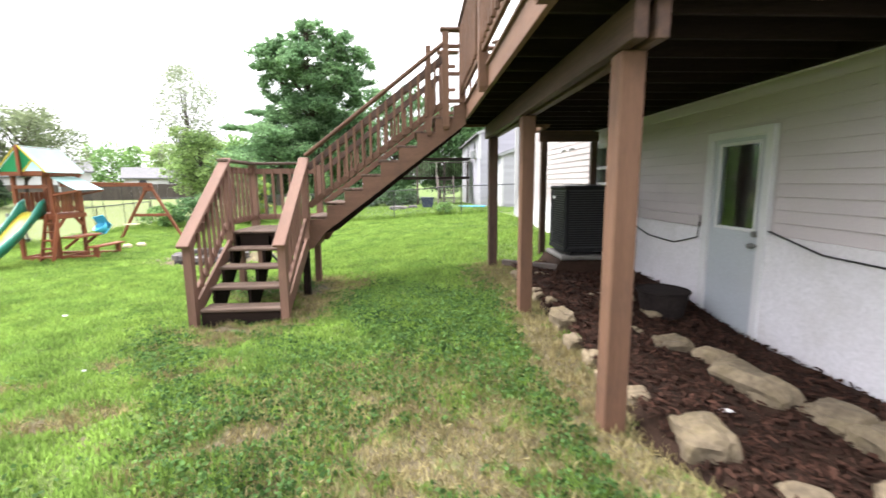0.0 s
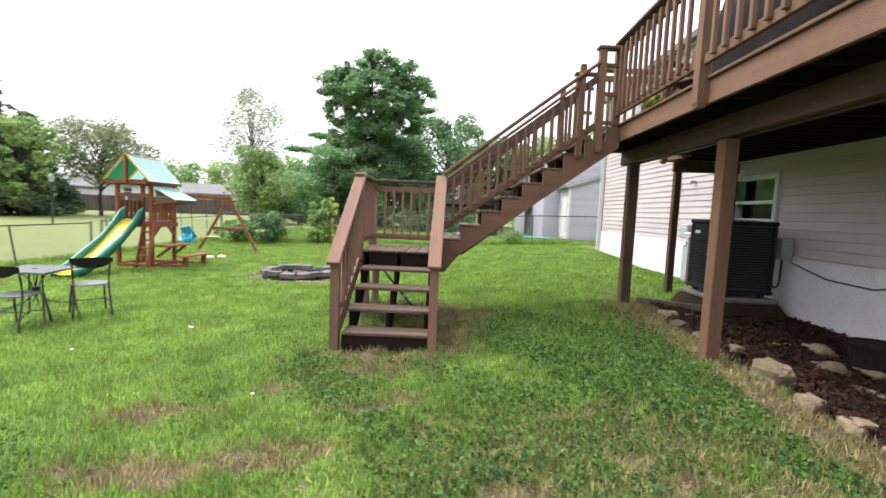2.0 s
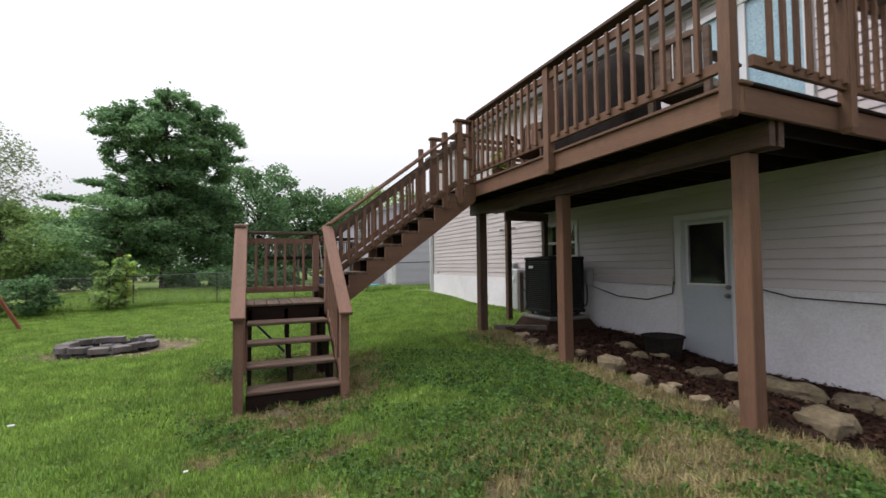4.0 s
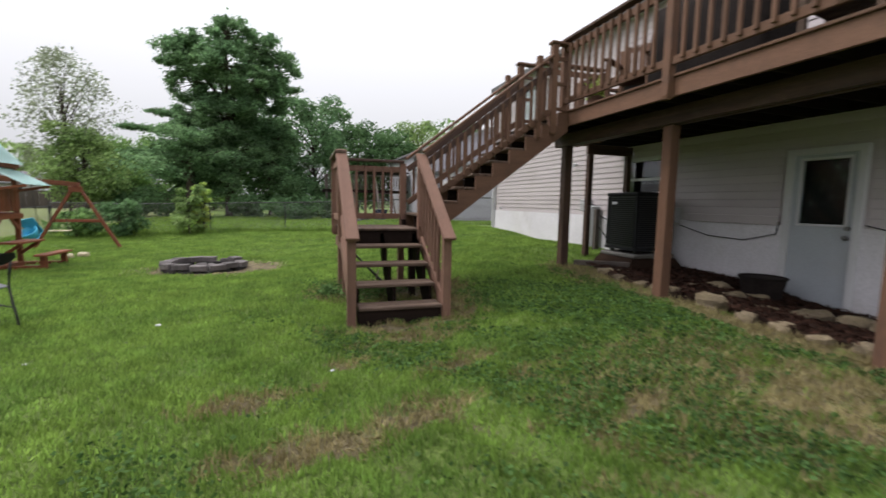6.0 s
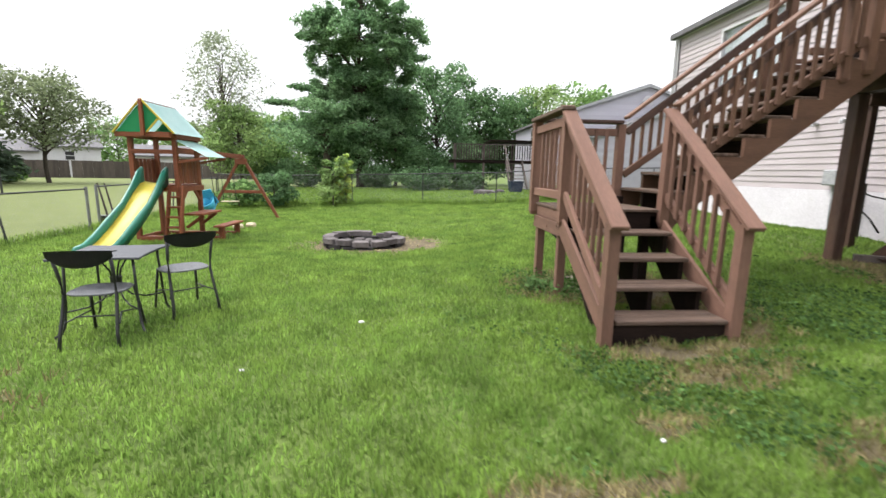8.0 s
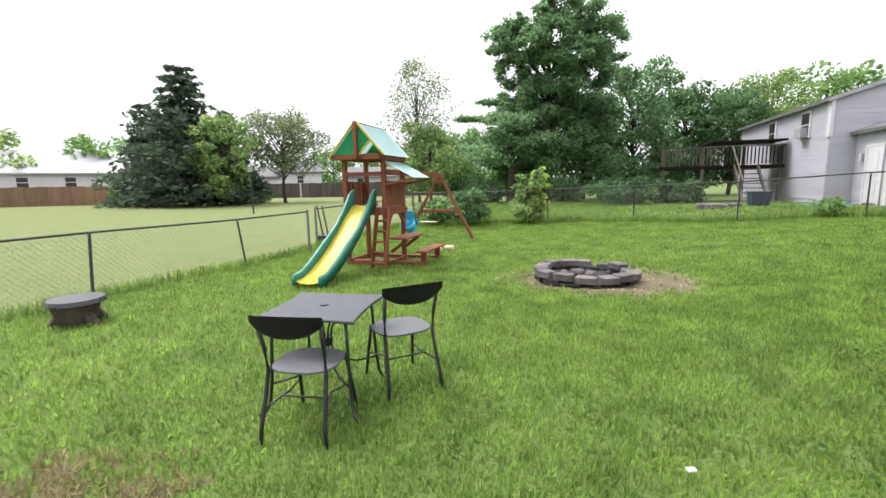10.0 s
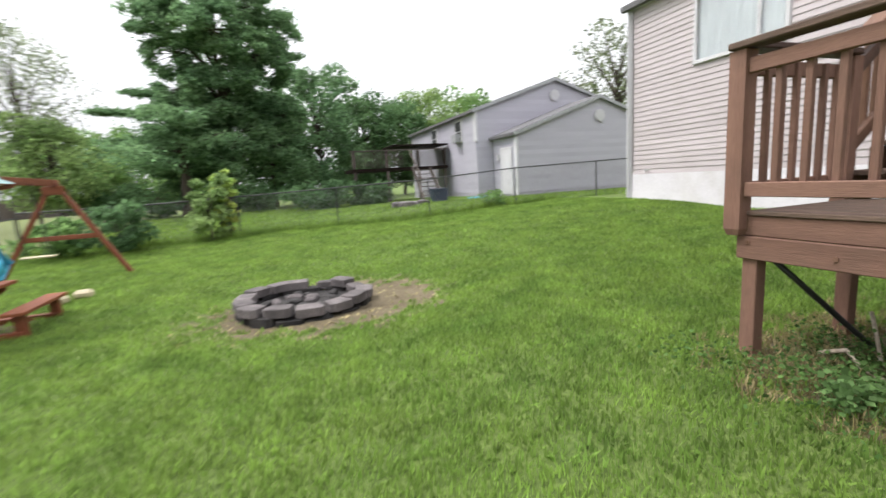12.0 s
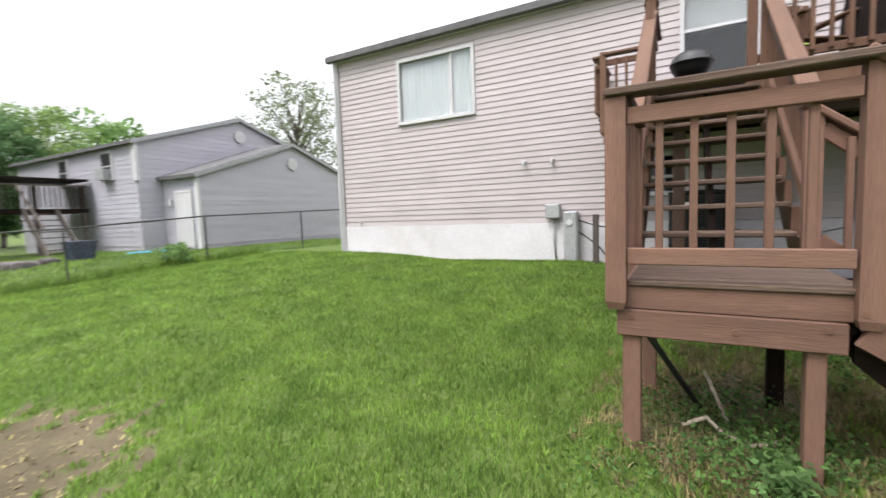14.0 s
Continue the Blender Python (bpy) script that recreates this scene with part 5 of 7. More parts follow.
# ---- bistro table and two chairs ----
def bistro_chair(x, y, rz):
    z = level(x, y)
    c = empty("bistro_chair", x, y, z, "black steel bistro chair with grey mesh seat on the grass", "chair", group="chairs at the bistro table", rz=rz)
    M = WORLD[c]
    def t(nm, pts, r=0.011):
        tube(nm, [M @ Vector(p) for p in pts], r, METAL_DARK, c)
    for s in (-1, 1):
        t("back_leg", [(s * 0.215, -0.28, 0), (s * 0.205, -0.265, 0.12), (s * 0.195, -0.21, 0.30), (s * 0.19, -0.175, 0.44), (s * 0.195, -0.19, 0.58), (s * 0.205, -0.25, 0.80)], 0.014)
        t("front_leg", [(s * 0.205, 0.26, 0), (s * 0.19, 0.21, 0.25), (s * 0.175, 0.18, 0.43)], 0.013)
        t("side_stretcher", [(s * 0.218, -0.24, 0.2), (s * 0.14, -0.02, 0.235), (s * 0.195, 0.205, 0.2)], 0.007)
    t("cross_stretcher", [(-0.17, -0.08, 0.225), (0.17, -0.08, 0.225)], 0.007)
    bm = bmesh.new()
    ring = []
    for i in range(28):
        a = 2 * math.pi * i / 28
        k = (abs(math.cos(a)) ** 3 + abs(math.sin(a)) ** 3) ** (-1 / 3)
        ring.append((0.215 * k * math.cos(a), 0.205 * k * math.sin(a)))
    prism(bm, ring, "z", 0.432, 0.448)
    bmesh.ops.bevel(bm, geom=bm.edges[:], offset=0.004, segments=1, affect="EDGES")
    part("seat", bm, MESH_GREY, c, "grey perforated mesh seat", m=M.copy())
    bm = bmesh.new()
    rows = []
    nu, nv = 14, 5
    for j in range(nv + 1):
        rr = []
        for i in range(nu + 1):
            u = -1 + 2 * i / nu
            top, low = 0.835 - 0.012 * u * u, 0.685 + 0.085 * abs(u) ** 2.6
            z_ = low + (top - low) * j / nv
            rr.append(bm.verts.new((u * 0.235, -0.225 - (z_ - 0.62) * 0.25 - 0.045 * (1 - u * u), z_)))
        rows.append(rr)
    for a_, b_ in zip(rows, rows[1:]):
        for i in range(nu):
            bm.faces.new((a_[i], a_[i + 1], b_[i + 1], b_[i]))
    bmesh.ops.solidify(bm, geom=bm.faces[:], thickness=0.012)
    part("backrest", bm, METAL_DARK, c, "curved black backrest", m=M.copy(), smooth=True)
    return c


bistro_chair(-6.80, 5.52, 9)
bistro_chair(-6.45, 6.20, 46)


def bistro_table(x, y, rz):
    z, h = level(x, y), 0.70
    t = empty("bistro_table", x, y, z, "square grey mesh bistro table with scrolled black legs", "table", rz=rz)
    M = WORLD[t]
    bm = bmesh.new()
    pts = []
    for k in range(4):
        a = math.pi / 2 * k
        for j in range(8):
            u = -1 + 2 * j / 8
            r = 0.36 - 0.028 * (1 - u * u)
            px, py = r, u * 0.36
            pts.append((px * math.cos(a) - py * math.sin(a), px * math.sin(a) + py * math.cos(a)))
    prism(bm, pts, "z", h - 0.022, h)
    bmesh.ops.bevel(bm, geom=bm.edges[:], offset=0.005, segments=1, affect="EDGES")
    part("tabletop", bm, TABLE_GREY, t, "grey mesh steel tabletop", m=M.copy())
    part("hub", rod_bm(bmesh.new(), M @ Vector((0, 0, 0.40)), M @ Vector((0, 0, 0.46)), 0.045, 0.05, 12), METAL_DARK, t, "black leg hub")
    part("umbrella_plug", rod_bm(bmesh.new(), M @ Vector((0, 0, h)), M @ Vector((0, 0, h + 0.008)), 0.03, n=14), METAL_DARK, t)
    for k in range(4):
        a = math.pi / 4 + math.pi / 2 * k
        c, s = math.cos(a), math.sin(a)
        tube("leg", [M @ Vector((c * r, s * r, z_)) for r, z_ in ((0.50, 0), (0.45, 0.03), (0.42, 0.09), (0.40, 0.25), (0.385, 0.5), (0.375, 0.678))], 0.012, METAL_DARK, t)
        tube("top_scroll", [M @ Vector((c * r, s * r, z_)) for r, z_ in ((0.03, 0.43), (0.045, 0.52), (0.10, 0.61), (0.19, 0.678))], 0.008, METAL_DARK, t)
        tube("stretcher", [M @ Vector((c * r, s * r, z_)) for r, z_ in ((0.03, 0.43), (0.05, 0.34), (0.12, 0.26), (0.24, 0.215), (0.403, 0.21))], 0.008, METAL_DARK, t)
    return t


bistro_table(-6.90, 5.87, 9)


# ---- play set ----
ps = empty("play_set", -9.2, 11.5, -0.15, "red cedar play tower with canopy, slide, table and swings", "play set")
PX0, PX1, PY0, PY1, PG, PD = -9.54, -8.72, 10.72, 11.58, level(-9.2, 11.5), 0.95
for x in (PX0, PX1):
    for y in (PY0, PY1):
        block("post", (x - 0.04, y - 0.04, PG - 0.1), (x + 0.04, y + 0.04, 1.95), CEDAR, ps)
for z in (PD - 0.12, 1.86):
    for a, b in (((PX0 - 0.02, PY0 - 0.06, z), (PX1 + 0.02, PY0 - 0.02 - 0.02, z + 0.11)), ((PX0 - 0.02, PY1 + 0.042, z), (PX1 + 0.02, PY1 + 0.075, z + 0.11)),
                 ((PX0 - 0.075, PY0 - 0.06, z), (PX0 - 0.042, PY1 + 0.06, z + 0.11)), ((PX1 + 0.042, PY0 - 0.06, z), (PX1 + 0.075, PY1 + 0.06, z + 0.11))):
        block("frame_rail", a, b, CEDAR, ps)
for i in range(6):
    block("floor_board", (PX0 - 0.03 + i * 0.147, PY0 - 0.03, PD - 0.01), (PX0 + 0.11 + i * 0.147, PY1 + 0.03, PD + 0.015), CEDAR, ps)
for i in range(6):
    y = PY0 + 0.03 + i * 0.138
    block("wall_slat", (PX1 + 0.043, y, PD + 0.03), (PX1 + 0.062, y + (0.12 if i % 3 else 0.10), PD + 0.52), CEDAR, ps)
    block("wall_slat", (PX0 - 0.062, y, PD + 0.03), (PX0 - 0.043, y + 0.11, PD + 0.52), CEDAR, ps)
for z in (PD + 0.1, PD + 0.42):
    block("wall_rail", (PX1 + 0.02, PY0, z), (PX1 + 0.042, PY1, z + 0.06), CEDAR, ps)
# rails over the slide opening
block("header_rail", (PX0, PY0 - 0.07, 1.56), (PX1, PY0 - 0.045, 1.64), CEDAR, ps)
# canopy: two slopes, gable cloths, yellow piping
RXc, RZ0, RZ1, RY0, RY1, RW = -9.13, 1.93, 2.54, 10.46, 11.66, 0.55


def cloth(name, corners, material, label, sag=0.03, n=8):
    bm = bmesh.new()
    c = [Vector(v) for v in corners]
    g = []
    for i in range(n + 1):
        r = []
        for j in range(n + 1):
            u, v = i / n, j / n
            p = c[0].lerp(c[1], u).lerp(c[3].lerp(c[2], u), v)
            p.z -= sag * math.sin(math.pi * u) * math.sin(math.pi * v)
            r.append(bm.verts.new(p))
        g.append(r)
    for i in range(n):
        for j in range(n):
            bm.faces.new((g[i][j], g[i + 1][j], g[i + 1][j + 1], g[i][j + 1]))
    bmesh.ops.solidify(bm, geom=bm.faces[:], thickness=0.006)
    return part(name, bm, material, ps, label, smooth=True)


cloth("canopy_slope", [(RXc, RY0, RZ1), (RXc, RY1, RZ1), (RXc + RW, RY1, RZ0), (RXc + RW, RY0, RZ0)], TEAL, "faded teal canopy cloth")
cloth("canopy_slope", [(RXc, RY0, RZ1), (RXc, RY1, RZ1), (RXc - RW, RY1, RZ0), (RXc - RW, RY0, RZ0)], TEAL, "faded teal canopy cloth")
for y in (RY0 + 0.02, RY1 - 0.03):
    part("gable_cloth", prism(bmesh.new(), [(RXc - RW + 0.05, RZ0 + 0.02), (RXc + 0.06, RZ0 + 0.02), (RXc + 0.28, RZ0 + 0.26), (RXc, RZ1 - 0.03)], "y", y, y + 0.008), GREEN_FAB, ps, "green gable cloth")
beam("yellow_piping", (RXc + 0.06, RY0 - 0.002, RZ0 + 0.02), (RXc + 0.28, RY0 - 0.002, RZ0 + 0.26), 0.03, 0.03, YELLOW_FAB, ps, "yellow canopy piping")
for s in (-1, 1):
    beam("yellow_piping", (RXc, RY0 - 0.005, RZ1 + 0.005), (RXc + s * RW, RY0 - 0.005, RZ0 + 0.0), 0.035, 0.03, YELLOW_FAB, ps, "yellow canopy piping")
beam("gable_post", (RXc, RY0 - 0.02, RZ0 - 0.05), (RXc, RY0 - 0.02, RZ1 - 0.0), 0.06, 0.06, CEDAR, ps)
beam("ridge_pole", (RXc, RY0, RZ1 - 0.04), (RXc, RY1, RZ1 - 0.04), 0.05, 0.05, CEDAR, ps)
beam("eave_rail", (RXc - RW, RY0 + 0.05, RZ0 - 0.02), (RXc + RW - 0.1, RY0 + 0.05, RZ0 - 0.02), 0.04, 0.1, CEDAR, ps)
# awning over the side table
cloth("awning", [(PX1 + 0.0, 10.68, 1.84), (PX1 + 0.0, 11.6, 1.84), (PX1 + 0.60, 11.6, 1.52), (PX1 + 0.60, 10.68, 1.52)], TEAL, "faded teal awning")
for y in (10.72, 11.56):
    beam("awning_arm", (PX1 + 0.03, y, 1.40), (PX1 + 0.60, y, 1.50), 0.035, 0.05, CEDAR, ps)
# table, bench and sand frame
block("side_table", (PX1 + 0.06, 10.72, 0.36), (PX1 + 0.42, 11.62, 0.40), CEDAR, ps)
for y in (10.85, 11.45):
    beam("table_bracket", (PX1 + 0.04, y, 0.10), (PX1 + 0.38, y, 0.35), 0.04, 0.06, CEDAR, ps)
block("bench", (PX1 + 0.55, 10.85, 0.10), (PX1 + 0.77, 11.9, 0.14), CEDAR, ps)
for y in (10.95, 11.75):
    block("bench_leg", (PX1 + 0.61, y, PG - 0.06), (PX1 + 0.71, y + 0.09, 0.10), CEDAR, ps)
    block("ground_beam", (PX0, y - 0.02, PG - 0.03), (PX1 + 0.70, y + 0.06, PG + 0.06), CEDAR, ps)
for x in (PX0 - 0.05, PX1 + 0.02):
    block("sand_frame", (x, PY0 - 0.03, PG - 0.05), (x + 0.035, PY1 + 0.03, PG + 0.09), CEDAR, ps)
block("sand_frame", (PX0, PY0 - 0.065, PG - 0.05), (PX1, PY0 - 0.045, PG + 0.09), CEDAR, ps)
for y, s in ((PY0 + 0.05, 1), (PY1 - 0.05, -1)):
    beam("knee_brace", (PX1 + 0.02, y, PD - 0.32), (PX1 + 0.02, y + s * 0.26, PD - 0.06), 0.04, 0.07, CEDAR, ps)
# ladder on the slide side
for i in range(5):
    block("ladder_step", (PX0 + 0.70, PY0 - 0.42 + 0.065 * i, PG + 0.1 + 0.19 * i), (PX1 + 0.14, PY0 - 0.30 + 0.065 * i, PG + 0.135 + 0.19 * i), CEDAR, ps)
for x in (PX0 + 0.70, PX1 + 0.14):
    beam("ladder_side", (x, PY0 - 0.40, PG - 0.03), (x, PY0 - 0.08, PD), 0.035, 0.10, CEDAR, ps)
# slide: yellow bed between green walls
slide_line = [(10.74, 1.0), (10.56, 0.96), (10.3, 0.80), (9.95, 0.52), (9.5, 0.24), (9.1, 0.04), (8.85, -0.035), (8.62, -0.055)]
SXC = [-9.16 + 0.12 * (i / 7) for i in range(8)]
bm, bg = bmesh.new(), [bmesh.new(), bmesh.new()]
bed, walls = [], [[], []]
for (y, z), x in zip(slide_line, SXC):
    bed.append([bm.verts.new((x + dx, y, z + 0.03 * (dx / 0.2) ** 2)) for dx in (-0.2, -0.1, 0, 0.1, 0.2)])
    i = len(bed) - 1
    wob = 0.03 * math.sin(i * 1.9)
    hgt = (0.30, 0.24, 0.16, 0.15, 0.16, 0.15, 0.13, 0.10)[i]
    for k, s in ((0, -1), (1, 1)):
        walls[k].append([bg[k].verts.new((x + s * a, y, z + b)) for a, b in ((0.2, -0.03), (0.2, 0.0 + hgt + wob * 0.5), (0.245, 0.02 + hgt + wob * 0.5), (0.27, hgt - 0.02), (0.25, -0.05))])
for a, b in zip(bed, bed[1:]):
    for i in range(4):
        bm.faces.new((a[i], a[i + 1], b[i + 1], b[i]))
bmesh.ops.solidify(bm, geom=bm.faces[:], thickness=0.012)
part("slide_bed", bm, SLIDE_Y, ps, "yellow plastic slide bed", smooth=True)
for k in (0, 1):
    for a, b in zip(walls[k], walls[k][1:]):
        for i in range(5):
            bg[k].faces.new((a[i], a[(i + 1) % 5], b[(i + 1) % 5], b[i]))
    bg[k].faces.new(walls[k][0])
    bg[k].faces.new(walls[k][-1][::-1])
    bmesh.ops.recalc_face_normals(bg[k], faces=bg[k].faces[:])
    part("slide_wall", bg[k], SLIDE_G, ps, "green plastic slide wall", smooth=True)
# swing beam, A-frame and swings
beam("swing_beam", (-9.1, 11.5, 1.66), (-9.15, 15.4, 1.64), 0.07, 0.12, CEDAR, ps)
for fx in (-8.1, -10.2):
    beam("a_frame_leg", (fx, 15.15, level(fx, 15.15) - 0.05), (-9.15, 15.25, 1.68), 0.075, 0.075, CEDAR, ps)
beam("a_frame_brace", (-9.72, 15.22, 0.62), (-8.58, 15.22, 0.62), 0.05, 0.09, CEDAR, ps)
beam("a_frame_plate", (-9.32, 15.19, 1.50), (-8.98, 15.19, 1.50), 0.03, 0.16, CEDAR, ps)


def swing(y, x, kind):
    if kind == "bucket":
        tip = Matrix.Translation((x, y, 0.42)) @ Matrix.Rotation(radians(38), 4, "X") @ Matrix.Rotation(radians(-16), 4, "Y")
        bm = bmesh.new()
        bmesh.ops.create_cone(bm, cap_ends=False, segments=18, radius1=0.12, radius2=0.19, depth=0.2, matrix=tip)
        bmesh.ops.solidify(bm, geom=bm.faces[:], thickness=0.018)
        part("bucket_seat", bm, BLUE_PL, ps, "light blue bucket swing seat", smooth=True)
        part("bucket_back", box_bm(0.34, 0.035, 0.40, 0.016), BLUE_PL, ps, "light blue seat back", m=tip @ Matrix.Translation((0, 0.175, 0.1)) @ Matrix.Rotation(radians(-8), 4, "X"))
        part("bucket_base", box_bm(0.24, 0.30, 0.03, 0.01), BLUE_PL, ps, "light blue seat base", m=tip @ Matrix.Translation((0, 0, -0.1)))
    else:
        block("swing_seat", (x - 0.22, y - 0.08, 0.40), (x + 0.22, y + 0.08, 0.43), CREAM_PL, ps, "cream plastic swing seat", bev=0.01)
    for s in (-1, 1):
        rod("swing_rope", (x + s * 0.17, y, 0.42), (-9.12 + s * 0.14, y, 1.60), 0.008, CABLE, ps, n=5)


swing(12.7, -9.05, "bucket")
swing(14.0, -9.05, "seat")
for x, y, m, lab in ((-8.35, 12.6, CREAM_PL, "cream plastic toy on the grass"), (-8.15, 12.9, CREAM_PL, "cream plastic toy by the swings")):
    toy = empty("toy", x, y, level(x, y), lab, "toy", group="toys on the grass")
    block("toy_body", (x - 0.12, y - 0.08, level(x, y) - 0.01), (x + 0.12, y + 0.08, level(x, y) + 0.12), m, toy, bev=0.04)

# ---- small things on the lawn ----
stump = empty("planter_stump", -10.6, 6.5, -0.15, "dark cut stump by the chain-link fence", "stump")
bm = bmesh.new()
bmesh.ops.create_cone(bm, cap_ends=True, segments=18, radius1=0.17, radius2=0.26, depth=0.3, matrix=Matrix.Translation((-10.6, 6.5, 0.0)))
for v in bm.verts:
    v.co += Vector((noise.noise(v.co * 5), noise.noise(v.co * 5 + Vector((9, 0, 0))), 0)) * 0.08
part("stump_body", bm, BARK, stump)
part("stump_top", rod_bm(bmesh.new(), (-10.6, 6.5, 0.13), (-10.6, 6.5, 0.18), 0.29, 0.27, 14), METAL_DARK, stump, "blackened cut top")
for i in range(4):
    a = 1.3 * i
    rod("root", (-10.6 + 0.12 * math.cos(a), 6.5 + 0.12 * math.sin(a), 0.0), (-10.6 + 0.32 * math.cos(a), 6.5 + 0.32 * math.sin(a), -0.2), 0.08, BARK, stump, n=7, r1=0.04)
for i, (x, y, rz) in enumerate(((-7.42, 3.98, 12), (-7.05, 3.62, 18))):
    pv = empty("paving_slab", x, y, level(x, y), "reddish square paving slab in the worn grass", "paving slab", group="paving slabs", rz=rz)
    ob = part("slab", box_bm(0.5, 0.4, 0.07, 0.012), BRICK, pv, m=pose(x, y, level(x, y) + 0.0, 0, 0, rz))
for x, y, s in ((-4.57, 5.46, 0.05), (-2.9, 3.5, 0.03), (-5.3, 4.6, 0.03)):
    w = empty("white_scrap", x, y, level(x, y), "small white scrap on the grass", "litter", group="white scraps")
    part("scrap", box_bm(s, s * 0.6, 0.012, 0.003), WHITE, w, m=pose(x, y, level(x, y) + 0.035, 8, 5, 30))
pk = empty("staked_pot", -11.95, 13.5, -0.2, "dark pot with two bare stakes by the side fence", "plant pot")
part("pot", rod_bm(bmesh.new(), (-11.95, 13.5, -0.22), (-11.95, 13.5, 0.06), 0.15, 0.2, 14), METAL_DARK, pk)
for x0, x1, top in ((-12.02, -12.12, 0.88), (-11.86, -11.95, 0.87)):
    rod("stake", (x0 + 0.08, 13.5, 0.0), (x1, 13.52, top), 0.028, GREY_WOOD, pk, "weathered wooden stake", n=6, r1=0.02)
ds = empty("driftwood", -2.2, 6.5, 0.05, "bleached sticks on the bare soil under the landing", "sticks")
tube("stick", [(-2.30, 6.62, 0.09), (-2.26, 6.5, 0.14), (-2.28, 6.42, 0.07), (-2.33, 6.30, 0.06)], 0.014, DRIFT, ds, n=7)
tube("stick", [(-2.05, 6.50, 0.34), (-2.10, 6.44, 0.2), (-2.16, 6.38, 0.06)], 0.011, DRIFT, ds)
tube("stick", [(-2.36, 6.32, 0.06), (-2.30, 6.20, 0.065), (-2.2, 6.14, 0.055)], 0.012, DRIFT, ds)

# ---- leaves, bushes and trees ----
def cards(centres, sizes, rng, flat=0.0, squash=0.75):
    """Randomly turned four-cornered leaves at the given places."""
    n = len(centres)
    u = rng.normal(size=(n, 3))
    u[:, 2] *= 1 - flat
    u /= np.linalg.norm(u, axis=1)[:, None]
    w = rng.normal(size=(n, 3))
    v = np.cross(u, w)
    v /= np.linalg.norm(v, axis=1)[:, None]
    s = sizes[:, None]
    c = np.asarray(centres)
    V = np.stack([c - u * s * 0.6, c - v * s * 0.5 * squash, c + u * s * 0.6, c + v * s * 0.5 * squash], 1).reshape(-1, 3)
    return V, np.arange(4 * n).reshape(n, 4)


def limb_mesh(segs):
    bm = bmesh.new()
    for p, q, r0, r1 in segs:
        rod_bm(bm, p, q, r0, r1, 7)
    return bm


def broadleaf(name, x, y, z, height, width, leaf, label, seed, n=9000, size=0.26, base=0.22, lobes=26, airy=0.0, category="tree", lean=(0, 0), round_=0.5, stem=0.022):
    """Tapered trunk, forked limbs and a crown of many small leaves gathered in uneven clumps."""
    rng = np.random.default_rng(seed)
    t = empty(name, x, y, z, label, category)
    H, R = height, width / 2
    trunk_top = np.array([x + lean[0] * 0.6, y + lean[1] * 0.6, z + H * 0.72])
    r0 = max(0.03, H * stem)
    segs, p = [], np.array([x, y, z - 0.2])
    for k in range(5):
        q = np.array([x, y, z]) + (trunk_top - np.array([x, y, z])) * (k + 1) / 5 + np.array([*rng.normal(0, H * 0.008, 2), 0])
        segs.append((p, q, r0 * (1 - 0.17 * k), r0 * (1 - 0.17 * (k + 1))))
        p = q
    centres, radii = [], []
    for k in range(lobes):
        h = base + (0.97 - base) * ((k + rng.uniform(0, 1)) / lobes)
        prof = math.sin(math.pi * min(1, max(0.03, (h - base * 0.6) / (1.06 - base * 0.6))) ** 1.0) ** round_
        a = k * 2.4 + rng.uniform(-0.5, 0.5)
        rr = R * prof * rng.uniform(0.3, 0.98)
        c = np.array([x + lean[0] * h + rr * math.cos(a), y + lean[1] * h + rr * math.sin(a), z + h * H])
        centres.append(c)
        radii.append(R * rng.uniform(0.26, 0.46) * (0.6 + 0.4 * prof))
        root = np.array([x + lean[0] * h * 0.7, y + lean[1] * h * 0.7, z + H * max(0.12, h * 0.72 - 0.05)])
        mid_p = (root + c) / 2 + np.array([0, 0, 0.04 * H]) * rng.uniform(-0.5, 1)
        segs += [(root, mid_p, r0 * 0.35, r0 * 0.2), (mid_p, c, r0 * 0.2, r0 * 0.05)]
    part("trunk", limb_mesh(segs), BARK, t)
    per = n // lobes
    pts = []
    for c, r in zip(centres, radii):
        k = int(per * rng.uniform(0.6, 1.4))
        d = rng.normal(size=(k, 3))
        d /= np.linalg.norm(d, axis=1)[:, None]
        rad = r * rng.uniform(0.25 + airy * 0, 1.12, k) ** 0.55
        keep = np.array([noise.noise(Vector(v) * 2.6 + Vector((seed, len(pts), 0))) for v in d]) > -0.16 + airy * 0.35
        q = c + d * rad[:, None] * np.array([1, 1, 0.62]) + rng.normal(0, 0.10 * r, (k, 3))
        pts.append(q[keep])
    pts = np.concatenate(pts)
    V, F = cards(pts, rng.uniform(0.6, 1.4, len(pts)) * size, rng, 0.3)
    place(from_arrays("crown", V, F, leaf), Matrix(), t)
    return t


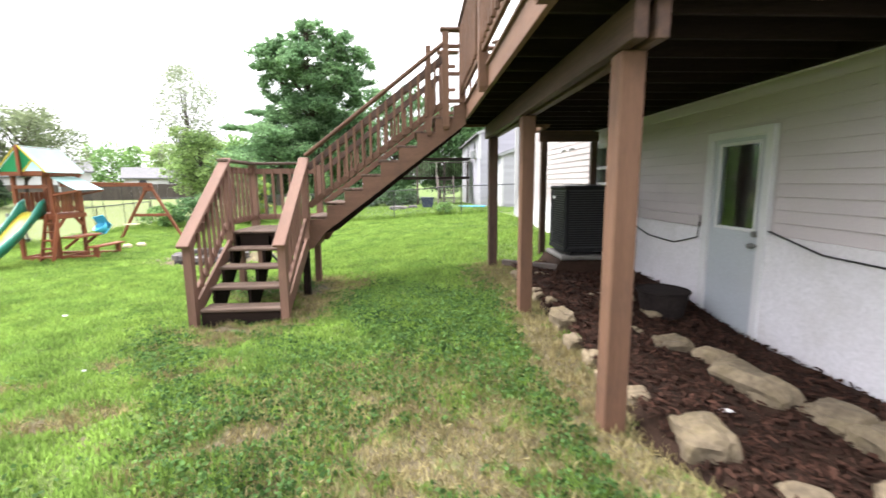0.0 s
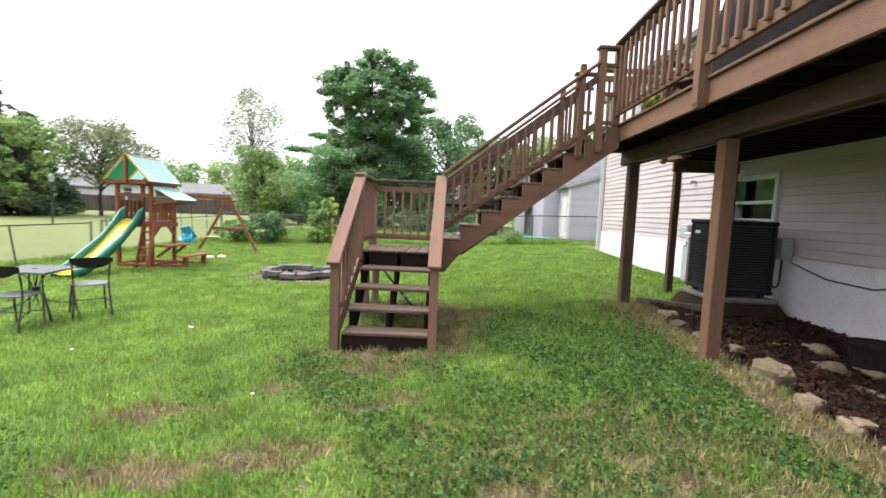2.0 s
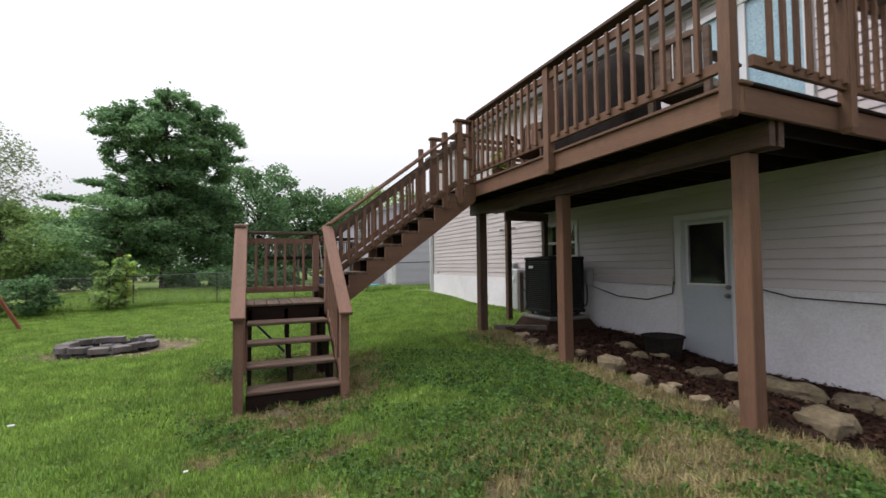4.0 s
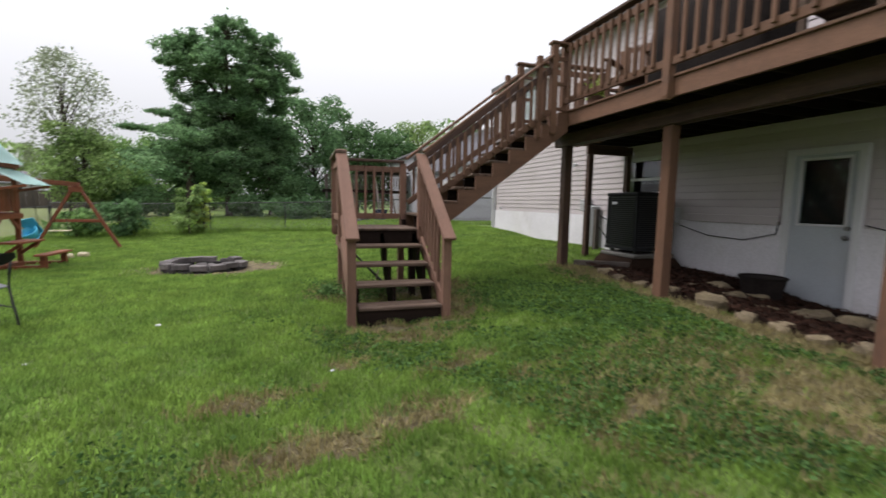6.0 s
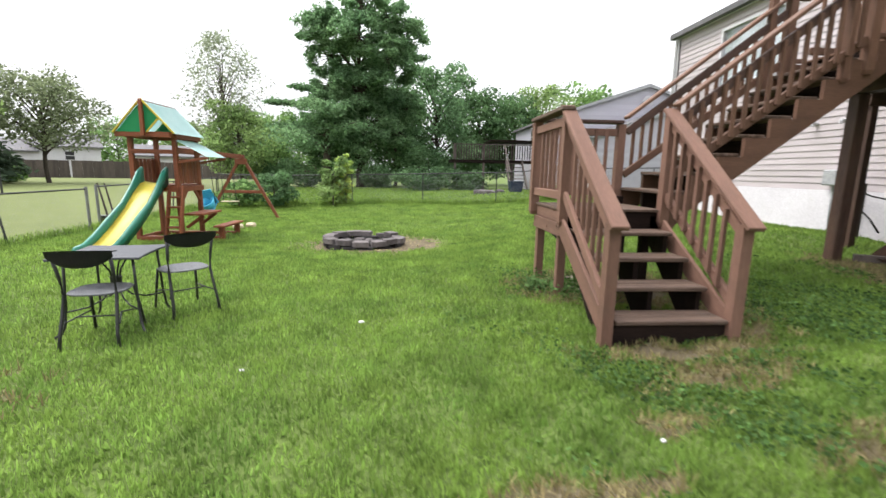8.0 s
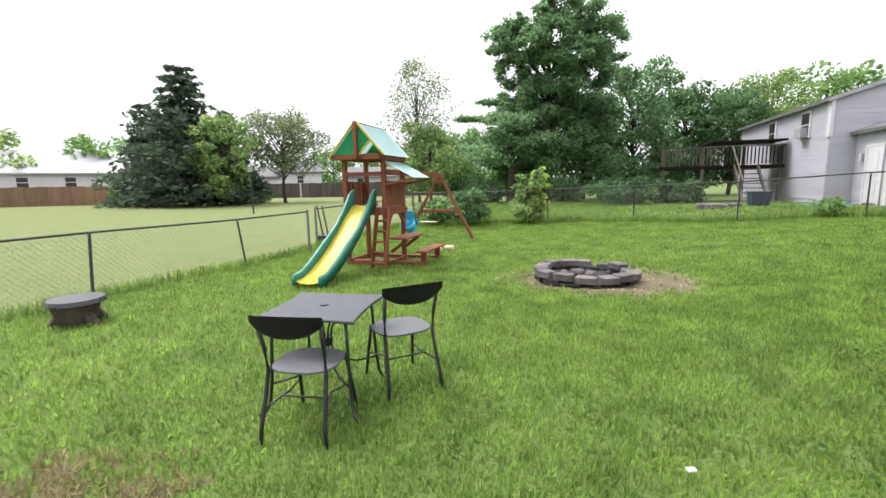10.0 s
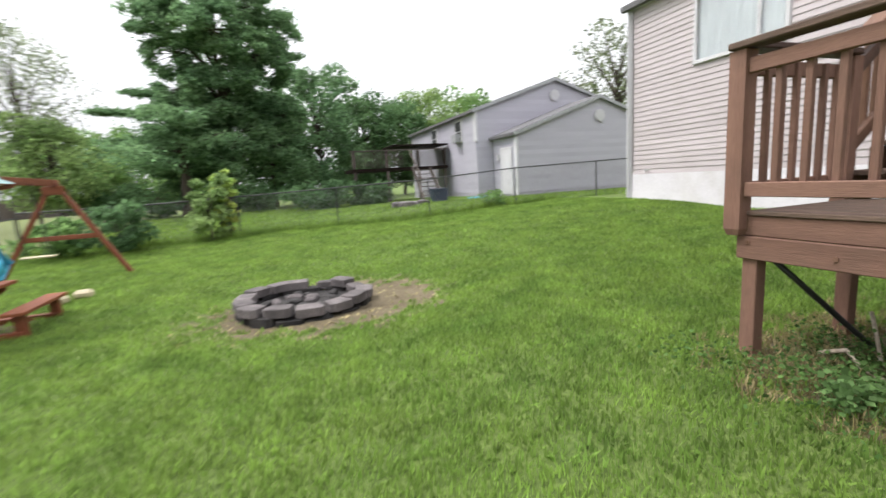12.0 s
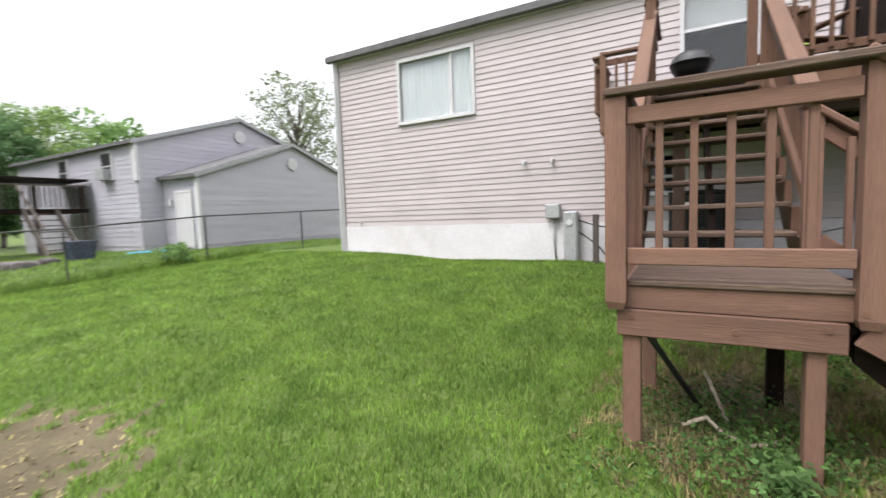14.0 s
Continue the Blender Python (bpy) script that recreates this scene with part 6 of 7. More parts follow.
def conifer(name, x, y, z, height, width, leaf, label, seed, n=9000, size=0.34, tiers=22, base=0.1, droop=0.12, fluff=1.0, power=0.75, flat=0.55):
    """A spire of drooping, layered boughs."""
    rng = np.random.default_rng(seed)
    t = empty(name, x, y, z, label, "tree")
    segs, pts = [((x, y, z - 0.2), (x, y, z + height * 0.97), height * 0.018, 0.02)], []
    for k in range(tiers):
        h = base + (0.98 - base) * k / tiers
        R = width / 2 * (1 - h) ** power * rng.uniform(0.75, 1.1) + 0.15
        m = max(4, int(9 * (1 - h) + 3))
        for j in range(m):
            a = 2 * math.pi * (j + rng.uniform(-0.4, 0.4)) / m + k
            r = R * rng.uniform(0.65, 1.12)
            zz = z + h * height
            tip = np.array([x + r * math.cos(a), y + r * math.sin(a), zz - droop * r + rng.uniform(-0.2, 0.2)])
            root = np.array([x, y, zz + 0.8 * droop * r])
            segs.append((root, tip, 0.05 * (1 - h) + 0.012, 0.01))
            cnt = max(8, int(n / (tiers * 8) * (r / (width / 2) + 0.25)))
            u = rng.uniform(0.15, 1.05, cnt)
            q = root + (tip - root) * u[:, None] + rng.normal(0, 1, (cnt, 3)) * np.array([0.26, 0.26, 0.14]) * (0.4 + r * 0.25) * fluff
            q[:, 2] -= 0.22 * (u - 0.4) ** 2 * r * 0.4
            pts.append(q)
    part("trunk", limb_mesh(segs), BARK, t)
    pts = np.concatenate(pts)
    V, F = cards(pts, rng.uniform(0.6, 1.5, len(pts)) * size, rng, flat, 0.5)
    place(from_arrays("crown", V, F, leaf), Matrix(), t)
    return t


def layered_tree(name, x, y, z, height, width, leaf, label, seed, boughs=95, n=60000, size=0.17, base=0.16, arms=()):
    """A tall crown of uneven, flat, drooping sprays on long boughs, with gaps between them."""
    rng = np.random.default_rng(seed)
    t = empty(name, x, y, z, label, "tree")
    segs, pts = [((x, y, z - 0.2), (x + 0.2, y, z + height * 0.5), 0.30, 0.2), ((x + 0.2, y, z + height * 0.5), (x, y, z + height * 0.95), 0.2, 0.03)], []
    for k in range(boughs + len(arms)):
        h = base + (0.97 - base) * ((k + rng.uniform(0, 1)) / boughs) ** 0.9
        if k >= boughs:
            h = arms[k - boughs][0]
        wide = width / 2 * min(1, 1.12 - 0.36 * h) * min(1, (1.02 - h) * 5.0) ** 0.5
        r = wide * (rng.uniform(0.62, 1.12) if k % 3 else rng.uniform(0.3, 0.7))
        a = k * 2.39996 + rng.uniform(-0.4, 0.4)
        if k >= boughs:
            a, r = radians(arms[k - boughs][1]), arms[k - boughs][2]
        d = np.array([math.cos(a), math.sin(a), 0])
        zz = z + h * height
        lift = 0.30 * h - 0.13
        root, tip = np.array([x + 0.1, y, zz - 0.15 * r]), np.array([x, y, zz + lift * r]) + d * r
        segs.append((root, tip, 0.07, 0.012))
        sprays = 5
        for j in range(sprays):
            u = 0.35 + 0.65 * (j + rng.uniform(0.2, 1)) / sprays
            c = root + (tip - root) * u + rng.normal(0, 0.22, 3) * np.array([1, 1, 0.5])
            R = rng.uniform(0.45, 0.95) * (0.5 + 0.11 * width)
            m = int(n / (boughs * sprays) * R ** 2 * 1.4)
            q = rng.normal(0, 0.46, (m, 3)) * R * np.array([1, 1, 0.36])
            q[:, 2] -= 0.20 * np.hypot(q[:, 0], q[:, 1])
            pts.append(c + q)
    part("trunk", limb_mesh(segs), BARK, t)
    pts = np.concatenate(pts)
    V, F = cards(pts, rng.uniform(0.6, 1.5, len(pts)) * size, rng, 0.45, 0.6)
    place(from_arrays("crown", V, F, leaf), Matrix(), t)
    return t


def lobed_tree(name, x, y, z, lobes, arms, leaf, label, seed, n=120000, size=0.15):
    """A big ragged crown: billows of leaf clumps (offset, height, radius) on forked limbs, and long bare-based boughs."""
    rng = np.random.default_rng(seed)
    t = empty(name, x, y, z, label, "tree")
    top = max(h for _, h, _ in lobes)
    segs = [((x, y, z - 0.2), (x + 0.15, y, z + top * 0.35), 0.34, 0.26), ((x + 0.15, y, z + top * 0.35), (x - 0.1, y, z + top * 0.9), 0.26, 0.05)]
    area = sum(r * r for _, _, r in lobes)
    pts = []
    for k, (dx, h, r) in enumerate(lobes):
        c = np.array([x + dx, y + rng.uniform(-1, 1) * max(0.3, 1.9 - abs(dx) * 0.4), z + h])
        root = np.array([x, y, z + max(1.2, h * 0.7)])
        mid_p = (root + c) / 2 + np.array([0, 0, 0.25])
        segs += [(root, mid_p, 0.13, 0.09), (mid_p, c, 0.09, 0.03)]
        sub = int(9 + 11 * r)
        for j in range(sub):
            d = rng.normal(size=3)
            d /= np.linalg.norm(d)
            e = c + d * r * rng.uniform(0.45, 1.05) * np.array([1, 1, 0.85])
            R = rng.uniform(0.28, 0.62) * (0.55 + 0.28 * r)
            segs.append((c, e, 0.03, 0.008))
            m = int(n * r * r / area / sub * rng.uniform(0.6, 1.4))
            q = rng.normal(0, 0.5, (m, 3)) * R * np.array([1, 1, 0.6])
            q[:, 2] -= 0.18 * np.hypot(q[:, 0], q[:, 1])
            pts.append(e + q)
    for h0, dx, h in arms:
        root, tip = np.array([x, y, z + h0]), np.array([x + dx, y + rng.uniform(-1.2, 1.2), z + h])
        segs.append((root, tip, 0.08, 0.012))
        for j in range(7):
            u = 0.42 + 0.58 * (j + rng.uniform(0.3, 1)) / 7
            q = rng.normal(0, 0.34, (260, 3)) * np.array([1.2, 1.2, 0.34]) * (1.15 - 0.5 * u)
            pts.append(root + (tip - root) * u + q)
    part("trunk", limb_mesh(segs), BARK, t)
    pts = np.concatenate(pts)
    V, F = cards(pts, rng.uniform(0.6, 1.5, len(pts)) * size, rng, 0.4, 0.65)
    place(from_arrays("crown", V, F, leaf), Matrix(), t)
    return t


def bush(x, y, h, w, leaf, label, seed, n=1500, size=0.13, name="bush"):
    return broadleaf(name, x, y, level(x, y) if abs(x) < 14 and y < 22 else 0.2, h, w, leaf, label, seed, n=n, size=size, base=0.12, lobes=14, category="bush")


BILLOWS = [(-2.7, 10.0, 1.25), (-1.8, 10.7, 0.9), (0.3, 10.9, 1.3), (1.9, 10.7, 1.3), (3.2, 10.0, 1.15), (0.2, 9.0, 1.8), (2.0, 8.2, 1.8), (-1.7, 8.2, 1.35), (0.4, 6.6, 2.1), (-2.0, 6.6, 1.4),
           (2.3, 6.2, 1.7), (-1.2, 4.8, 1.9), (1.2, 4.4, 1.9), (-2.4, 3.9, 1.3), (-2.6, 2.5, 1.3), (-0.7, 2.6, 1.6), (2.6, 3.6, 1.5), (3.2, 5.2, 1.2)]
lobed_tree("tree", -7.6, 32.2, 0.3, BILLOWS, ((5.0, -5.5, 5.2), (3.9, -5.1, 3.8), (6.0, -4.4, 6.5), (3.2, -4.2, 2.9), (7.6, 4.3, 8.6)), LEAF["blue"], "tall dark green tree with ragged billowing crown behind the fence", 1)
layered_tree("pine_tree", -9.7, 30.8, 0.3, 5.6, 7.6, LEAF["blue"], "spreading pine with drooping boughs beside the tall tree", 21, boughs=15, n=8000, base=0.42)
broadleaf("tree", -17.1, 34.1, 0.2, 10.2, 5.4, LEAF["silver"], "slender airy tree with sparse pale leaves", 2, n=10000, size=0.15, base=0.2, lobes=70, airy=0.35, round_=0.9, stem=0.009)
broadleaf("tree", -15.8, 33.0, 0.2, 5.3, 4.9, LEAF["pale"], "small light green tree on the far lawn", 3, n=12000, size=0.17, base=0.15, lobes=34)
broadleaf("tree", -17.5, 47.0, 0.2, 6.4, 5.5, LEAF["mid"], "rounded green tree on the far lawn", 33, n=10800, size=0.22, lobes=40, base=0.15)
broadleaf("tree", -2.1, 38.3, 0.2, 9.2, 6.6, LEAF["blue"], "green tree in the row behind the fence", 4, n=18000, size=0.22, lobes=40, base=0.12)
broadleaf("tree", -5.4, 36.0, 0.2, 7.0, 5.5, LEAF["deep"], "lower dark green tree in the row behind the fence", 44, n=12600, size=0.22, lobes=40, base=0.1)
broadleaf("tree", 1.9, 41.9, 0.2, 8.2, 6.6, LEAF["deep"], "dark green tree in the row behind the fence", 5, n=16200, size=0.22, lobes=40, base=0.12)
broadleaf("tree", 5.6, 44.0, 0.2, 8.0, 6.0, LEAF["deep"], "dark green tree beyond the grey house", 55, n=12600, size=0.22, lobes=40, base=0.12)
broadleaf("tree", 9.0, 46.5, 0.2, 9.6, 6.8, LEAF["pale"], "light green tree beyond the grey house", 6, n=14400, size=0.22, lobes=40, base=0.2)
broadleaf("tree", 22.4, 35.7, 0.3, 12.8, 9.5, LEAF["olive"], "open-crowned tree behind the grey house", 7, n=14400, size=0.22, lobes=40, base=0.3, airy=0.6)
conifer("spruce_tree", -35.7, 30.8, 0.1, 11.2, 11.0, LEAF["dark"], "tall dark spruce with drooping layered boughs", 8, n=15000, size=0.42, tiers=20, base=0.06)
conifer("spruce_tree", -34.3, 33.5, 0.1, 8.0, 6.0, LEAF["dark"], "lower dark spruce beside the tall one", 81, n=9000, size=0.42, tiers=15, base=0.08)
conifer("spruce_tree", -40.5, 31.5, 0.1, 8.8, 8.0, LEAF["dark"], "wide dark spruce at the edge of the field", 82, n=8000, size=0.42, tiers=15, base=0.08)
broadleaf("tree", -32.0, 30.6, 0.1, 6.9, 4.6, LEAF["pale"], "light green tree in front of the spruce", 9, n=6000, size=0.26, base=0.1)
broadleaf("tree", -30.6, 36.0, 0.1, 7.6, 7.0, LEAF["olive"], "dark-trunked tree standing in the field", 10, n=15000, size=0.19, base=0.40, airy=0.25, lobes=40)
for i, (x, y, h, w, k) in enumerate(((-54, 37.5, 6.8, 8, "mid"), (-60, 30, 7, 9, "pale"), (-30, 72, 8.0, 9, "mid"), (-48, 72, 8.0, 10, "mid"), (-21, 70, 8.5, 10, "mid"), (-12, 52, 7, 9, "mid"), (-39, 73, 8.0, 9, "pale"), (16, 52, 11, 9, "mid"), (-52, 48, 6, 8, "dark"))):
    broadleaf("tree", x, y, 0, h, w, LEAF[k], "green tree in the far tree line", 100 + i, n=5000, size=0.38, base=0.1)
bush(-7.1, 18.6, 1.75, 1.55, LEAF["pale"], "leafy light green shrub by the back fence", 11, n=2600)
bush(-6.65, 18.75, 1.9, 0.7, LEAF["yellow"], "yellow-green upright shrub by the back fence", 12, n=900)
bush(-9.2, 18.3, 1.25, 1.7, LEAF["deep"], "low dark green shrub by the back fence", 13, n=2200)
bush(-10.5, 18.4, 0.9, 1.5, LEAF["mid"], "low weedy shrub by the fence corner", 14, n=1500)
bush(0.95, 17.3, 0.5, 0.8, LEAF["mid"], "small weed clump at the back fence", 15, n=500, size=0.09)
for i, (x, y, h, w) in enumerate(((-6.4, 30.5, 1.3, 3.4), (-3.4, 26.5, 1.15, 3.2), (-1.0, 26.2, 1.1, 2.6), (-11.2, 32.0, 1.7, 3.6), (-13.6, 33.5, 1.5, 3.6), (-3.0, 31.5, 2.6, 3.6))):
    bush(x, y, h, w, LEAF["deep"], "dark green hedge shrub beyond the fence", 60 + i, n=3600, size=0.15)
for i, (x, y, h, w) in enumerate(((-37, 33.5, 1.9, 3), (-46, 33, 1.6, 3), (-34.5, 37, 1.3, 2.6))):
    broadleaf("bush", x, y, 0, h, w, LEAF["mid"], "round shrub along the far wooden fence", 70 + i, n=3000, size=0.17, base=0.1, lobes=16, category="bush")
rng = np.random.default_rng(12)
V, F = cards(np.stack([0.95 + rng.normal(0, 0.07, 260), 5.75 + rng.normal(0, 0.07, 260), DZ + 0.27 + rng.normal(0, 0.06, 260)], -1), rng.uniform(0.04, 0.08, 260), rng)
place(from_arrays("foliage", V, F, LEAF["yellow"]), Matrix(), pot)

# broad-leaved weeds at the stair foot and along posts
wc, ws = [], []
for x, y, k in ((-2.45, 6.25, 420), (-2.2, 6.05, 380), (-2.72, 6.62, 240), (-2.05, 6.6, 520), (-1.75, 6.3, 420), (-2.35, 5.95, 420), (-2.85, 6.2, 260), (-2.9, 6.9, 180), (-2.2, 6.35, 420), (-2.6, 6.4, 320)):
    wx, wy = x + rng.normal(0, 0.15, k), y + rng.normal(0, 0.15, k)
    wc.append(np.stack([wx, wy, soil_z(wx, wy) + 0.02 + np.abs(rng.normal(0, 0.06, k))], -1))
    ws.append(rng.uniform(0.012, 0.03, k))
V, F = cards(np.concatenate(wc), np.concatenate(ws), rng, 0.75, 0.95)
tagged(from_arrays("weeds", V, F, WEED), "low broad-leaved weeds under the landing", "weeds", kind="stuff")

sc, ss = [], []
for x, y, k, h in ((-2.78, 6.22, 150, 0.16), (-2.55, 6.16, 90, 0.12)):
    sx, sy = x + rng.normal(0, 0.055, k), y + rng.normal(0, 0.055, k)
    sc.append(np.stack([sx, sy, soil_z(sx, sy) + rng.uniform(0.02, h, k)], -1))
    ss.append(rng.uniform(0.03, 0.055, k))
V, F = cards(np.concatenate(sc), np.concatenate(ss), rng, 0.6, 0.9)
tagged(from_arrays("seedlings", V, F, LEAF["mid"]), "bright green leafy seedlings beside the landing post", "weeds", kind="stuff")

# ---- neighbours' grey house ----
nb = empty("neighbour_house", 7.3, 26, 0.4, "two-part grey vinyl-sided house with shingle roof", "house")
def gable_house(x0, x1, y0, y1, zb, ze, zr, xr, step):
    """Walls, lapped courses on the two seen faces, and a gabled roof."""
    bm = bmesh.new()
    prism(bm, [(x0 + 0.02, zb - 0.5), (x1, zb - 0.5), (x1, ze), (xr, zr), (x0 + 0.02, ze)], "y", y0 + 0.02, y1)
    part("wall", bm, GREY_VINYL, nb)
    z = zb + 0.15
    while z < zr - 0.05:
        top = min(z + step, zr)
        xa = x0 if z < ze else x0 + (xr - x0) * (z - ze) / (zr - ze)
        xb = x1 if z < ze else x1 + (xr - x1) * (z - ze) / (zr - ze)
        bm = bmesh.new()
        if xb - xa > 0.15:
            prism(bm, [(y0 + 0.02, z), (y0 - 0.004, z), (y0 + 0.005, top), (y0 + 0.02, top)], "x", xa + 0.02, xb - 0.02)
            part("siding_board", bm, GREY_VINYL, nb)
        if z < ze - 0.02:
            bm = bmesh.new()
            prism(bm, [(x0 + 0.02, z), (x0 - 0.004, z), (x0 + 0.005, min(top, ze)), (x0 + 0.02, min(top, ze))], "y", y0 + 0.02, y1)
            part("siding_board", bm, GREY_VINYL, nb)
        z += step
    for s, xe in ((-1, x0 - 0.2), (1, x1 + 0.2)):
        zl = ze - (zr - ze) / (abs(xr - (x0 if s < 0 else x1))) * 0.2
        bm = bmesh.new()
        prism(bm, [(xr, zr + 0.02), (xe, zl + 0.02), (xe, zl + 0.14), (xr, zr + 0.15)], "y", y0 - 0.12, y1 + 0.12)
        part("roof_slope", bm, SHINGLE, nb)
        beam("rake_board", (xe, y0 - 0.14, zl + 0.05), (xr, y0 - 0.14, zr + 0.06), 0.03, 0.13, UTIL, nb)
gable_house(3.2, 11.4, 23.1, 33.0, 0.42, 4.15, 5.5, 7.3, 0.17)
gable_house(4.0, 12.2, 20.97, 23.08, 0.42, 2.92, 4.33, 8.1, 0.17)
block("corner_board", (3.93, 20.93, 0.45), (4.03, 21.12, 2.85), WHITE, nb, "white corner board")
block("corner_board", (3.13, 23.0, 2.85), (3.24, 23.25, 4.15), WHITE, nb, "white corner board")
for x, y, z in ((8.1, 20.94, 3.62), (7.3, 23.07, 4.85)):
    bm = rod_bm(bmesh.new(), (x, y - 0.05, z), (x, y + 0.02, z), 0.26, n=8)
    v = part("gable_vent", bm, WHITE, nb, "white octagonal gable vent")
    for k in range(5):
        block("vent_slat", (x - 0.17, y - 0.065, z - 0.16 + k * 0.075), (x + 0.17, y - 0.052, z - 0.12 + k * 0.075), WHITE, v, bev=0.003)
nd = block("side_door", (3.96, 21.45, 0.5), (4.0, 22.25, 2.38), WHITE, nb, "white panelled side door")
for z0, z1 in ((0.7, 1.3), (1.45, 2.2)):
    block("door_panel", (3.945, 21.6, z0), (3.962, 22.1, z1), WHITE, nd)
for a, b in (((3.95, 21.35, 0.45), (3.99, 21.44, 2.47)), ((3.95, 22.26, 0.45), (3.99, 22.35, 2.47)), ((3.951, 21.44, 2.385), (3.99, 22.26, 2.47))):
    block("door_frame", a, b, WHITE, nb)
block("porch_lamp", (3.9, 22.5, 1.95), (3.98, 22.62, 2.2), WHITE, nb)
for y in (25.0, 28.4):
    wnd = block("window_frame", (3.14, y - 0.42, 2.95), (3.2, y + 0.42, 4.02), WHITE, nb, "white window frame", bev=0.01)
    block("window_pane", (3.128, y - 0.33, 3.5), (3.137, y + 0.33, 3.94), METAL_DARK, wnd, "dark glass", bev=0.002)
    block("window_pane", (3.128, y - 0.33, 3.03), (3.137, y + 0.33, 3.45), METAL_DARK, wnd, "dark glass", bev=0.002)
    if y < 26:
        block("window_unit", (2.9, y - 0.3, 2.98), (3.125, y + 0.3, 3.36), UTIL, nb, "grey window air conditioner")
nk = empty("neighbour_deck", 0.5, 27, 0.4, "dark weathered raised deck with railing and stairs", "deck")
block("deck_floor", (-1.9, 26.2, 1.85), (3.0, 28.6, 2.0), WOOD_DARK_SHADED, nk)
for x in (-1.8, -0.2, 1.4, 2.8):
    block("deck_post", (x, 26.22, 0.2), (x + 0.12, 26.34, 2.85), GREY_WOOD, nk)
beam("rail_cap", (-1.9, 26.25, 2.83), (3.0, 26.25, 2.83), 0.14, 0.05, GREY_WOOD, nk)
# left pickets grey, right-hand ones near-black like floor and roof
for i in range(34):
    x = -1.85 + i * 0.142
    block("picket", (x, 26.18, 2.05), (x + 0.05, 26.2, 2.78), GREY_WOOD if i < 18 else WOOD_DARK_SHADED, nk)
for x in (1.0, 1.9):
    beam("stair_stringer", (x, 24.3, 0.4), (x + 0.1, 26.2, 1.95), 0.06, 0.24, GREY_WOOD, nk)
for i in range(7):
    block("stair_tread", (1.0, 24.4 + i * 0.26, 0.58 + i * 0.2), (2.0, 24.68 + i * 0.26, 0.62 + i * 0.2), GREY_WOOD, nk)
beam("stair_rail", (0.95, 24.3, 1.3), (1.0, 26.2, 2.8), 0.05, 0.09, GREY_WOOD, nk)
block("shade_roof", (0.2, 26.3, 3.02), (3.1, 28.6, 3.1), WOOD_DARK_SHADED, nk)
binn = empty("plastic_bin", 0.35, 20.4, 0.42, "navy blue plastic storage bin on the neighbours' lawn", "bin")
bm = bmesh.new()
bmesh.ops.create_cone(bm, cap_ends=True, segments=4, radius1=0.32, radius2=0.40, depth=0.5, matrix=Matrix.Translation((0.35, 20.5, 0.68)) @ Matrix.Rotation(radians(45), 4, "Z"))
part("bin_body", bm, NAVY_PL, binn)
block("bin_lid", (0.05, 20.2, 0.93), (0.65, 20.8, 0.97), NAVY_PL, binn)
for i, (x, y, sx, sy) in enumerate(((-0.9, 20.3, 0.7, 0.5), (-0.35, 20.5, 0.5, 0.4), (-1.2, 20.7, 0.5, 0.5))):
    tagged(rough_stone("garden_stone", x, y, 0.36, sx, sy, 0.28, 80 + i, PAVER, level=2), "dark stone edging a neighbours' garden bed", "stone", group="garden bed stones")
tarp = empty("blue_tarp", 2.4, 21.0, 0.44, "small blue tarp folded beside the grey house", "tarp")
block("tarp", (1.9, 21.2, 0.42), (3.2, 21.6, 0.50), BLUE_PL, tarp, bev=0.03)

# ---- far fences, houses and lamp ----
def plank_fence(name, p, q, h, material, label):
    f = empty(name, *p, 0, label, "fence")
    p, q = Vector(p), Vector(q)
    L = (q - p).length
    n = int(L / 0.9)
    for i in range(n):
        a, b = p.lerp(q, i / n), p.lerp(q, (i + 0.985) / n)
        beam("fence_panel", (a.x, a.y, h * 0.5 - 0.05), (b.x, b.y, h * 0.5 - 0.05 + 0.0), 0.04, h + 0.1 + 0.05 * math.sin(i * 2.7), material, f)
    return f
plank_fence("wooden_fence", (-56, 27), (-39.5, 37.2), 1.75, TAN_WOOD, "tan wooden privacy fence at the field's edge")
plank_fence("wooden_fence", (-39, 50), (-14, 56.5), 1.8, GREY_WOOD, "dark weathered privacy fence across the field")
plank_fence("wooden_fence", (-60, 44), (-39.2, 50), 1.8, GREY_WOOD, "weathered privacy fence far across the field")


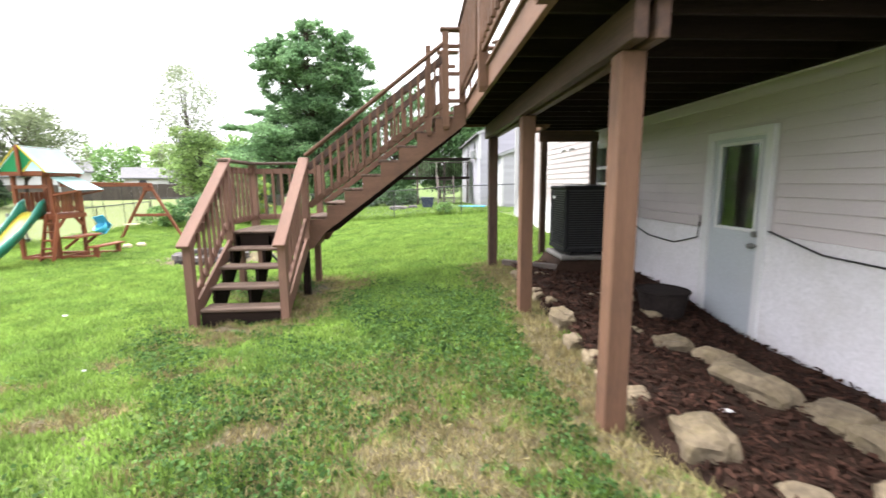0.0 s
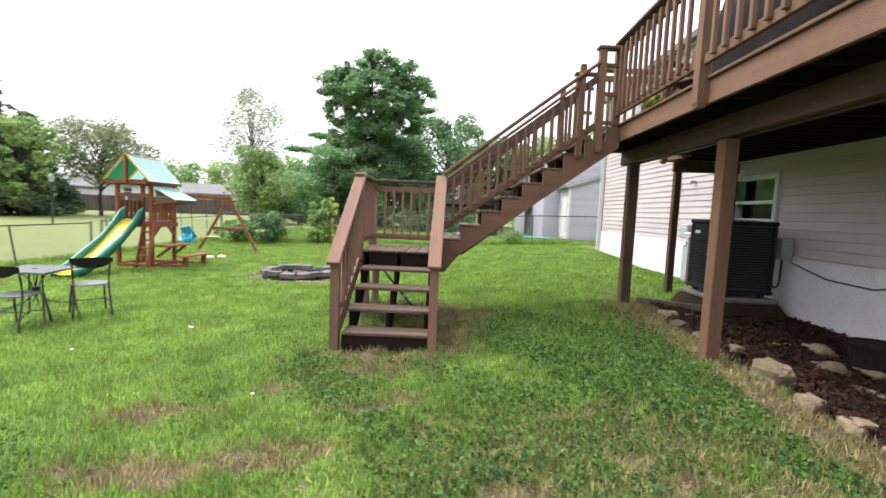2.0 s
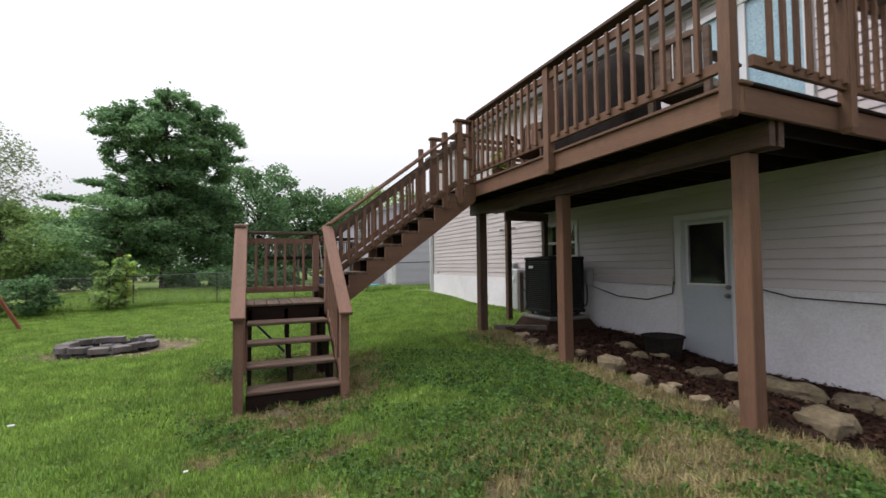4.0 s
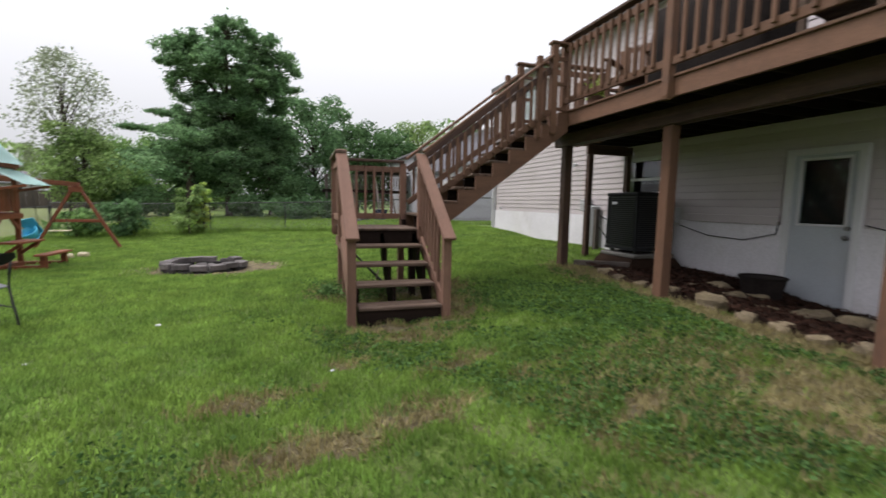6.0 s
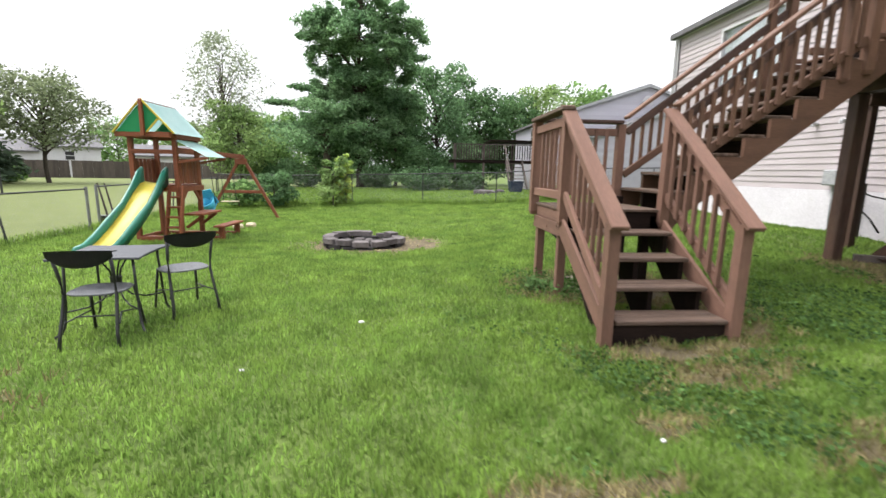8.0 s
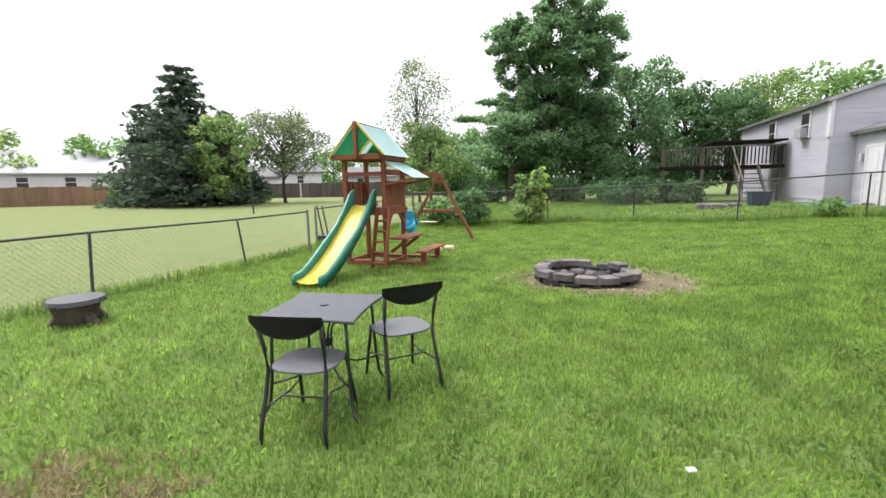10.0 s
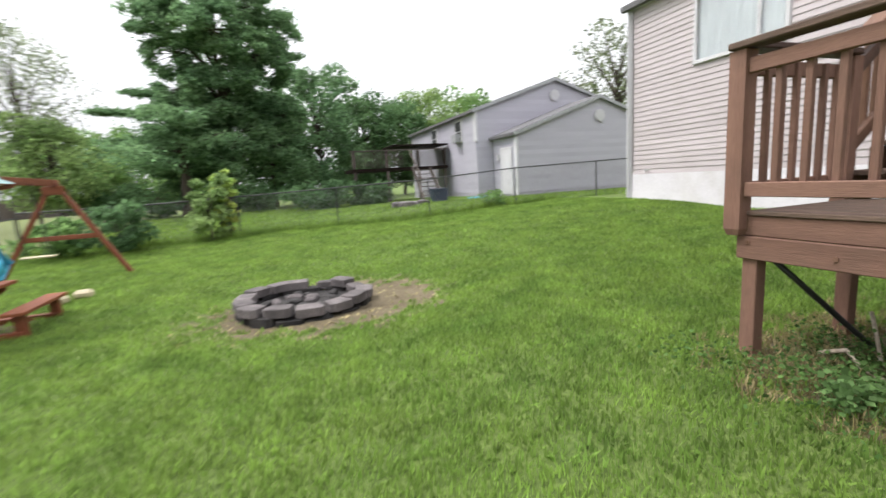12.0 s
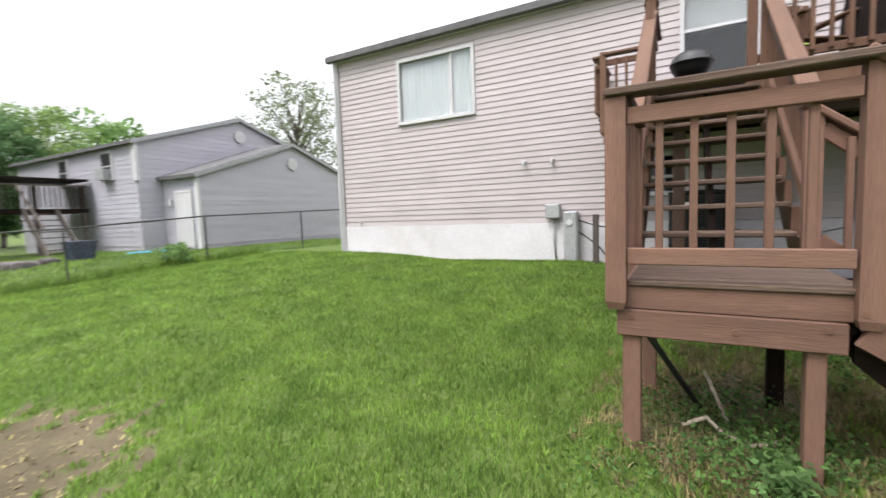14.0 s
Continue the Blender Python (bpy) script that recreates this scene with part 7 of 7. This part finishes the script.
def far_house(x, y, w, d, h, ridge, rz, label, wing=None, roof=SHINGLE):
    """A gabled house seen side on, with windows; wing: offset, width, wall height and roof rise of a lower part beside it."""
    hs = empty("house", x, y, 0, label, "house", group="far houses", rz=rz)
    M = WORLD[hs]
    for ox, w_, h_, rise_ in [(0, w, h, ridge)] + ([wing] if wing else []):
        part("wall", prism(bmesh.new(), [(-d / 2, -0.3), (d / 2, -0.3), (d / 2, h_), (0, h_ + rise_), (-d / 2, h_)], "x", ox - w_ / 2, ox + w_ / 2), WHITE, hs, m=M.copy())
        for s in (-1, 1):
            part("roof", prism(bmesh.new(), [(0, h_ + rise_ + 0.03), (s * (d / 2 + 0.35), h_ - 0.25), (s * (d / 2 + 0.35), h_ - 0.1), (0, h_ + rise_ + 0.2)], "x", ox - w_ / 2 - 0.3, ox + w_ / 2 + 0.3), roof, hs, "grey roof", m=M.copy())
        n = max(1, int(w_ / 3.2))
        for i in range(n):
            at_ = M @ Matrix.Translation((ox - w_ / 2 + w_ * (i + 0.6) / (n + 0.2), -d / 2 - 0.02, h_ * 0.68))
            win = new("window", box_mesh(1.0, 0.08, 1.1, WHITE, 0.01))
            place(win, at_, hs)
            for dz in (-0.25, 0.25):
                place(new("pane", box_mesh(0.8, 0.03, 0.42, METAL_DARK, 0.004)), at_ @ Matrix.Translation((0, -0.05, dz)), win)
    return hs


far_house(-55.5, 35.0, 11, 8, 3.2, 2.0, 52, "white single-storey house with pale blue-grey roof beyond the fence", roof=GREY_VINYL)
far_house(-45.0, 58.0, 5.6, 8, 3.5, 1.3, 38, "pale house with grey roof and lower wing across the field", wing=(-5.4, 5.2, 2.9, 1.1))
far_house(-35.0, 61.0, 7, 7, 2.7, 1.1, 30, "white house with grey roof across the field")
far_house(-25.0, 63.0, 9, 7, 2.9, 1.8, 22, "white house behind trees across the field")
lamp = empty("street_lamp", -23.0, 23.4, -0.1, "slim dark lamp post in the field", "lamp post")
rod("pole", (-23, 23.4, -0.3), (-23, 23.4, 2.25), 0.045, METAL_DARK, lamp)
part("lantern", rod_bm(bmesh.new(), (-23, 23.4, 2.25), (-23, 23.4, 2.55), 0.09, 0.14, 8), UTIL, lamp)
part("lantern_cap", rod_bm(bmesh.new(), (-23, 23.4, 2.55), (-23, 23.4, 2.66), 0.17, 0.03, 8), METAL_DARK, lamp)

# ---- grass blades ----
def blades(name, x, y, rng, length, width, material, label, lean=0.5):
    """Thin bent blades, two triangles each, joined."""
    n = len(x)
    z = soil_z(x, y) - 0.006
    a, b = rng.uniform(0, 2 * np.pi, n), rng.uniform(0, 2 * np.pi, n)
    L, W = rng.uniform(*length, n), rng.uniform(*width, n)
    tilt = np.abs(rng.normal(0, lean, n)).clip(0, 1.3)
    o = np.stack([x, y, z], -1)
    d = np.stack([np.cos(a) * np.sin(tilt), np.sin(a) * np.sin(tilt), np.cos(tilt)], -1)
    s = np.stack([np.cos(b), np.sin(b), 0 * b], -1)
    m_ = o + d * L[:, None] * 0.55 + np.array([0, 0, 1]) * (L * 0.1)[:, None]
    t = o + d * L[:, None]
    V = np.stack([o - s * W[:, None] / 2, o + s * W[:, None] / 2, m_ + s * W[:, None] * 0.4, t, m_ - s * W[:, None] * 0.4], 1).reshape(-1, 3)
    return tagged(from_arrays(name, V, np.arange(5 * n).reshape(n, 5), material), label, "grass", kind="stuff")


rng = np.random.default_rng(77)


def lawn_points(n, x0, x1, y0, y1, keep_bare=0.45):
    x, y = rng.uniform(x0, x1, n), rng.uniform(y0, y1, n)
    ok = (bare(x, y) + rng.normal(0, 0.12, n) < keep_bare) & ~((x > bed_edge(y)) & (y < 6.6)) & (x < 3.05)
    return x[ok], y[ok]


x1, y1 = lawn_points(330000, -9.0, 1.4, -0.5, 12.5)
fade = np.clip((9.0 - np.hypot((x1 + 3.4) * 1.25, y1 - 4.6)) / 5.0, 0, 1)
ok = rng.uniform(0, 1, len(x1)) < 0.15 + 0.85 * fade
blades("grass", x1[ok], y1[ok], rng, (0.022, 0.05), (0.004, 0.009), BLADE, "short mown grass of the near lawn")
x1, y1 = lawn_points(400000, -11.5, 3.0, -4.5, 19.4)
ok = y1 < 17.4 - 0.19 * x1
blades("grass", x1[ok], y1[ok], rng, (0.035, 0.075), (0.009, 0.018), BLADE, "short mown grass of the far lawn")
x1, y1 = rng.uniform(-11.4, 9.0, 90000), rng.uniform(15.5, 30.0, 90000)
ok = (y1 > 17.6 - 0.19 * x1) & ~((x1 > 3.0) & (y1 > 20.8))
blades("grass", x1[ok], y1[ok], rng, (0.05, 0.11), (0.02, 0.04), BLADE, "mown grass beyond the back fence")
# clover and plantain among the grass
cl = 95000
x1, y1 = rng.uniform(-4.5, 1.1, cl), rng.uniform(0.4, 8.5, cl)
# density rises toward the deck: dark leaves also stand in for shade there
patch = np.sin(x1 * 2.3 + 1) * np.sin(y1 * 1.9) + 0.6 * np.sin(x1 * 5.1 + y1 * 3.7) + 0.6 * (x1 + 1.7) - 1.6 * np.clip(y1 - 5.2, 0, 9) - 2.0 * np.clip(x1 - 0.75, 0, 1) - 2.2 * np.clip(1.7 - y1, 0, 2)
ok = (patch + rng.normal(0, 0.5, cl) > 0.15) & (bare(x1, y1) < 0.5)
x1, y1 = x1[ok], y1[ok]
V, F = cards(np.stack([x1, y1, soil_z(x1, y1) + rng.uniform(0.02, 0.055, len(x1))], -1), rng.uniform(0.015, 0.034, len(x1)), rng, 0.8, 1.0)
tagged(from_arrays("clover", V, F, WEED), "patches of clover and broad weeds in the lawn", "weeds", kind="stuff")
# tufts: taller, gathered
tc = 5200
tx, ty = rng.uniform(-6.5, 1.2, tc), rng.uniform(0.6, 9.5, tc)
tc = (clump(tx, ty) > 0.22) | (rng.uniform(0, 1, tc) < 0.22)
tx, ty = tx[tc], ty[tc]
tc = len(tx)
k = rng.integers(12, 40, tc)
x1, y1 = np.repeat(tx, k) + rng.normal(0, 0.055, k.sum()), np.repeat(ty, k) + rng.normal(0, 0.055, k.sum())
ok = (bare(x1, y1) < 0.6) & (x1 < 1.3)
blades("grass_tufts", x1[ok], y1[ok], rng, (0.035, 0.085), (0.005, 0.010), BLADE, "longer grass tufts in the lawn", 0.65)
# straw on the worn spots
x1, y1 = rng.uniform(-4.2, 1.45, 150000), rng.uniform(0.3, 7.2, 150000)
ok = (bare(x1, y1) > 0.28) & (bare(x1, y1) < 0.95)
blades("dry_grass", x1[ok], y1[ok], rng, (0.035, 0.10), (0.004, 0.009), STRAW, "dry yellow grass on worn spots", 1.1)
x1, y1 = rng.uniform(-9.2, -6.2, 22000), rng.uniform(2.8, 5.4, 22000)
ok = (bare(x1, y1) > 0.35) & (bare(x1, y1) < 1.2)
blades("dry_grass", x1[ok], y1[ok], rng, (0.03, 0.12), (0.004, 0.011), STRAW, "dry straw and clippings round the paving slabs", 1.2)
# long grass along the fences
t_ = rng.uniform(0, 1, 9000)
x1, y1 = -11.7 + 21.3 * t_, 19.57 - 4.02 * t_ + rng.normal(0, 0.09, 9000)
ok = x1 < 3
blades("fence_grass", x1[ok], y1[ok], rng, (0.1, 0.28), (0.008, 0.016), BLADE, "long grass under the back fence", 0.35)
y1 = rng.uniform(-2, 19, 7000)
blades("fence_grass", -11.65 + rng.normal(0, 0.08, 7000), y1, rng, (0.08, 0.24), (0.008, 0.016), BLADE, "long grass under the side fence", 0.35)
